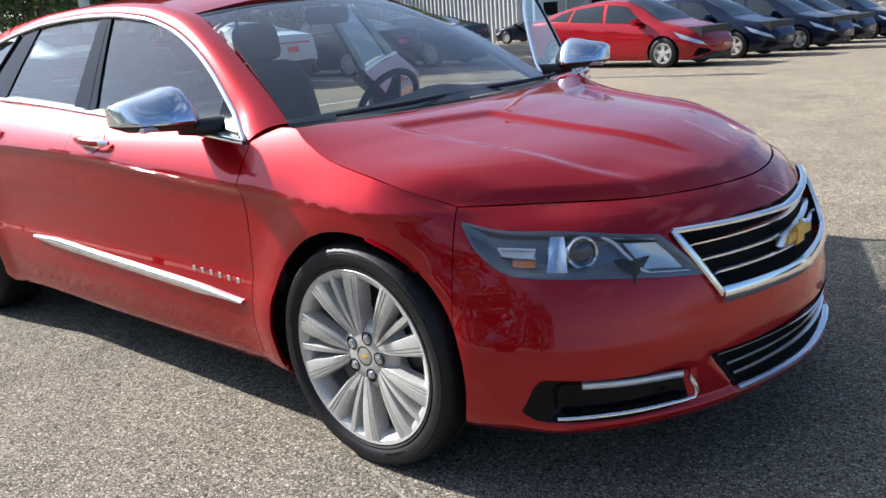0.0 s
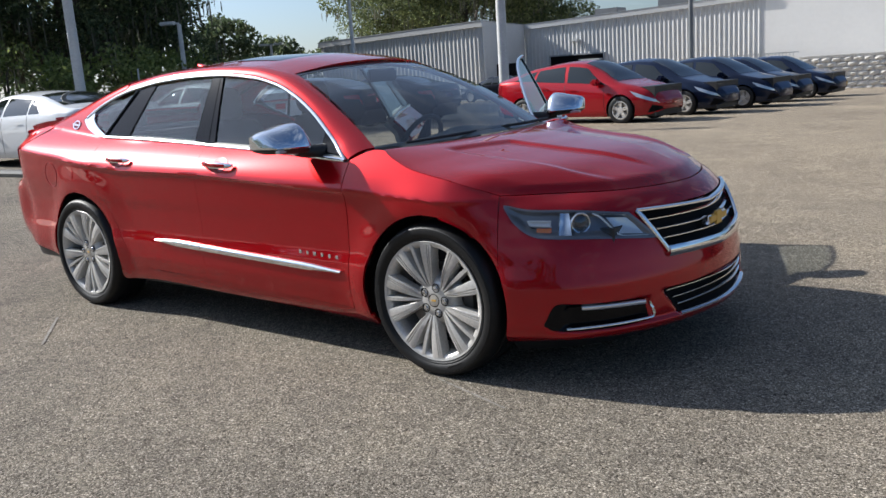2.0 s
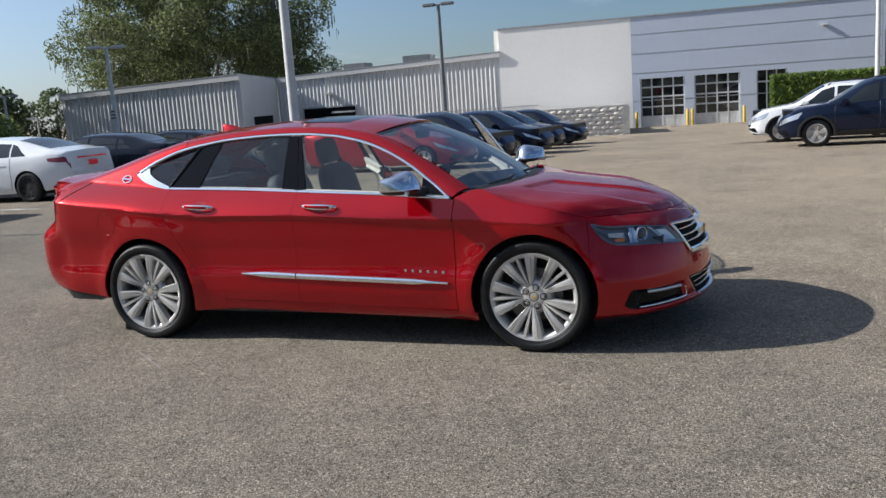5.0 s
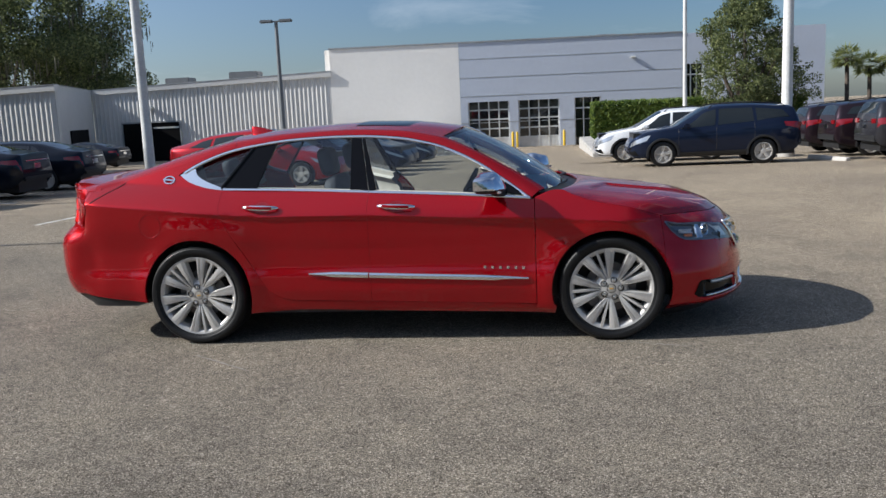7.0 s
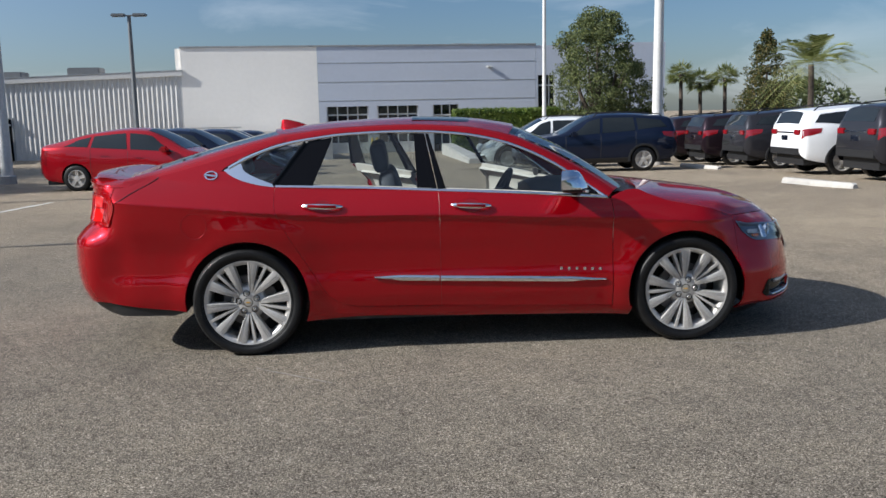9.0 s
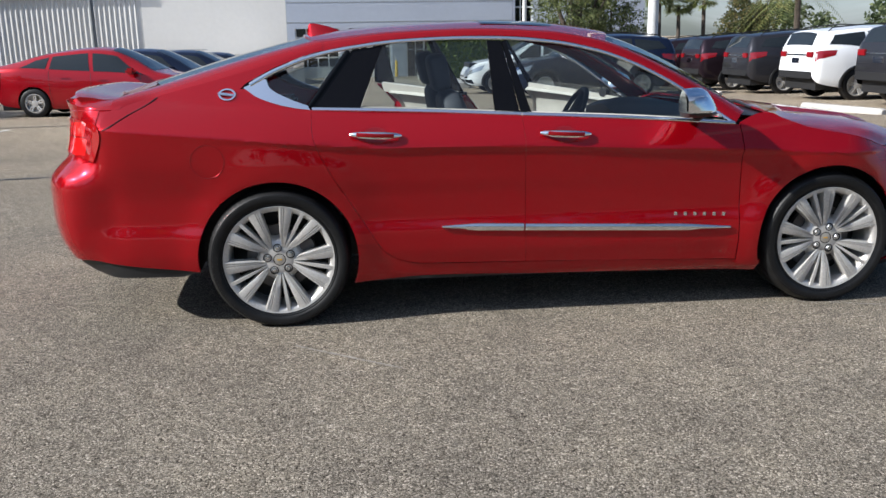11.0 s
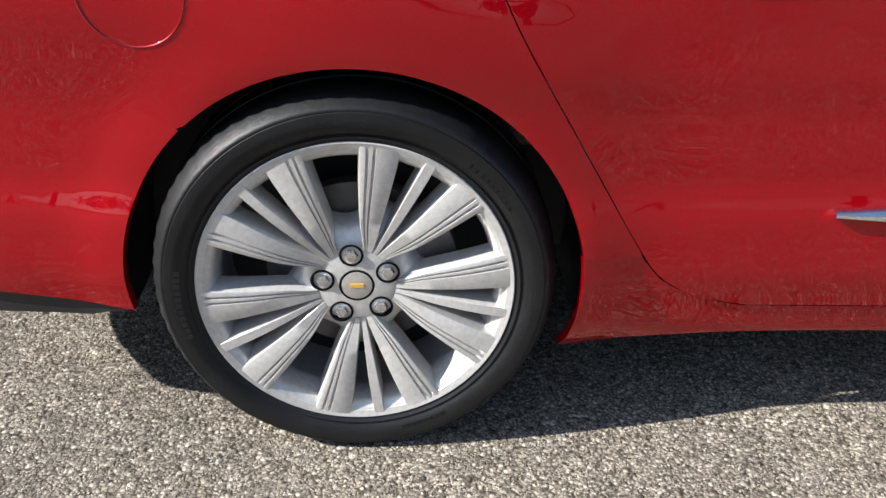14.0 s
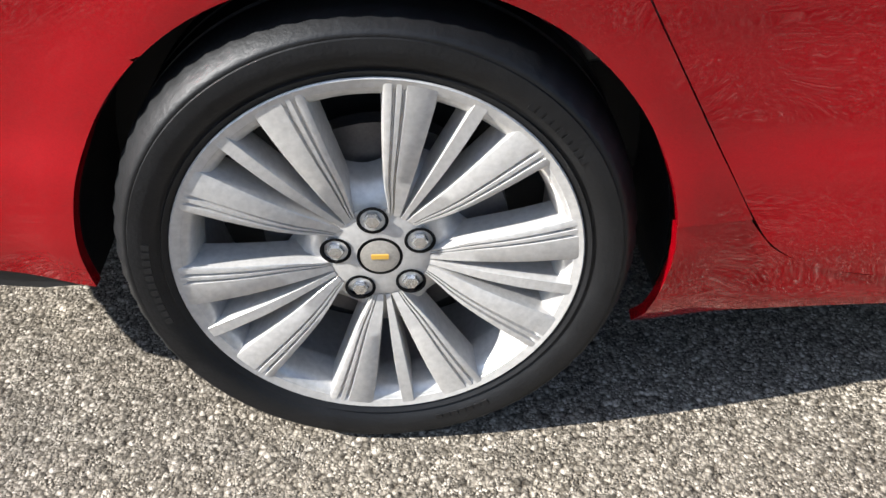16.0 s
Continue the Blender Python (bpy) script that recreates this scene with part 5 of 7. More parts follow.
def saloon():
    car = thing("saloon_car", "glossy metallic red saloon with chrome trim, far side doors open", "car")
    A = radians

    # wheels
    for x, turn in ((HUB_F, 75.0), (HUB_R, 97.5)):
        for s in (1, -1):
            saloon_wheel(car, x, s, turn if s > 0 else 40.0)

    # dark inner structure behind the panels, with round wheel wells
    bm = bmesh.new()
    add_box(bm, -2.2, -1.84, -0.72, 0.72, 0.3, 0.95)
    add_box(bm, -1.0, 1.0, -0.84, 0.84, 0.2, 0.42)
    add_box(bm, 1.84, 2.16, -0.62, 0.62, 0.25, 0.66)
    add_box(bm, 1.0, 1.9, -0.62, 0.62, 0.3, 0.72)
    add_box(bm, -1.9, -1.0, -0.62, 0.62, 0.3, 0.9)
    part("chassis", bm, DARK, car)
    for xw, r in ((HUB_F, ARCH_F), (HUB_R, ARCH_R)):
        for s in (1, -1):
            bm = bmesh.new()
            add_lathe(bm, [(r + 0.002, -0.885 * s), (r + 0.012, -0.87 * s), (r + 0.02, -0.63 * s), (0.05, -0.63 * s)], 40, Matrix.Translation((xw, 0, HUB_Z)), radians(-15 if xw > 0 else -9), radians(189 if xw < 0 else 195))
            part("wheel_well", bm, DARK, car)

    arch_f0, arch_f1, arch_r0, arch_r1 = 200.0, 25.0, 133.5, 9.6
    seam_arch = arc(HUB_F, ARCH_F, 0, arch_f1)(1)
    rear_cut = [(-0.72, 0.298), (-0.8, 0.313), (-0.85, 0.334), (-0.9, 0.371), (-0.929, 0.41), (-1.0, 0.524), (-1.062, 0.625), (-1.112, 0.706), (-1.172, 0.81), (-1.215, 0.905), (-1.231, 0.97), (-1.234, 1.062)]
    g = 0.0008

    for s in (1, -1):
        af, ar = arc(HUB_F, ARCH_F, 110, 0)(0), arc(HUB_R, ARCH_R, 75, 0)(0)
        low = side_pts(straight((0.9325, 0.225), arc(HUB_F, ARCH_F, arch_f0, 0)(0)), straight((0.9325, 0.74), af), straight((0.9325, 0.225), (0.9325, 0.74)), arc(HUB_F, ARCH_F, arch_f0, 110), 12, 18)
        high = side_pts(arc(HUB_F, ARCH_F, 110, arch_f1), through_points(HOOD_CUT), chain((24, straight(af, (0.9325, 0.74))), (18, straight((0.9325, 0.74), (0.9325, 0.957)))), straight(seam_arch, (1.7535, 0.81)), 40, 42)
        part("fender", sheet([low, high], s, 0.012), RED, car)

        # doors; the far front one stands open
        front_pts = side_pts(
            straight((-0.185 + g, 0.288), (0.928, 0.252)), lambda u: ((-0.19 + g) + (0.926 + 0.19 - g) * u, belt_z(-0.19 + 1.116 * u) - 0.006),
            straight((-0.185 + g, 0.288), (-0.19 + g, 1.014)), straight((0.928, 0.252), (0.928, belt_z(0.926) - 0.006)), 40, 64)
        rear_pts = side_pts(
            straight((-0.72 + g, 0.2995), (-0.185 - g, 0.288)), lambda u: (-1.228 + (1.228 - 0.19 - g) * u, belt_z(-1.228 + 1.036 * u) - 0.006),
            through_points([(p[0] + g, p[1] + 0.0015) for p in rear_cut]), straight((-0.185 - g, 0.288), (-0.19 - g, 1.014)), 36, 64)
        fd = part("front_door", sheet(front_pts, s), RED, car, "red front door" if s > 0 else "red front door standing open")
        rd = part("rear_door", sheet(rear_pts, s), RED, car, "red rear door" if s > 0 else "red rear door standing open")

        # quarter panel and the sail above it
        door_edge = through_points([(p[0] - g, p[1]) for p in rear_cut[4:]])
        mid = door_edge(0.66)
        front_strip = side_pts(straight(arc(HUB_R, ARCH_R, 0, arch_r1)(1), (-0.9298, 0.41)), straight(ar, mid), arc(HUB_R, ARCH_R, arch_r1, 75), lambda u: door_edge(0.66 * u), 10, 18)
        main = side_pts(
            chain((0.4, through_points([(-2.26, 0.834), (-2.0, 0.7575), arc(HUB_R, ARCH_R, arch_r0, 0)(0)])), (0.6, arc(HUB_R, ARCH_R, arch_r0, 75))),
            through_points([(-2.23, 1.04), (-2.05, 1.085), (-1.8, 1.135), (-1.575, 1.168), (-1.42, 1.105), (-1.33, 1.08), (-1.2345, 1.062)]),
            through_points([(-2.26, 0.835), (-2.23, 0.95), (-2.23, 1.04)]), chain((20, straight(ar, mid)), (20, lambda u: door_edge(0.66 + 0.34 * u))), 48, 40)
        part("quarter_panel", sheet([front_strip, main], s, 0.012), RED, car)
        part("rear_pillar", sheet(side_pts(
            chain((0.6, through_points([(-2.23, 1.04), (-2.05, 1.085), (-1.8, 1.135), (-1.575, 1.168)])), (0.4, lambda u: (-1.575 + 0.405 * u, top_z(-1.565 + 0.395 * u) + 0.01))),
            through_points(SHOULDER), straight((-2.23, 1.04), (-2.2, 1.085)), straight((-1.17, 1.345), (-1.17, 1.362)), 36, 8), s, 0), RED, car)
        # rocker: the sill below the doors, and the piece before the rear wheel
        part("sill", sheet(side_pts(
            through_points([(-1.068, 0.205), (-0.95, 0.215), (-0.7, 0.23), (0.0, 0.21), (0.7, 0.19), (1.05, 0.178)]),
            through_points([(-1.033, 0.406), (-0.9325, 0.4075), (-0.904, 0.369), (-0.852, 0.3315), (-0.801, 0.3105), (-0.72, 0.2935), (-0.185, 0.282), (0.9, 0.246), (1.06, 0.238)]),
            arc(HUB_R, ARCH_R, -21, 9.2), straight((1.05, 0.178), (1.06, 0.24)), 64, 6, -0.005), s), RED, car)

        # rear bumper side
        tb = t_of_x(-2.26)
        part("rear_bumper", sheet(skin_pts(
            chain((0.5, straight((0.0, 0.33), (t_of_x(-2.3), 0.35))), (0.5, through_points([(t_of_x(-2.3), 0.35), (t_of_x(-2.0), 0.315), (t_of_x(-1.77), 0.295)]))),
            chain((0.5, straight((0.0, 0.8), (tb - 0.03, 0.825))), (0.5, through_points([(tb - 0.03, 0.825), (tb, 0.837), (t_of_x(-2.0), 0.76), (t_of_x(arc(HUB_R, ARCH_R, arch_r0, 0)(0)[0] - 0.0015), arc(HUB_R, ARCH_R, arch_r0, 0)(0)[1])]))),
            straight((0.0, 0.33), (0.0, 0.8)), lambda u: (lambda q: (t_of_x(q[0] - 0.002), q[1]))(arc(HUB_R, ARCH_R, 187.3, 133.4)(u)), 44, 22, -0.0012), s), RED, car)
        part("rear_valance", sheet(skin_pts(
            straight((0.0, 0.25), (t_of_x(-1.9), 0.265)), through_points([(0.0, 0.328), (t_of_x(-2.3), 0.347), (t_of_x(-2.0), 0.312), (t_of_x(-1.8), 0.296)]),
            straight((0.0, 0.25), (0.0, 0.328)), straight((t_of_x(-1.9), 0.265), (t_of_x(-1.8), 0.296)), 24, 3, -0.012), s, 0), DARK, car, "black rear valance")
        tail = part("tail_lamp", sheet(skin_pts(
            through_points([(0.06, 0.88), (0.12, 0.868), (0.1605, 0.842)]), through_points([(0.06, 1.035), (0.1, 1.04), (0.1605, 1.03)]),
            straight((0.06, 0.88), (0.06, 1.035)), through_points([(0.1605, 0.842), (0.169, 0.97), (0.1675, 1.01), (0.1605, 1.03)]), 20, 12, 0.007), s, 0.02), LENS_RED, car, "glossy red tail lamp")
        for z0, z1 in ((0.872, 0.948), (0.962, 1.024)):
            part("lamp_element", sheet(skin_pts(straight((0.075, z0), (0.149, z0 - 0.004)), straight((0.075, z1), (0.153, z1)), straight((0.075, z0), (0.075, z1)), straight((0.149, z0 - 0.004), (0.153, z1)), 12, 6, 0.0078), s, 0.003), LENS_BRIGHT, tail)
        part("rear_corner", sheet(skin_pts(
            straight((0.11, 0.805), (t_of_x(-2.16), 0.81)), straight((0.11, 1.112), (t_of_x(-2.16), 1.085)), straight((0.11, 0.805), (0.11, 1.112)), straight((t_of_x(-2.16), 0.81), (t_of_x(-2.16), 1.085)), 20, 16, -0.006), s, 0), RED, car)
        # the boot's shut line, from the rear window down to the lamp
        shut = [side(x, z, 0.001) for x, z in ((-2.215, 0.995), (-2.19, 1.006), (-2.14, 1.041), (-2.09, 1.072), (-2.04, 1.1), (-2.0, 1.133))] + [(-1.93, -0.63, 1.188)]
        part("boot_seam", flat_tube([through_points(shut)(i / 24) for i in range(25)], 0.0028, s), DARK, car)
        # rear face of the boot
        part("boot_face", sheet(skin_pts(
            through_points([(0.0, 0.795), (0.1, 0.812), (0.164, 0.828)]), through_points([(0.0, 1.13), (0.1, 1.118), (0.164, 1.09)]), straight((0.0, 0.795), (0.0, 1.13)), straight((0.164, 0.828), (0.164, 1.09)), 24, 16, -0.002), s, 0), RED, car)

        # front bumper with its openings
        part("front_bumper", sheet(skin_pts(
            chain((0.3, through_points([(t_of_x(1.775), 0.192), (t_of_x(1.9), 0.205), (t_of_x(2.05), 0.212)])), (0.7, straight((t_of_x(2.05), 0.212), (1.0, 0.214)))),
            through_points([(t, z - 0.003) for t, z in HOOD_EDGE]),
            chain((0.5, lambda u: (lambda q: (t_of_x(q[0] + 0.0015), q[1]))(arc(HUB_F, ARCH_F, -23.4, 25)(u))), (0.5, straight((t_of_x(seam_arch[0]) + 0.0003, seam_arch[1]), (T_SEAM + 0.0003, 0.809)))),
            straight((1.0, 0.214), (1.0, 0.782)), 90, 64, 0.0, front_face), s, 0.01), RED, car)
        part("air_dam", sheet(skin_pts(
            straight((t_of_x(1.78), 0.13), (1.0, 0.15)), straight((t_of_x(1.775), 0.19), (1.0, 0.212)), straight((t_of_x(1.78), 0.13), (t_of_x(1.775), 0.19)), straight((1.0, 0.15), (1.0, 0.212)), 30, 3, -0.02), s, 0), DARK, car, "black plastic air dam under the bumper")

        # headlamp: housing, reflectors, projector, clear cover
        lamp_edge = (through_points([(0.8092, 0.775), (0.8287, 0.752), (0.8584, 0.744), (0.9075, 0.712)]), through_points([(0.8092, 0.765), (0.818, 0.696), (0.8346, 0.642), (0.8597, 0.632), (0.88, 0.624), (0.928, 0.594)]))
        bowl = [[skin(p[0], p[1], 0.003 - 0.03 * smooth(0.004, 0.03, lamp_inside(p[0], p[1]))) for p in row] for row in coons(lamp_edge[1], lamp_edge[0], straight((0.8092, 0.765), (0.8092, 0.775)), straight((0.928, 0.594), (0.9075, 0.712)), 60, 30)]
        head = part("headlamp", sheet(bowl, s, 0), LAMP_BASE, car, "dark headlamp with a round projector and chrome reflectors")
        part("lamp_cover", sheet(skin_pts(lamp_edge[1], lamp_edge[0], straight((0.8092, 0.765), (0.8092, 0.775)), straight((0.928, 0.594), (0.9075, 0.712)), 26, 10, 0.006), s, 0.004), CLEAR, head, "clear lamp cover")
        def lamp_patch(name, quad, mat, off, parent=head, lab="", dome=0.0):
            (t0, z0), (t1, z1), (t2, z2), (t3, z3) = quad
            grid = coons(straight((t0, z0), (t1, z1)), straight((t3, z3), (t2, z2)), straight((t0, z0), (t3, z3)), straight((t1, z1), (t2, z2)), 8, 6)
            pts = [[skin(p[0], p[1], off - dome * math.sin(math.pi * i / 8) * math.sin(math.pi * k / 6)) for i, p in enumerate(row)] for k, row in enumerate(grid)]
            part(name, sheet(pts, s, 0.008), mat, parent, lab)
        lamp_patch("reflector", [(0.8505, 0.648), (0.8605, 0.645), (0.8605, 0.735), (0.853, 0.738)], CHROME, -0.006, head, "", 0.012)
        lamp_patch("reflector", [(0.898, 0.626), (0.917, 0.616), (0.9065, 0.69), (0.889, 0.7)], REFLECTOR, -0.012, head, "", 0.01)
        lamp_patch("turn_signal", [(0.833, 0.66), (0.8445, 0.658), (0.845, 0.676), (0.833, 0.678)], AMBER, -0.014, head, "amber turn signal")
        lamp_patch("side_reflector", [(0.827, 0.688), (0.8435, 0.685), (0.8445, 0.7), (0.826, 0.704)], REFLECTOR, -0.012, head, "", 0.006)
        c = Vector(skin(0.8685, 0.689, -0.012))
        c.y *= s
        bm = bmesh.new()
        nrm = Vector((0.8, -0.6 * s, 0.03)).normalized()
        lm = Matrix.Translation(c) @ nrm.to_track_quat("Y", "Z").to_matrix().to_4x4()
        add_lathe(bm, [(0.043, -0.012), (0.0435, 0.004), (0.041, 0.007), (0.036, 0.004), (0.0335, -0.004)], 36, lm)
        part("projector", bm, CHROME, head, "round chrome projector ring")
        bm = bmesh.new()
        add_lathe(bm, [(0.034, -0.004), (0.029, 0.003), (0.018, 0.008), (0.0005, 0.01)], 28, lm)
        part("projector_lens", bm, LAMP_LENS, head)
        def guide(points, r):
            bm = bmesh.new()
            pts = [skin(*q, -0.006) for q in points]
            for p, q in zip(pts, pts[1:]):
                add_tube(bm, [(p[0], p[1] * s, p[2]), (q[0], q[1] * s, q[2])], r, 8)
            part("light_strip", bm, LIGHT_GUIDE, head, "white light guide")
        guide(((0.8785, 0.722), (0.884, 0.706), (0.8895, 0.67), (0.895, 0.634), (0.899, 0.621), (0.908, 0.616), (0.919, 0.609)), 0.0045)
        guide(((0.8785, 0.7215), (0.888, 0.715), (0.898, 0.708), (0.905, 0.702)), 0.0035)
        guide(((0.826, 0.708), (0.845, 0.704)), 0.003)
        guide(((0.826, 0.708), (0.829, 0.69), (0.845, 0.683)), 0.003)

        # fog lamp bezel
        fog = part("fog_lamp", sheet(skin_pts(
            through_points([(0.8385, 0.285), (0.846, 0.264), (0.88, 0.262), (0.912, 0.268)]), through_points([(0.8385, 0.295), (0.849, 0.377), (0.88, 0.366), (0.91, 0.354)]),
            straight((0.8385, 0.285), (0.8385, 0.295)), straight((0.912, 0.268), (0.91, 0.354)), 24, 10, 0.004, front_face), s, 0), GLOSS_BLACK, car, "black fog lamp bezel with chrome edging")
        part("chrome_strip", ribbon([skin(0.853 + 0.061 * k / 12, 0.271 + 0.006 * k / 12, 0.004) for k in range(13)] + [skin(0.9155, 0.29, 0.004), skin(0.9135, 0.32, 0.004), skin(0.911, 0.346, 0.004)], 0.011, 0.007, s), CHROME, fog)
        part("running_light", ribbon([front_face(0.864 + 0.046 * k / 8, 0.352 - 0.009 * k / 8, 0.012) for k in range(9)], 0.02, 0.008, s), REFLECTOR, fog)

        # chrome mouldings on the doors
        strip = [(-0.612, 0.486), (-0.4, 0.478), (-0.199, 0.4705)]
        part("chrome_moulding", ribbon([side(*through_points(strip)(k / 14), 0.004) for k in range(15)], [0.012 + 0.026 * min(1, k / 6) for k in range(15)], 0.014, s), CHROME, rd)
        strip = [(-0.191, 0.47), (0.35, 0.45), (0.88, 0.43)]
        part("chrome_moulding", ribbon([side(*through_points(strip)(k / 20), 0.004) for k in range(21)], [0.036 - 0.02 * smooth(0.75, 1, k / 20) for k in range(21)], 0.014, s), CHROME, fd)
        if s > 0:
            for k in range(6):
                x = 0.592 + k * 0.051
                p = side(x, 0.506 - 0.002 * k, 0.0)
                b = box(-0.008, 0.008, -0.003, 0.001, -0.0095, 0.0095, 0.001)
                bmesh.ops.translate(b, verts=b.verts, vec=p)
                part("badge_bar", b, CHROME, fd)
            bm = bmesh.new()
            p = Vector(side(-1.652, 1.142, 0.002))
            add_lathe(bm, [(0.03, 0.0), (0.031, -0.006), (0.024, -0.006), (0.023, 0.0)], 28, Matrix.Translation(p) @ pose(0, 0, 0, -25, 0, 0) @ Matrix.Diagonal((1.35, 1, 1, 1)))
            part("round_emblem", bm, CHROME, car, "oval chrome emblem")
            b = box(-0.045, 0.03, -0.008, 0.0, -0.006, 0.006, 0.002)
            b.transform(Matrix.Translation(p) @ pose(0, 0, 0, -25, 8, 0))
            part("emblem_bar", b, CHROME, car)

        # handles: a cup in the panel, a chrome-edged pull
        for door_ob, x0, x1, z0, z1 in ((fd, -0.11, 0.135, 0.935, 0.925), (rd, -1.045, -0.805, 0.952, 0.942)):
            n = 12
            path, path2 = [], []
            for k in range(n + 1):
                u = k / n
                lift = 0.012 + 0.03 * math.sin(u * math.pi) ** 0.6
                path.append(side(x0 + (x1 - x0) * u, z0 + (z1 - z0) * u, lift))
            h = part("door_handle", ribbon(path, [0.014 + 0.02 * math.sin(k / n * math.pi) ** 0.4 for k in range(n + 1)], 0.012, s), CHROME, door_ob, "chrome pull handle")
            part("handle_inlay", ribbon([side(x0 + (x1 - x0) * (0.12 + 0.74 * k / n), z0 + (z1 - z0) * k / n + 0.001, 0.0245 + 0.03 * math.sin((0.12 + 0.74 * k / n) * math.pi) ** 0.6) for k in range(n + 1)], 0.019, 0.003, s), RED, h, "red inlay")
            xm, zm = (x0 + x1) / 2, (z0 + z1) / 2
            bm = bmesh.new()
            rows = []
            for a in range(5):
                rr = a / 4
                rows.append([side(xm + 0.062 * rr * math.cos(k * math.tau / 24), zm - 0.006 + 0.04 * rr * math.sin(k * math.tau / 24), 0.0025 - 0.004 * (1 - rr)) for k in range(25)])
            part("handle_cup", sheet(rows, s, 0), CUP, door_ob)

        # window glass, dark pillars and chrome surround
        zt = lambda x: top_z(x) - 0.016
        zb = lambda x: belt_z(x) + 0.01
        part("window_glass", sheet(side_pts(
            lambda u: (-0.135 + 0.985 * u, zb(-0.135 + 0.985 * u)), lambda u: (-0.235 + 1.085 * u, max(zt(-0.235 + 1.085 * u), zb(0.85))),
            straight((-0.135, zb(-0.135)), (-0.235, zt(-0.235))), straight((0.85, zb(0.85)), (0.85, max(zt(0.85), zb(0.85)) + 0.001)), 24, 12, -0.012), s, 0.004), CAR_GLASS, fd, "clear greenish side window").visible_shadow = s < 0
        part("window_glass", sheet(side_pts(
            lambda u: (-0.99 + 0.665 * u, zb(-0.99 + 0.665 * u)), lambda u: (-0.865 + 0.53 * u, zt(-0.865 + 0.53 * u)),
            straight((-0.99, zb(-0.99)), (-0.865, zt(-0.865))), straight((-0.325, zb(-0.325)), (-0.335, zt(-0.335))), 16, 12, -0.012), s, 0.004), CAR_GLASS, rd, "clear greenish side window").visible_shadow = False
        part("window_glass", sheet(side_pts(
            straight((-1.47, 1.172), (-1.262, 1.09)), lambda u: (-1.47 + 0.42 * u, 1.178 + 0.145 * u ** 0.72),
            straight((-1.47, 1.172), (-1.47, 1.178)), straight((-1.262, 1.09), (-1.05, 1.323)), 14, 8, -0.01), s, 0.004), CAR_GLASS, car, "small quarter window").visible_shadow = False
        part("pillar_cover", sheet(side_pts(
            straight((-0.322, zb(-0.32)), (-0.195, zb(-0.195))), straight((-0.333, zt(-0.333)), (-0.262, zt(-0.262))), straight((-0.322, zb(-0.322)), (-0.333, zt(-0.333))), straight((-0.195, zb(-0.195)), (-0.262, zt(-0.262))), 4, 10, -0.004), s), GLOSS_BLACK, rd, "gloss black pillar cover")
        part("pillar_cover", sheet(side_pts(
            straight((-0.189, zb(-0.19)), (-0.137, zb(-0.137))), straight((-0.257, zt(-0.257)), (-0.237, zt(-0.237))), straight((-0.189, zb(-0.189)), (-0.257, zt(-0.257))), straight((-0.137, zb(-0.137)), (-0.237, zt(-0.237))), 4, 10, -0.004), s), GLOSS_BLACK, fd, "gloss black pillar cover")
        part("pillar_cover", sheet(side_pts(
            straight((-1.235, zb(-1.235)), (-0.992, zb(-0.992))), straight((-1.02, zt(-1.02)), (-0.867, zt(-0.867))), straight((-1.235, zb(-1.235)), (-1.02, zt(-1.02))), straight((-0.992, zb(-0.992)), (-0.867, zt(-0.867))), 8, 12, -0.006), s), GLOSS_BLACK, rd, "gloss black pillar cover")
        part("window_divider", ribbon([side(-1.245 + 0.205 * k / 6, 1.076 + 0.262 * k / 6, -0.004) for k in range(7)], 0.022, 0.008, s), GLOSS_BLACK, car)
        part("window_trim", ribbon([side(x, top_z(x) - 0.004, 0.001) for x in (-1.54 + (1.54 + 0.262) * 0 + 1.29 * k / 34 for k in range(35))], [0.024 - 0.006 * smooth(0, 0.5, k / 34) for k in range(35)], 0.009, s), CHROME, car, "chrome window surround")
        part("window_trim", ribbon([side(x, top_z(x) - 0.004, 0.001) for x in (-0.255 + 1.155 * k / 30 for k in range(31))], 0.018, 0.009, s), CHROME, fd, "chrome window surround")
        part("window_trim", ribbon([side(-1.23 + 1.038 * k / 16, belt_z(-1.23 + 1.038 * k / 16) + 0.002, 0.003) for k in range(17)], 0.02, 0.009, s), CHROME, rd, "chrome window surround")
        part("window_trim", ribbon([side(-0.188 + 1.09 * k / 18, belt_z(-0.188 + 1.09 * k / 18) + 0.002, 0.003) for k in range(19)], 0.02, 0.009, s), CHROME, fd, "chrome window surround")
        part("window_trim", sheet(side_pts(
            through_points([(-1.572, 1.174), (-1.5, 1.128), (-1.4, 1.093), (-1.32, 1.075), (-1.238, 1.064)]), through_points([(-1.562, 1.18), (-1.515, 1.2), (-1.462, 1.214), (-1.446, 1.178), (-1.36, 1.127), (-1.25, 1.086)]),
            straight((-1.572, 1.174), (-1.56, 1.18)), straight((-1.238, 1.064), (-1.25, 1.084)), 20, 5, 0.004), s, 0.01), CHROME, car, "wide chrome sail at the quarter window")

        # door mirror: chrome cap on a black foot
        cx, cy = 0.6, -0.985
        cap, foot = [], []
        for a in range(15):
            u = a / 14
            yy = cy + 0.12 - 0.25 * u
            zb_ = 1.02 + 0.012 * u
            hgt = spline([(0.0, 0.04), (0.1, 0.085), (0.28, 0.118), (0.65, 0.096), (0.94, 0.074), (1.0, 0.06)], u)
            dep = spline([(0.0, 0.1), (0.2, 0.16), (0.5, 0.17), (0.85, 0.14), (0.97, 0.1), (1.0, 0.06)], u)
            lean = -0.05 * u
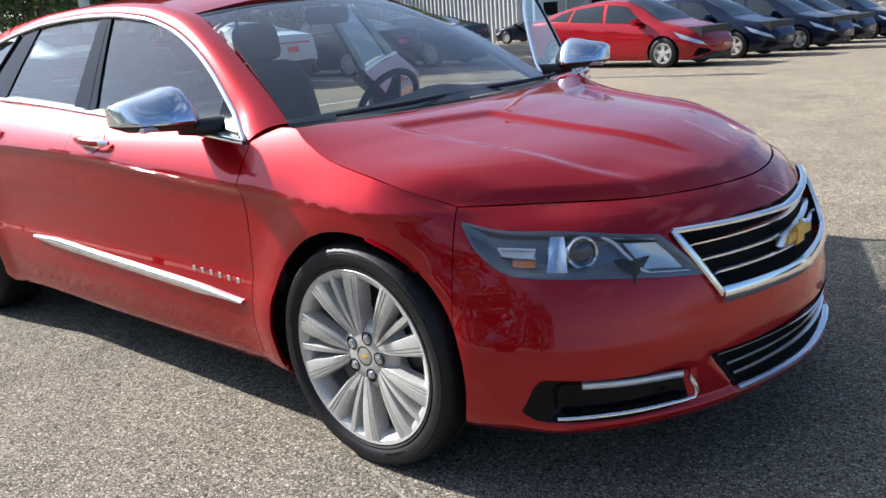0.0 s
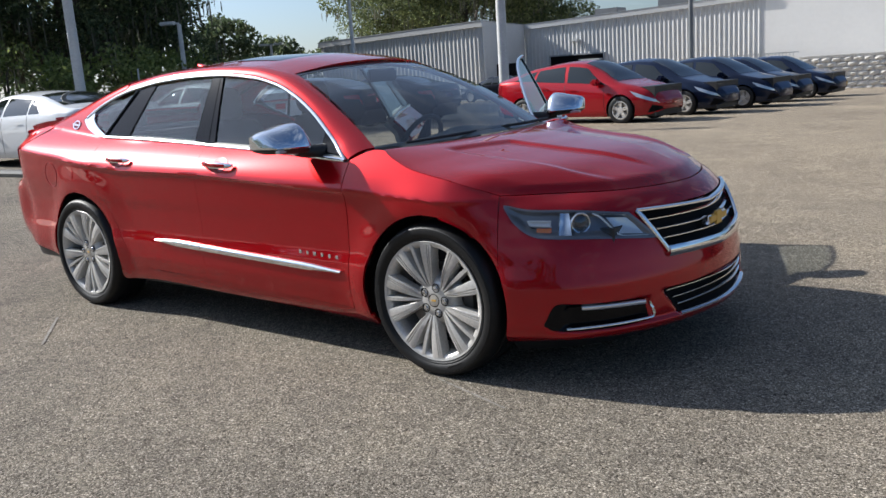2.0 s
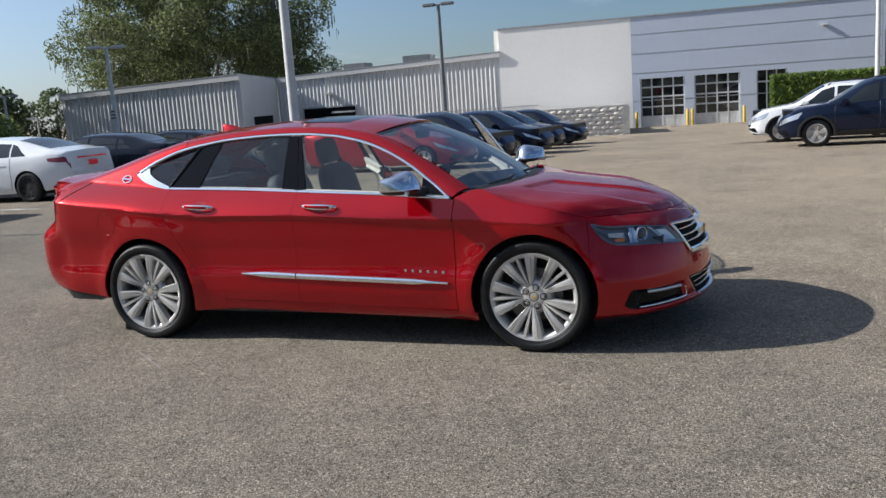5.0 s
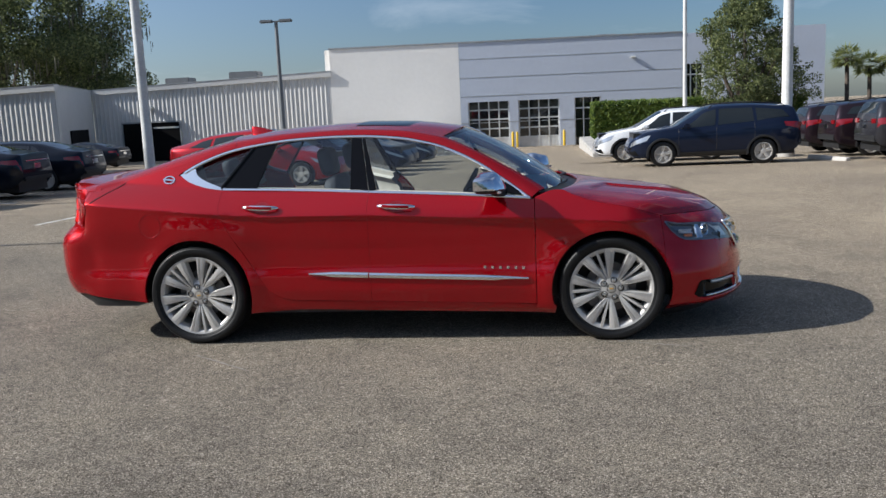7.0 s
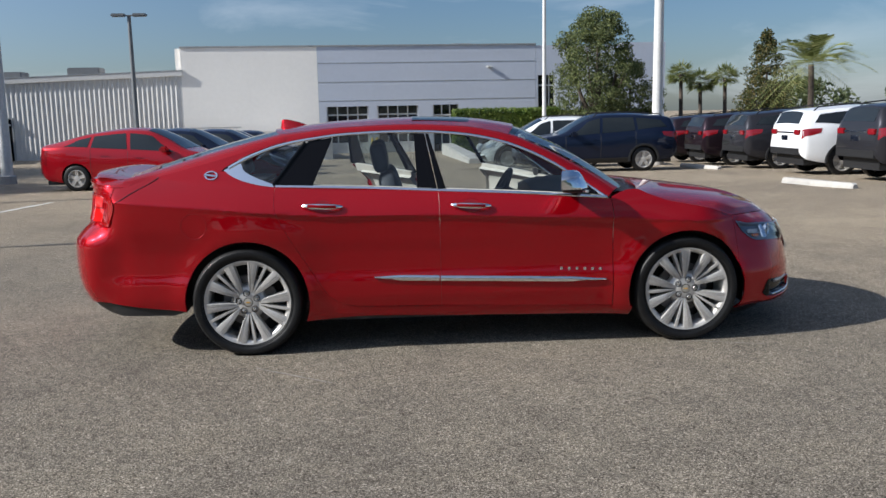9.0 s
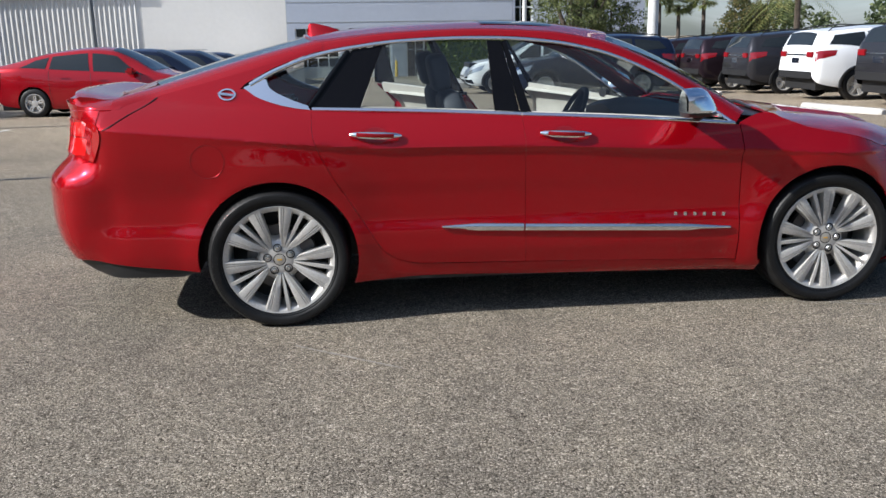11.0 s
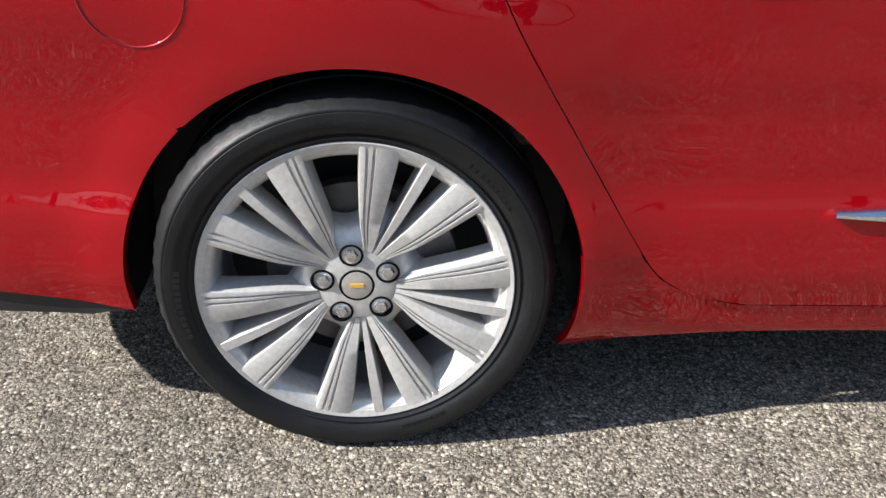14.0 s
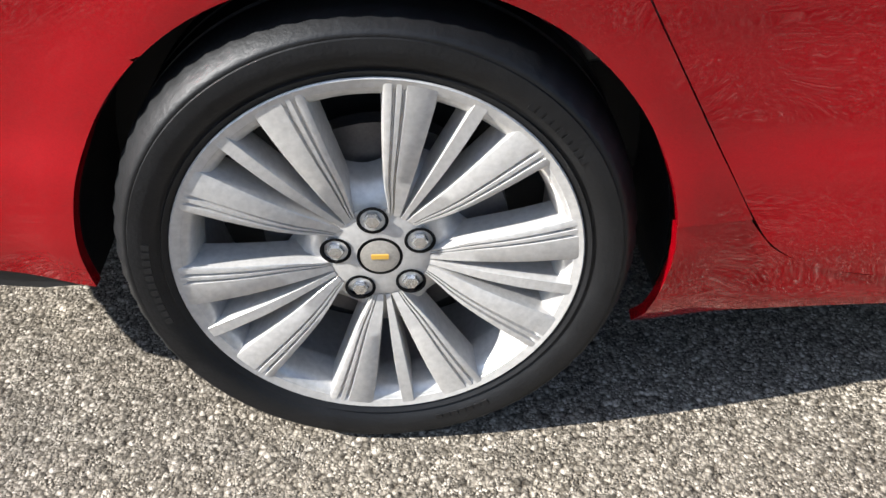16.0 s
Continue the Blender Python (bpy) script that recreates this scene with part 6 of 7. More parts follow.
            row = [(cx + lean + dep * a_, yy * s, zb_ + hgt * b_) for a_, b_ in ((0.0, 0.0), (0.97, 0.0), (1.0, 0.06), (0.985, 0.16), (0.9, 0.42), (0.78, 0.72), (0.68, 0.9), (0.56, 0.98), (0.4, 1.0), (0.04, 0.97), (0.0, 0.93), (0.0, 0.0))]
            cap.append(row)
            d2, h2 = dep * 0.96, 0.034 * (1 - 0.35 * u) * min(1.0, 0.3 + (1 - u) * 6)
            foot.append([(cx + lean + 0.002, yy * s, zb_ - 0.001), (cx + lean + 0.01, yy * s, zb_ - h2 * 0.8), (cx + lean + d2 * 0.4, yy * s, zb_ - h2), (cx + lean + d2 * 0.85, yy * s, zb_ - h2 * 0.75), (cx + lean + d2, yy * s, zb_ - 0.001)])
        bm = bmesh.new()
        vs = add_grid(bm, cap)
        bm.faces.new(vs[0][1:])
        bm.faces.new(vs[-1][1:])
        bmesh.ops.recalc_face_normals(bm, faces=bm.faces[:])
        mirror = part("door_mirror", bm, CHROME, fd, "chrome-capped door mirror", sharp=32)
        bm = bmesh.new()
        vs = add_grid(bm, foot)
        bm.faces.new(vs[-1])
        add_tube(bm, [(cx + 0.07, (cy + 0.05) * s, 1.006), (cx + 0.1, (cy + 0.12) * s, 0.998), (cx + 0.12, (cy + 0.2) * s, 0.996)], [0.026, 0.03, 0.034], 10)
        bmesh.ops.recalc_face_normals(bm, faces=bm.faces[:])
        part("mirror_foot", bm, DARK, mirror, "black mirror foot")
        part("mirror_glass", sheet([[(cx - 0.05 * u - 0.007, cy + 0.12 - 0.25 * u, 1.026 + 0.012 * u + v * spline([(0.0, 0.03), (0.35, 0.1), (0.7, 0.082), (1.0, 0.045)], u)) for v in (0.0, 0.5, 0.92)] for u in (0.06, 0.25, 0.5, 0.75, 0.95)], s, 0), CHROME, mirror, "mirror glass")
        b = box(-0.012, 0.012, -0.055, 0.055, -0.008, 0.008, 0.004)
        b.transform(Matrix.Translation((cx + 0.1, (cy - 0.06) * s, 1.018)) @ pose(0, 0, 0, 0, 0, 18 * s))
        part("side_repeater", b, REFLECTOR, mirror, "clear side repeater")
        part("mirror_sail", sheet(side_pts(straight((0.7, 1.0), (0.87, 0.975)), straight((0.7, 1.09), (0.76, 1.05)), straight((0.7, 1.0), (0.7, 1.09)), straight((0.87, 0.975), (0.76, 1.05)), 4, 4, 0.0), s, 0.01), GLOSS_BLACK, fd)
        # inner door skin
        rows = side_pts(straight((-0.16, 0.3), (0.88, 0.28)), lambda u: (-0.16 + 1.04 * u, belt_z(-0.16 + 1.04 * u) - 0.01), straight((-0.16, 0.3), (-0.16, 1.0)), straight((0.88, 0.28), (0.88, 0.95)), 10, 8, -0.075)
        part("door_lining", sheet(rows, s, 0.03), BEIGE, fd, "light grey door lining")
        for door_ob, xa, xb in ((fd, -0.16, 0.86), (rd, -1.1, -0.23)):
            part("belt_trim", ribbon([side(xa + (xb - xa) * k / 10, belt_z(xa + (xb - xa) * k / 10) - 0.02, -0.05) for k in range(11)], 0.07, 0.034, s), BEIGE, door_ob)
        part("arm_rest", ribbon([side(0.0 + 0.55 * k / 6, 0.7 + 0.06 * k / 6, -0.1) for k in range(7)], 0.07, -0.06, s), DASH, fd)
        rows = side_pts(straight((-0.75, 0.4), (-0.22, 0.4)), lambda u: (-1.0 + 0.78 * u, belt_z(-1.0 + 0.78 * u) - 0.01), straight((-0.75, 0.4), (-1.0, 1.02)), straight((-0.22, 0.4), (-0.22, 1.0)), 8, 8, -0.075)
        part("door_lining", sheet(rows, s, 0.03), BEIGE, rd, "light grey door lining")
        if s < 0:
            rd.matrix_local = Matrix.Translation((-0.19, 0.88, 0)) @ pose(0, 0, 0, 0, 0, -58) @ Matrix.Translation((0.19, -0.88, 0))
            fd.matrix_local = Matrix.Translation((0.93, 0.88, 0)) @ pose(0, 0, 0, 0, 0, -66) @ Matrix.Translation((-0.93, -0.88, 0))

    # roof rails with the pillars that run down to bonnet and boot
    inner = [(-1.17, (-1.22, -0.535, 1.392)), (-0.8, (-0.8, -0.53, 1.432)), (-0.4, (-0.4, -0.53, 1.443)), (0.0, (0.0, -0.54, 1.425)), (0.2, (0.19, -0.552, 1.395)), (0.32, (0.3, -0.556, 1.37)), (0.5, (0.49, -0.6, 1.29)), (0.7, (0.73, -0.665, 1.165)), (0.85, (0.91, -0.715, 1.06)), (0.915, (1.0, -0.745, 1.003))]

    def rail_in(x):
        return tuple(spline([(k, p[c]) for k, p in inner], x) for c in range(3))

    def rail_out(x):
        return side(x, top_z(x) + 0.008)

    for s in (1, -1):
        rows = []
        for k in range(53):
            x = -1.17 + 2.085 * k / 52
            a, b = rail_out(x), rail_in(x)
            c = ((a[0] + b[0]) / 2, a[1] * 0.62 + b[1] * 0.38, max(a[2], b[2]) * 0.75 + min(a[2], b[2]) * 0.25 + 0.012)
            rows.append([bezier3(a, c, b, v / 7) for v in range(8)])
        part("roof_rail", sheet(rows, s, 0.012), RED, car)
        rows = []
        glass_edge = [(-2.2, (-2.17, -0.62, 1.135)), (-2.0, (-2.0, -0.5, 1.185)), (-1.8, (-1.82, -0.505, 1.238)), (-1.565, (-1.6, -0.515, 1.3)), (-1.4, (-1.43, -0.525, 1.343)), (-1.17, (-1.22, -0.535, 1.392))]
        for k in range(31):
            x = -2.2 + 1.03 * k / 30
            a = side(x, spline(SHOULDER, x))
            b = tuple(spline([(q, p[c]) for q, p in glass_edge], x) for c in range(3))
            c = (x, a[1] * 0.72 + b[1] * 0.28, max(a[2], b[2]) + 0.004)
            rows.append([bezier3(a, c, b, v / 8) for v in range(9)])
        part("rear_pillar_top", sheet(rows, s, 0.01), RED, car)

    mirror_y = lambda c: (lambda u: (lambda p: (p[0], -p[1], p[2]))(c(u)))
    rail_curve = lambda u: rail_in(-1.17 + 1.49 * u)
    head_f = through_points([(0.3, -0.556, 1.37), (0.37, -0.3, 1.402), (0.4, 0, 1.412), (0.37, 0.3, 1.402), (0.3, 0.556, 1.37)])
    head_r = through_points([(-1.22, -0.535, 1.392), (-1.27, -0.27, 1.408), (-1.29, 0, 1.412), (-1.27, 0.27, 1.408), (-1.22, 0.535, 1.392)])
    roof_pts = coons(rail_curve, mirror_y(rail_curve), head_r, head_f, 36, 24)
    roof_pts = [[(p[0], p[1], p[2] + 0.012 * (1 - (p[1] / 0.56) ** 2)) for p in row] for row in roof_pts]
    roof = part("roof", sheet(roof_pts, 1, 0.012), RED, car)
    sun_roof = [[(p[0] - 0.05, p[1], p[2] + 0.005) for p in row[21:34]] for row in roof_pts[3:22]]
    part("sunroof", sheet(sun_roof, 1, 0.008), GLOSS_BLACK, roof, "dark glass sunroof")
    # shark-fin aerial
    bm = bmesh.new()
    secs = []
    for z, x0, x1, w in ((1.425, -1.27, -1.05, 0.035), (1.45, -1.265, -1.09, 0.026), (1.47, -1.262, -1.15, 0.016), (1.482, -1.258, -1.2, 0.008), (1.486, -1.252, -1.225, 0.003)):
        secs.append([((x0 + x1) / 2 + (x1 - x0) / 2 * math.cos(k * math.tau / 16), w * math.sin(k * math.tau / 16), z) for k in range(17)])
    add_grid(bm, secs)
    bmesh.ops.recalc_face_normals(bm, faces=bm.faces[:])
    part("aerial_fin", bm, RED, roof, "red shark-fin aerial")

    ws_side = lambda u: rail_in(0.32 + 0.595 * u)
    cowl = through_points([(1.0, -0.745, 1.003), (1.1, -0.45, 1.0), (1.15, 0, 0.998), (1.1, 0.45, 1.0), (1.0, 0.745, 1.003)])
    ws = coons(ws_side, mirror_y(ws_side), head_f, cowl, 16, 24)
    ws = [[(p[0] + 0.012 * math.sin(math.pi * i / 16), p[1], p[2] + 0.012 * math.sin(math.pi * i / 16) - 0.004) for i, p in enumerate(row)] for row in ws]
    screen = part("windscreen", sheet(ws, 1, 0.005), CAR_GLASS, car, "wide raked windscreen")
    screen.visible_shadow = False
    border = [[(p[0], p[1], p[2] + 0.0015) for p in row[:2]] for row in ws]
    part("windscreen_border", sheet(border, 1, 0), GLOSS_BLACK, screen)
    rw_side = lambda u: tuple(spline([(q, p[c]) for q, p in [(-2.0, (-2.0, -0.5, 1.185)), (-1.8, (-1.82, -0.505, 1.238)), (-1.565, (-1.6, -0.515, 1.3)), (-1.4, (-1.43, -0.525, 1.343)), (-1.17, (-1.22, -0.535, 1.392))]], -2.0 + 0.83 * u) for c in range(3))
    rw_low = through_points([(-2.0, -0.5, 1.185), (-2.06, -0.25, 1.192), (-2.08, 0, 1.195), (-2.06, 0.25, 1.192), (-2.0, 0.5, 1.185)])
    part("rear_window", sheet(coons(rw_side, mirror_y(rw_side), rw_low, head_r, 14, 16), 1, 0.005), CAR_GLASS, car, "raked rear window").visible_shadow = False

    # bonnet with raised centre and creases
    edge = [side(x, z) for x, z in HOOD_CUT[3:]]
    edge = [(p[0], p[1] + 0.003, p[2] - 0.001) for p in edge]
    front = [skin(t, z) for t, z in HOOD_EDGE]
    fr = through_points(front + [(p[0], -p[1], p[2]) for p in front[-2::-1]])
    rear = through_points([edge[0], (1.19, -0.45, 0.998), (1.23, 0, 0.998), (1.19, 0.45, 0.998), (edge[0][0], -edge[0][1], edge[0][2])])
    sc = through_points(edge)
    hood = coons(sc, mirror_y(sc), rear, fr, 64, 168)
    out = []
    for j, row in enumerate(hood):
        r2 = []
        for i, p in enumerate(row):
            u, v = i / 64, j / 168
            across = 4 * v * (1 - v)
            along = math.sin(math.pi * min(1, u * 1.0)) ** 0.8
            z = p[2] + 0.075 * along * across ** 0.75 * (1 - 0.35 * u)
            # a shallow channel on either side of a raised spine
            ay = abs(p[1])
            y_in = spline([(1.3, 0.25), (1.42, 0.23), (1.74, 0.2), (1.97, 0.145), (2.2, 0.08)], p[0])
            y_out = spline([(1.2, 0.575), (1.29, 0.57), (1.63, 0.54), (1.87, 0.51), (2.08, 0.41)], p[0])
            x_back = 1.29 + 0.38 * (0.57 - ay)
            z -= 0.013 * smooth(y_in - 0.004, y_in + 0.022, ay) * smooth(y_out + 0.03, y_out - 0.03, ay) * smooth(x_back - 0.004, x_back + 0.03, p[0]) * smooth(2.14, 1.95, p[0])
            z += 0.016 * smooth(1.0, 0.93, u) * smooth(0.45, 0.8, u) * smooth(0.02, 0.3, across)
            r2.append((p[0], p[1], z))
        out.append(r2)
    bonnet = part("bonnet", sheet(out, 1, 0.012), RED, car, "long red bonnet with two sharp creases")
    part("cowl_panel", sheet(coons(straight((0.98, -0.76, 0.985), (1.12, -0.78, 0.975)), straight((0.98, 0.76, 0.985), (1.12, 0.78, 0.975)), through_points([(0.98, -0.76, 0.985), (1.12, 0, 0.985), (0.98, 0.76, 0.985)]), through_points([(1.12, -0.78, 0.975), (1.26, 0, 0.98), (1.12, 0.78, 0.975)]), 4, 16), 1, 0), DARK, car)
    for y0, y1 in ((-0.62, -0.02), (0.02, 0.66)):
        part("wiper", tube([(1.13 - 0.12 * (y0 + y1 + 0.05) ** 2, y0, 1.012), (1.15, (y0 + y1) / 2, 1.018), (1.1, y1, 1.016)], [0.006, 0.009, 0.007], 6), DARK, car, "black wiper arm")

    # grille: dark mesh, bars, heavy chrome frame, plain gold emblem
    def front_band(z_fn, y0, n, off=0.004, surf=skin):
        pts = [surf(t_of_y(y0 + (0 - y0) * k / n), z_fn(k / n), off) for k in range(n + 1)]
        return pts + [(p[0], -p[1], p[2]) for p in pts[-2::-1]]
    def full_patch(zlo, zhi, ylo, yhi, off, surf):
        half = []
        for j in range(9):
            v = j / 8
            y0 = ylo + (yhi - ylo) * v
            row = [surf(t_of_y(y0 * (1 - k / 14)), zlo(k / 14) * (1 - v) + zhi(k / 14) * v, off) for k in range(15)]
            half.append(row + [(p[0], -p[1], p[2]) for p in row[-2::-1]])
        return half
    def along_x(path, width, height):
        bm = bmesh.new()
        rings = []
        n = len(path)
        for i, p in enumerate(path):
            p = Vector(p)
            d = (Vector(path[min(i + 1, n - 1)]) - Vector(path[max(i - 1, 0)])).normalized()
            out_ = Vector((d.y, -d.x, 0)).normalized()
            if out_.x < 0:
                out_ = -out_
            up = d.cross(out_).normalized()
            up = up if up.z > 0 else -up
            rings.append([bm.verts.new(p + up * a * width / 2 + out_ * b * height) for a, b in ((-1, -0.6), (-1, 0.4), (-0.4, 1), (0.4, 1), (1, 0.4), (1, -0.6))])
        for r0, r1 in zip(rings, rings[1:]):
            for k in range(6):
                bm.faces.new((r0[k], r1[k], r1[(k + 1) % 6], r0[(k + 1) % 6]))
        bm.faces.new(rings[0]), bm.faces.new(rings[-1])
        bmesh.ops.recalc_face_normals(bm, faces=bm.faces[:])
        return bm
    grille = part("grille", sheet(full_patch(lambda u: 0.542 - 0.006 * u, lambda u: 0.712 - 0.02 * u, -0.41, -0.515, 0.004, front_face), 1, 0), GRILLE_SHADE_BLACK, car, "black grille in a heavy chrome frame")
    for z0, y0 in ((0.625, -0.45), (0.668, -0.485), (0.585, -0.425)):
        part("grille_bar", along_x(front_band(lambda u: z0 - 0.01 * u, y0, 14, 0.012, front_face), 0.011, 0.012), CHROME, grille)
    part("grille_frame", along_x(front_band(lambda u: 0.714 - 0.022 * u, -0.52, 16, 0.008), 0.016, 0.012), CHROME, grille)
    part("grille_frame", along_x(front_band(lambda u: 0.535 - 0.012 * u, -0.415, 16, 0.008), 0.046, 0.014), CHROME, grille)
    for s in (1, -1):
        pts = [skin(t_of_y(-0.52 + 0.11 * k / 6), 0.716 - 0.18 * k / 6, 0.008) for k in range(7)]
        part("grille_frame", tube([(p[0], p[1] * s, p[2]) for p in pts], [0.01] * 7, 8), CHROME, grille)
    ex = skin(1.0, 0.61, 0)[0]
    b = box(ex - 0.02, ex + 0.012, -0.105, 0.105, 0.592, 0.632, 0.005)
    e = part("front_emblem", b, CHROME, grille, "plain chrome-edged emblem")
    part("emblem_face", box(ex + 0.006, ex + 0.018, -0.096, 0.096, 0.598, 0.626, 0.003), GOLD, e, "gold emblem face")
    part("emblem_face", box(ex + 0.006, ex + 0.02, -0.032, 0.032, 0.582, 0.642, 0.003), GOLD, e, "gold emblem face")

    lower = part("lower_grille", sheet(full_patch(lambda u: 0.262 - 0.004 * u, lambda u: 0.378 + 0.012 * u, -0.375, -0.455, 0.004, front_face), 1, 0), GRILLE_SHADE_BLACK, car, "black lower grille with chrome bars")
    for z0, y0, w in ((0.372, -0.44, 0.008), (0.335, -0.405, 0.01), (0.3, -0.38, 0.01)):
        part("grille_bar", along_x(front_band(lambda u: z0 + 0.006 * u, y0, 14, 0.014, front_face), w, 0.01), CHROME, lower)
    part("grille_frame", along_x(front_band(lambda u: 0.258 - 0.006 * u, -0.375, 16, 0.006), 0.02, 0.012), CHROME, lower)

    # boot lid and lip spoiler
    bs = through_points([(-2.02, -0.5, 1.184), (-2.12, -0.58, 1.15), (-2.2, -0.63, 1.128), (-2.42, -0.6, 1.135)])
    deck = coons(bs, mirror_y(bs), through_points([(-2.02, -0.5, 1.184), (-2.1, 0, 1.194), (-2.02, 0.5, 1.184)]), through_points([(-2.42, -0.6, 1.135), (-2.5, 0, 1.145), (-2.42, 0.6, 1.135)]), 14, 20)
    boot = part("boot_lid", sheet(deck, 1, 0.015), RED, car)
    for s in (1, -1):
        rows = []
        for k in range(13):
            u = k / 12
            b = bs(0.3 + 0.7 * u)
            a = skin(t_of_x(-2.17) - (t_of_x(-2.17) - 0.1) * u, 1.085 - 0.01 * u, 0.0)
            c = (a[0] * 0.6 + b[0] * 0.4, a[1] * 0.75 + b[1] * 0.25, max(a[2], b[2]) * 0.8 + a[2] * 0.2)
            rows.append([bezier3(a, c, b, v / 6) for v in range(7)])
        part("rear_shoulder", sheet(rows, s, 0.004), RED, car)
    secs = []
    for k in range(41):
        y = -0.645 + 1.29 * k / 40
        e = 1 - abs(y / 0.645) ** 6
        xr = -2.475 + 0.1 * (abs(y) / 0.645) ** 2.4
        zt_ = 1.134 + 0.032 * (0.3 + 0.7 * e)
        secs.append([(xr + 0.24, y, 1.128), (xr + 0.13, y, zt_ - 0.016), (xr + 0.06, y, zt_ - 0.004), (xr + 0.015, y, zt_), (xr, y, zt_ - 0.006), (xr + 0.012, y, zt_ - 0.022), (xr + 0.05, y, 1.1), (xr + 0.07, y, 1.06), (xr + 0.2, y, 1.06), (xr + 0.24, y, 1.128)])
    bm = bmesh.new()
    vs = add_grid(bm, secs)
    bmesh.ops.remove_doubles(bm, verts=bm.verts[:], dist=0.0002)
    for end in (vs[0], vs[-1]):
        bm.faces.new([v for v in end[:-1] if v.is_valid])
    bmesh.ops.recalc_face_normals(bm, faces=bm.faces[:])
    part("lip_spoiler", bm, RED, boot, "red lip spoiler", sharp=60)

    # fuel flap: a fine round groove
    bm = bmesh.new()
    ring = [side(-1.732 + 0.08 * math.cos(k * math.tau / 40), 0.84 + 0.08 * math.sin(k * math.tau / 40), 0.0006) for k in range(41)]
    add_tube(bm, ring, 0.0014, 5, False)
    part("fuel_flap", bm, CUP, car, "round fuel flap groove")

    # cabin
    part("cabin_floor", box(-1.0, 0.95, -0.8, 0.8, 0.4, 0.44), DASH, car)
    part("bulkhead", box(0.94, 0.98, -0.78, 0.78, 0.3, 0.96), DARK, car)
    part("parcel_shelf", box(-2.0, -1.38, -0.62, 0.62, 1.0, 1.06, 0.02), DASH, car)
    part("headliner", sheet([[(p[0], p[1], p[2] - 0.03) for p in row[1:-1]] for row in roof_pts[1:-1]], 1, 0), BEIGE, car)
    dash = []
    for y in [-0.74 + 1.48 * k / 14 for k in range(15)]:
        hood_up = 0.04 * math.exp(-((y - 0.37) / 0.2) ** 2)
        dash.append([(1.0, y, 0.975), (0.85, y, 0.985 + 0.3 * hood_up), (0.66, y, 0.965 + hood_up), (0.56, y, 0.93 + hood_up), (0.55, y, 0.8), (0.62, y, 0.62)])
    bm = bmesh.new()
    add_grid(bm, dash)
    bmesh.ops.recalc_face_normals(bm, faces=bm.faces[:])
    part("dashboard", bm, DASH, car, "dark dashboard")
    part("centre_console", box(-0.3, 0.66, -0.12, 0.12, 0.42, 0.68, 0.04), DASH, car)
    bm = bmesh.new()
    m = Matrix.Translation((0.36, 0.37, 0.9)) @ pose(0, 0, 0, 0, -62, 0)
    ring = [m @ Vector((0.185 * math.cos(k * math.tau / 32), 0.185 * math.sin(k * math.tau / 32), 0)) for k in range(33)]
    add_tube(bm, ring, 0.016, 8, False)
    for a in (0, 180, 270):
        add_tube(bm, [m @ Vector((0.0, 0.0, -0.02)), m @ Vector((0.18 * math.cos(radians(a + 90)), 0.18 * math.sin(radians(a + 90)), 0))], [0.05, 0.014], 8)
    part("steering_wheel", bm, DASH, car, "dark three-spoke steering wheel")
    part("steering_column", tube([(0.37, 0.37, 0.9), (0.62, 0.37, 0.8)], [0.05, 0.06], 10), DASH, car)

    def pad(name, x0, x1, y0, y1, z0, z1, tilt, mat, lab=""):
        """A stuffed cushion: a rounded block, plumper in the middle."""
        bm = bmesh.new()
        hx, hy, hz, yc_ = (x1 - x0) / 2, (y1 - y0) / 2, (z1 - z0) / 2, (y0 + y1) / 2
        root = lambda v, e: math.copysign(abs(v) ** e, v)
        rows = []
        for i in range(13):
            a = -math.pi / 2 + math.pi * i / 12
            rows.append([(hx * root(math.cos(a), 0.45) * root(math.cos(k * math.tau / 24), 0.5), yc_ + hy * root(math.cos(a), 0.45) * root(math.sin(k * math.tau / 24), 0.5), hz + hz * root(math.sin(a), 0.55)) for k in range(25)])
        add_grid(bm, rows)
        bmesh.ops.remove_doubles(bm, verts=bm.verts[:], dist=0.0005)
        bmesh.ops.recalc_face_normals(bm, faces=bm.faces[:])
        bm.transform(Matrix.Translation(((x0 + x1) / 2, 0, z0)) @ pose(0, 0, 0, 0, tilt, 0))
        return part(name, bm, mat, car, lab)
    for yc in (-0.38, 0.38):
        pad("front_seat_base", -0.42, 0.1, yc - 0.26, yc + 0.26, 0.48, 0.64, -6, SEAT)
        pad("front_seat_back", -0.45, -0.3, yc - 0.25, yc + 0.25, 0.6, 1.14, -16, SEAT, "dark front seat back")
        pad("head_restraint", -0.6, -0.49, yc - 0.13, yc + 0.13, 1.12, 1.32, -12, SEAT, "dark head restraint")
    pad("rear_seat_base", -1.35, -0.85, -0.66, 0.66, 0.46, 0.66, -6, BEIGE)
    pad("rear_seat_back", -1.5, -1.36, -0.64, 0.64, 0.62, 1.12, -22, SEAT, "dark rear seat back")
    for yc in (-0.38, 0.38):
        pad("head_restraint", -1.62, -1.53, yc - 0.13, yc + 0.13, 1.08, 1.22, -14, SEAT)
    b = box(-0.012, 0.012, -0.12, 0.12, -0.035, 0.035, 0.01)
    b.transform(Matrix.Translation((0.42, 0, 1.33)))
    part("interior_mirror", b, DARK, car)
    return car


# darker copy of the body red: shade of handle cups and flap groove
CUP = car_paint("shaded_hollow_red", (0.2, 0.006, 0.01), 0.3, 0.35)
saloon()


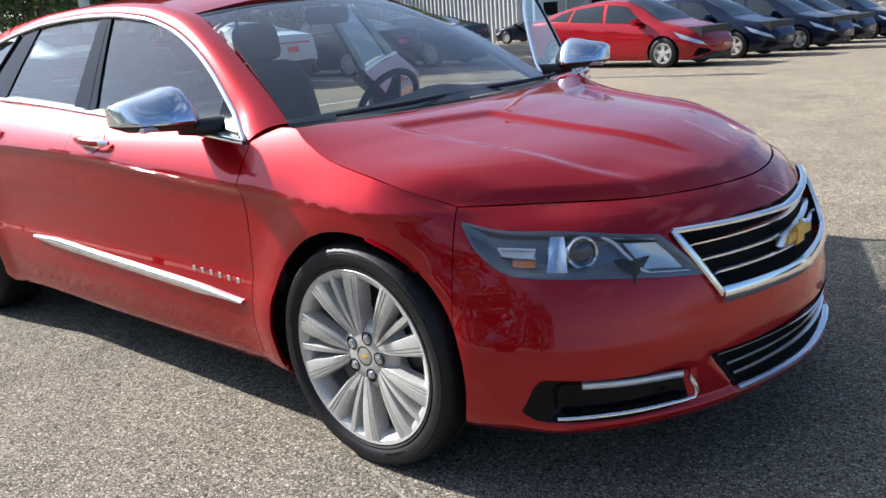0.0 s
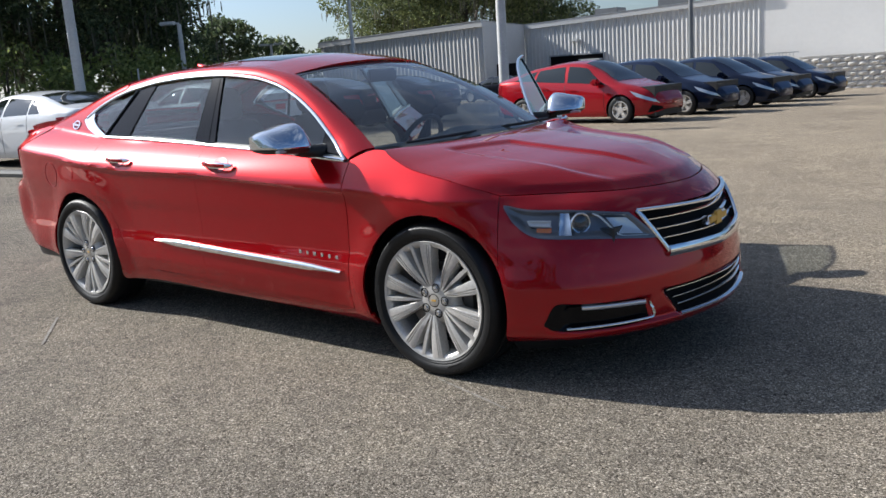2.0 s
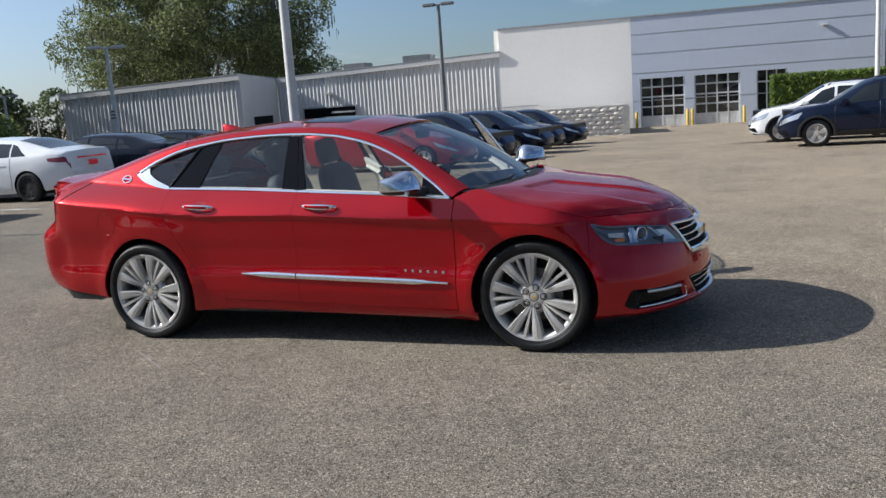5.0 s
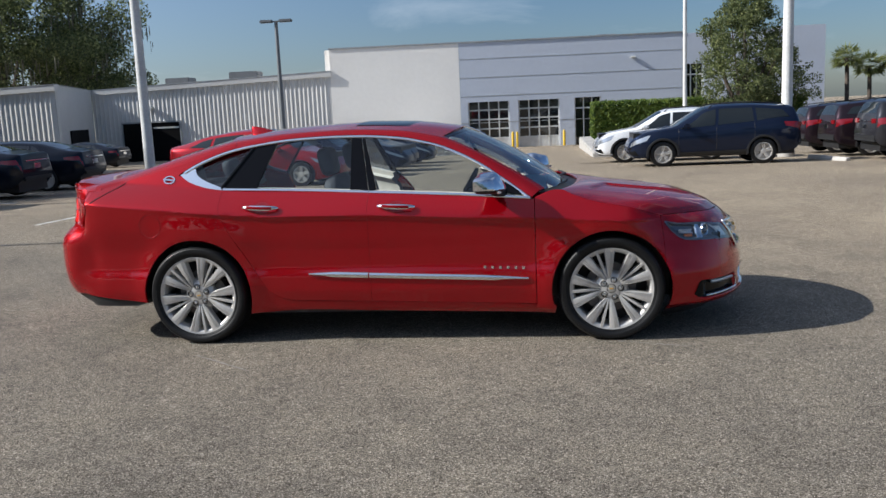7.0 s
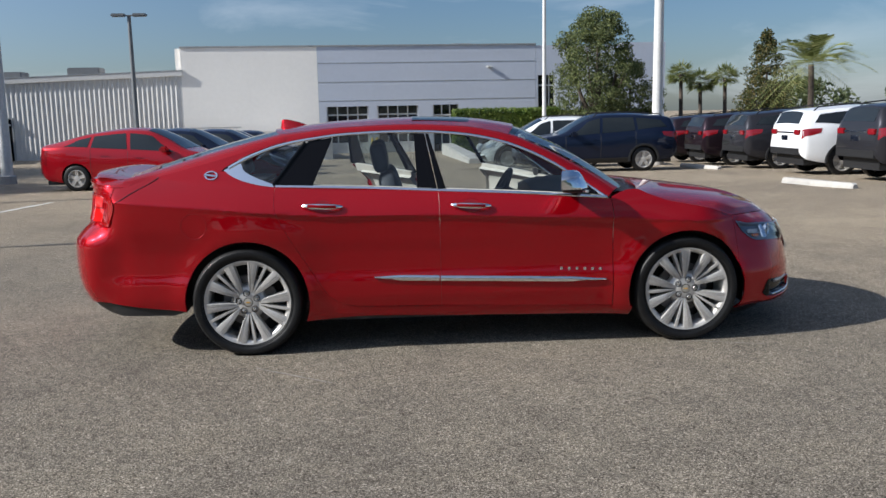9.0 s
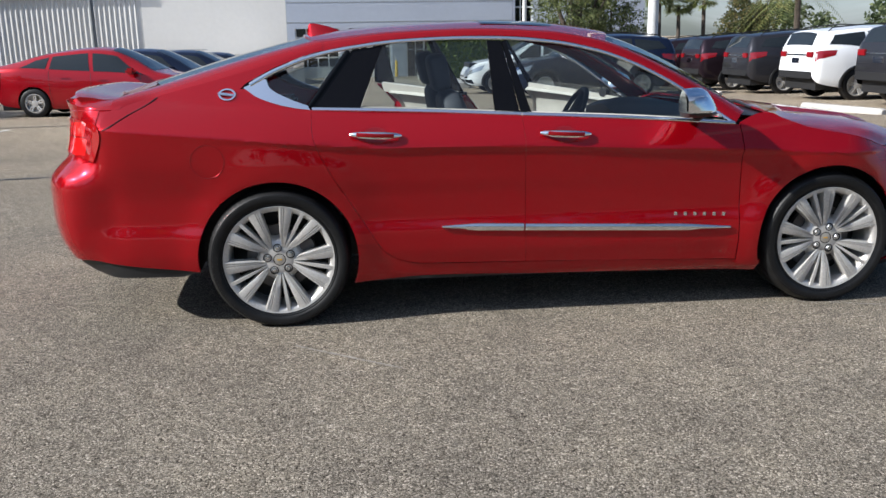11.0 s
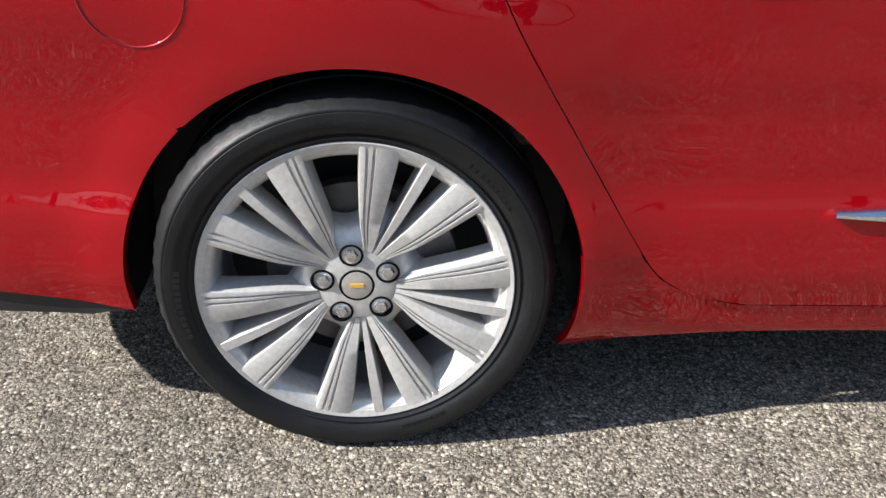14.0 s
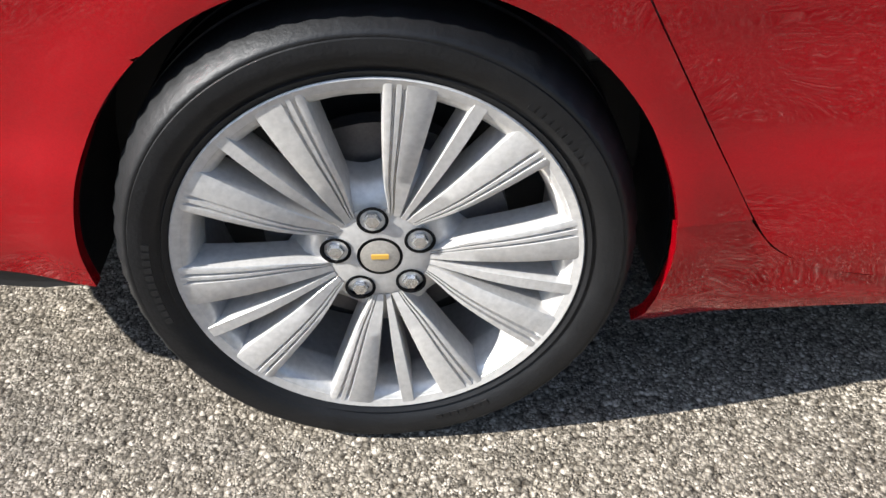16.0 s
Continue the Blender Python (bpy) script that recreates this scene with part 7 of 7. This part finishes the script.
# ---- trees, hedges ----
def leaf_material(name, dark, light):
    m, nt, p = material(name, dark, 0.55, 0, 0, 0.35)
    geo = nt.nodes.new("ShaderNodeNewGeometry")
    tone = ramp_node(nt, geo.outputs["Random Per Island"], [(0.0, tuple(c * 0.6 for c in dark)), (0.5, dark), (1.0, light)])
    broad = ramp_node(nt, noise_node(nt, 0.5, 3).outputs["Fac"], [(0.3, (0.7, 0.72, 0.7)), (0.7, (1.15, 1.12, 1.0))])
    nt.links.new(mix_node(nt, 1.0, tone.outputs[0], broad.outputs[0], "MULTIPLY"), p.inputs["Base Color"])
    tr = nt.nodes.new("ShaderNodeBsdfTranslucent")
    nt.links.new(tone.outputs[0], tr.inputs["Color"])
    mix = nt.nodes.new("ShaderNodeMixShader")
    mix.inputs[0].default_value = 0.45
    nt.links.new(p.outputs[0], mix.inputs[1])
    nt.links.new(tr.outputs[0], mix.inputs[2])
    nt.links.new(mix.outputs[0], nt.nodes["Material Output"].inputs["Surface"])
    return m


OAK_LEAF = leaf_material("oak_leaf", (0.075, 0.105, 0.05), (0.21, 0.245, 0.12))
# paler copy of the oak leaf, sunlight on the crown put into the colour
OAK_SUNLIT = leaf_material("sunlit_oak_leaf", (0.11, 0.14, 0.06), (0.3, 0.33, 0.14))
BUSH_LEAF = leaf_material("bush_leaf", (0.17, 0.22, 0.06), (0.34, 0.38, 0.13))
RUST_LEAF = leaf_material("magnolia_leaf", (0.08, 0.1, 0.04), (0.26, 0.2, 0.08))
HEDGE_LEAF = leaf_material("hedge_leaf", (0.09, 0.15, 0.03), (0.26, 0.32, 0.07))
PALM_LEAF = leaf_material("palm_leaf", (0.2, 0.24, 0.08), (0.42, 0.42, 0.18))
MOSS = leaf_material("hanging_moss", (0.16, 0.16, 0.12), (0.27, 0.26, 0.2))


def leaves(rng, centres, per, size, squash=0.75):
    """Small leaf sprays scattered in clumps: bent pairs of triangles, each its own island."""
    verts, faces = [], []
    for c, r in centres:
        k = max(6, int(per * r * r))
        d = rng.normal(size=(k, 3))
        d /= np.linalg.norm(d, axis=1)[:, None]
        p = np.array(c) + d * (r * rng.uniform(0.35, 1.0, (k, 1)) ** 0.6) * np.array([1, 1, squash])
        a = rng.normal(size=(k, 3))
        a /= np.linalg.norm(a, axis=1)[:, None]
        b = np.cross(a, rng.normal(size=(k, 3)))
        b /= np.linalg.norm(b, axis=1)[:, None] + 1e-9
        s = size * rng.uniform(0.6, 1.4, (k, 1))
        for i in range(k):
            n = len(verts)
            verts += [tuple(p[i] - a[i] * s[i]), tuple(p[i] + b[i] * s[i] * 0.55), tuple(p[i] + a[i] * s[i]), tuple(p[i] - b[i] * s[i] * 0.55)]
            faces.append((n, n + 1, n + 2, n + 3))
    return verts, faces


def mesh_part(name, verts, faces, mat, parent, label=""):
    me = bpy.data.meshes.new(name)
    me.from_pydata(verts, [], faces)
    me.materials.append(mat)
    ob = new(name, me)
    ob.parent = parent
    if label:
        ob["label"] = label
    return ob


def broad_tree(seed, x, y, height, spread, label, leaf, low=0.28, clumps=70, moss=0, size=0.16, per=55, shape="round", group="trees", lump=1.0):
    rng = np.random.default_rng(seed)
    tree = thing("tree", label, "tree", group, m=pose(x, y, max(ground_z(x, y), -2.2), 0, 0, 0))
    bm = bmesh.new()
    fork = height * low
    r0 = height * 0.028
    add_tube(bm, [(0, 0, -0.3), (0.05, 0.02, fork * 0.5), (0.1, -0.05, fork), (0.1, 0.1, height * 0.7)], [r0 * 1.3, r0, r0 * 0.8, r0 * 0.25], 10)
    ends = []
    for i in range(9):
        a = i * 2.4 + rng.uniform(-0.3, 0.3)
        reach = spread * rng.uniform(0.45, 0.85)
        top = fork + (height - fork) * rng.uniform(0.2, 0.75)
        s = Vector((0.1, 0, fork * rng.uniform(0.8, 1.3)))
        e = Vector((math.cos(a) * reach, math.sin(a) * reach, top))
        mid = s.lerp(e, 0.5) + Vector((0, 0, -0.06 * height * rng.uniform(0, 1)))
        add_tube(bm, [s, mid, e], [r0 * 0.5, r0 * 0.3, r0 * 0.08], 6)
        ends.append((mid, e))
    part("trunk", bm, BARK, tree, "rough dark trunk with spreading limbs")
    cl = []
    for i in range(clumps):
        if shape == "cone":
            f = rng.uniform(0, 1) ** 1.3
            rad = spread * (1 - f) ** 0.75 * rng.uniform(0.35, 1.0)
            z = fork * 0.6 + (height - fork * 0.6) * f
            r = spread * rng.uniform(0.16, 0.3) * (1.1 - 0.6 * f)
        else:
            u = rng.uniform(-0.55, 1)
            rad = spread * math.sqrt(max(0.03, 1 - u * u)) * rng.uniform(0.45, 1.0)
            z = fork + (height - fork) * (0.38 + 0.55 * u)
            r = spread * rng.uniform(0.13, 0.26) * lump
        a = rng.uniform(0, math.tau)
        cl.append(((math.cos(a) * rad, math.sin(a) * rad, z), r))
    for m_, e in ends:
        cl.append((tuple(e), spread * 0.2))
    v, f = leaves(rng, cl, per * 0.8, size)
    tagged(mesh_part("crown", v, f, leaf, tree, "uneven leafy crown"), kind="stuff")
    if moss:
        v, f = [], []
        for i in range(moss * 4):
            c, r = cl[int(rng.integers(len(cl)))]
            px, py = c[0] + rng.uniform(-r, r), c[1] + rng.uniform(-r, r)
            z1 = c[2] - r * 0.5
            ln, w = rng.uniform(0.4, 1.5), rng.uniform(0.02, 0.055)
            t = rng.uniform(0, math.pi)
            n = len(v)
            dx, dy = math.cos(t) * w, math.sin(t) * w
            v += [(px - dx, py - dy, z1), (px + dx, py + dy, z1), (px + dx * 0.8 + 0.05, py + dy * 0.8, z1 - ln * 0.6), (px, py, z1 - ln), (px - dx * 0.8 - 0.04, py - dy * 0.8, z1 - ln * 0.55)]
            f.append((n, n + 1, n + 2, n + 3, n + 4))
        tagged(mesh_part("hanging_moss", v, f, MOSS, tree, "grey moss hanging from the limbs"), kind="stuff")
    return tree


def palm(seed, x, y, height, frond, label, fan=True):
    rng = np.random.default_rng(seed)
    tree = thing("palm_tree", label, "palm tree", "palm trees", m=pose(x, y, max(ground_z(x, y), -2.2)))
    part("trunk", tube([(0, 0, -0.2), (0.05, 0, height * 0.5), (0, 0.05, height)], [0.2, 0.16, 0.15], 10), BARK, tree, "slender ringed trunk")
    v, f = [], []
    for i in range(64 if fan else 46):
        a, el = rng.uniform(0, math.tau), math.asin(rng.uniform(-0.55, 1.0)) if fan else rng.uniform(-0.6, 1.3)
        d = np.array([math.cos(a) * math.cos(el), math.sin(a) * math.cos(el), math.sin(el)])
        side_ = np.cross(d, [0, 0, 1.0])
        side_ /= np.linalg.norm(side_) + 1e-9
        base = np.array([0, 0, height])
        if fan:
            hub = base + d * frond * 0.5
            for k in range(-5, 6):
                tip = hub + (d * math.cos(k * 0.26) + side_ * math.sin(k * 0.26)) * frond * 0.5 + np.array([0, 0, -0.2 * frond * abs(math.sin(k))])
                w = np.cross(tip - hub, [0.2, 0.3, 1.0])
                w = w / (np.linalg.norm(w) + 1e-9) * 0.045
                n = len(v)
                mid = (hub + tip) / 2
                v += [tuple(hub), tuple(mid + w), tuple(tip), tuple(mid - w)]
                f.append((n, n + 1, n + 2, n + 3))
        else:
            for k in range(26):
                u = 0.15 + 0.85 * k / 25
                c = base + d * frond * u + np.array([0, 0, -frond * 0.5 * u * u])
                ln = frond * 0.22 * (1 - abs(u - 0.5))
                for sgn in (-1, 1):
                    tip = c + side_ * sgn * ln + d * ln * 0.6 + np.array([0, 0, -0.1])
                    n = len(v)
                    v += [tuple(c), tuple(c + d * 0.05), tuple(tip)]
                    f.append((n, n + 1, n + 2))
    tagged(mesh_part("fronds", v, f, PALM_LEAF, tree, "green palm fronds"), kind="stuff")
    return tree


def hedge(x0, x1, y0, y1, z0, z1, seed, label):
    rng = np.random.default_rng(seed)
    h = thing("hedge", label, "hedge", m=pose(0, 0, 0))
    part("core", box(x0 + 0.15, x1 - 0.15, y0 + 0.15, y1 - 0.15, z0, z1 - 0.15, 0.05), HEDGE_LEAF, h)
    v, f = [], []
    for i in range(9000):
        u = rng.uniform()
        px, py, pz = rng.uniform(x0, x1), y0 + rng.uniform(-0.05, 0.12), rng.uniform(z0, z1)
        if u > 0.6:
            pz, py = z1 + rng.uniform(-0.12, 0.08), rng.uniform(y0, y1)
        elif u > 0.42:
            px, py = x0 + rng.uniform(-0.06, 0.1), rng.uniform(y0, y1)
        d, e = rng.normal(size=3) * 0.06, rng.normal(size=3) * 0.06
        n = len(v)
        v += [(px - d[0], py - d[1], pz - d[2]), (px + e[0], py + e[1], pz + e[2]), (px + d[0], py + d[1], pz + d[2])]
        f.append((n, n + 1, n + 2))
    tagged(mesh_part("leaves", v, f, HEDGE_LEAF, h), kind="stuff")
    return h


OAK = "large dark oak with grey hanging moss"
broad_tree(1, -50.0, 70.0, 20.0, 13.5, "very large spreading oak behind a warehouse, with moss", OAK_SUNLIT, 0.2, 260, 420, 0.13, 190, lump=0.72)
broad_tree(2, -40.0, 20.8, 20.0, 8.0, OAK, OAK_LEAF, 0.06, 210, 420, 0.11, 230, lump=0.8)
broad_tree(3, -45.6, 24.0, 22.0, 9.0, OAK, OAK_LEAF, 0.06, 200, 300, 0.12, 200, lump=0.8)
broad_tree(4, -40.0, 10.0, 20.0, 9.0, OAK, OAK_LEAF, 0.06, 130, 260, 0.17, 110)
broad_tree(5, -58.6, 31.5, 19.0, 8.5, OAK, OAK_LEAF, 0.06, 120, 160, 0.2, 80)
broad_tree(6, -74.0, 58.5, 9.6, 5.5, "tall leafy tree far beyond the lot", OAK_LEAF, 0.16, 80, 0, 0.26, 70)
broad_tree(7, -94.0, 84.0, 9.4, 5.0, "tall leafy tree far beyond the lot", OAK_LEAF, 0.16, 80, 0, 0.3, 55)
broad_tree(8, -48.0, 3.0, 21.0, 9.0, OAK, OAK_LEAF, 0.06, 120, 160, 0.2, 80)
broad_tree(14, -86.0, 86.5, 9.0, 3.6, "tall leafy tree far beyond the lot", OAK_LEAF, 0.1, 70, 0, 0.2, 110)
broad_tree(9, 11.8, 44.5, 8.6, 2.5, "dense upright oak beside the service building", OAK_SUNLIT, 0.1, 230, 0, 0.065, 700)
broad_tree(10, 14.2, 46.0, 5.6, 2.1, "smaller leafy tree beside an upright oak", OAK_SUNLIT, 0.12, 110, 0, 0.065, 700)
broad_tree(11, 24.5, 50.0, 7.4, 2.6, "magnolia with rust-tinged leaves", RUST_LEAF, 0.1, 170, 0, 0.08, 560, "cone")
broad_tree(12, 33.0, 62.0, 5.0, 4.0, "low leafy tree far beyond the lot", OAK_LEAF, 0.16, 60, 0, 0.2, 60)
broad_tree(13, 44.0, 60.0, 6.0, 5.0, "low leafy tree far beyond the lot", OAK_LEAF, 0.16, 60, 0, 0.22, 50)
for i, (x, y) in enumerate(((-29.5, 17.5), (-33.0, 22.5), (-29.0, 12.0), (-39.0, 30.5), (-47.0, 39.5), (-29.5, 7.0), (-56.0, 44.0))):
    broad_tree(30 + i, x, y, 3.4, 3.2, "light green shrub at the edge of the lot", BUSH_LEAF, 0.08, 50, 0, 0.1, 200, group="shrubs")
for i, (x, y, h) in enumerate(((23.6, 64.0, 5.6), (25.6, 65.0, 5.0), (27.3, 64.0, 5.3))):
    palm(20 + i, x, y, h, 1.35, "fan palm far beyond the lot")
palm(25, 22.6, 40.0, 4.5, 3.3, "feathery palm behind parked cars", False)
hedge(3.4, 9.6, 44.0, 45.6, -1.1, 1.55, 40, "clipped green hedge beside the service building")
hedge(9.7, 15.5, 45.2, 46.6, -1.1, 1.35, 41, "clipped green hedge beside the service building")
# trees across the lot behind the camera, mirrored in the car's paint and glass
far_oak = broad_tree(50, -14.0, -34.0, 11.0, 7.0, "leafy tree across the lot", OAK_LEAF, 0.16, 70, 0, 0.3, 22)
for x, y, a in ((-34.0, -16.0, 20), (-43.0, -8.0, 100), (-37.0, -25.0, 260), (-2.0, -38.0, 80), (9.0, -36.0, 200), (20.0, -39.0, 300), (-26.0, -36.0, 150), (-38.0, -34.0, 330)):
    copy_thing(far_oak, pose(x, y, 0, 0, 0, a))


# ---- marks and small things on the lot ----
LINE_PAINT = varied("worn_line_paint", (0.55, 0.54, 0.5), 0.8, 0, 0, 6, 0.35, 0.4, 120)
POLE_SHADOW = varied("pole_shadow_dark", (0.012, 0.012, 0.013), 0.5, 0, 0, 6, 0.3)
SCUFF = varied("pale_scuff", (0.25, 0.23, 0.2), 0.9, 0, 0, 18, 0.5, 0.5, 120)


def flat_mark(name, pts, width, mat, label, seed):
    """A thin mark laid on the asphalt along points, with a ragged width."""
    rng = np.random.default_rng(seed)
    bm = bmesh.new()
    rows = []
    for i, (x, y) in enumerate(pts):
        q0, q1 = pts[max(i - 1, 0)], pts[min(i + 1, len(pts) - 1)]
        d = Vector((q1[0] - q0[0], q1[1] - q0[1], 0)).normalized()
        w = width / 2 * rng.uniform(0.45, 1.35)
        z = ground_z(x, y) + 0.004
        rows.append([(x - d.y * w, y + d.x * w, z), (x + d.y * w, y - d.x * w, z)])
    add_grid(bm, rows)
    bmesh.ops.recalc_face_normals(bm, faces=bm.faces[:])
    return tagged(part(name, bm, mat, smooth=False), label, "ground mark", kind="structure")


def between(a, b, n):
    return [(a[0] + (b[0] - a[0]) * i / n, a[1] + (b[1] - a[1]) * i / n) for i in range(n + 1)]


# a tall pole's cast shadow, laid on the asphalt as a dark strip
flat_mark("pole_shadow_strip", between((-10.4, 3.5), (-3.6, 4.5), 40), 0.06, POLE_SHADOW, "thin dark strip painted as a pole's shadow across the asphalt", 1)
flat_mark("parking_line", between((-7.25, 6.3), (-7.0, 10.6), 20), 0.11, LINE_PAINT, "worn white parking line on asphalt", 2)
flat_mark("parking_line", between((-10.6, 7.2), (-16.0, 7.0), 20), 0.11, LINE_PAINT, "worn white parking line on asphalt", 3)
flat_mark("parking_line", between((-10.8, 11.2), (-16.0, 11.1), 20), 0.11, LINE_PAINT, "worn white parking line on asphalt", 4)

for k, (a, b, w) in enumerate((((-1.34, -1.21), (-0.86, -1.56), 0.016), ((1.45, -0.95), (1.9, -1.09), 0.012))):
    flat_mark("scuff_mark", between(a, b, 26), w, SCUFF, "thin pale scuff on the asphalt", 10 + k)


def wheel_stop(x, y, turn, mat, label):
    bm = bmesh.new()
    prof = [(-0.09, 0.0), (-0.085, 0.06), (-0.055, 0.115), (0.055, 0.115), (0.085, 0.06), (0.09, 0.0)]
    rows = [[(s, yy * k, z * (0.8 if k < 1 else 1)) for yy, z in prof] for s, k in ((-0.92, 0.7), (-0.88, 1.0), (0.88, 1.0), (0.92, 0.7))]
    vs = add_grid(bm, rows)
    bm.faces.new(vs[0])
    bm.faces.new(vs[-1])
    bmesh.ops.recalc_face_normals(bm, faces=bm.faces[:])
    o = part("wheel_stop", bm, mat, smooth=False)
    o.matrix_world = on_lot(x, y, turn)
    return tagged(o, label, "wheel stop", "wheel stops")


wheel_stop(-10.95, 3.45, 5, DARK, "black rubber wheel stop on the asphalt")
wheel_stop(7.85, 9.95, -73, CONCRETE, "pale concrete wheel stop before parked cars")
wheel_stop(8.6, 18.4, -75, CONCRETE, "pale concrete wheel stop before parked cars")
kerb = part("kerb", box(2.6, 3.3, 27.0, 43.8, -1.0, -0.3, 0.05), CONCRETE)
tagged(kerb, "pale concrete kerb round a planting bed", "kerb", kind="structure")
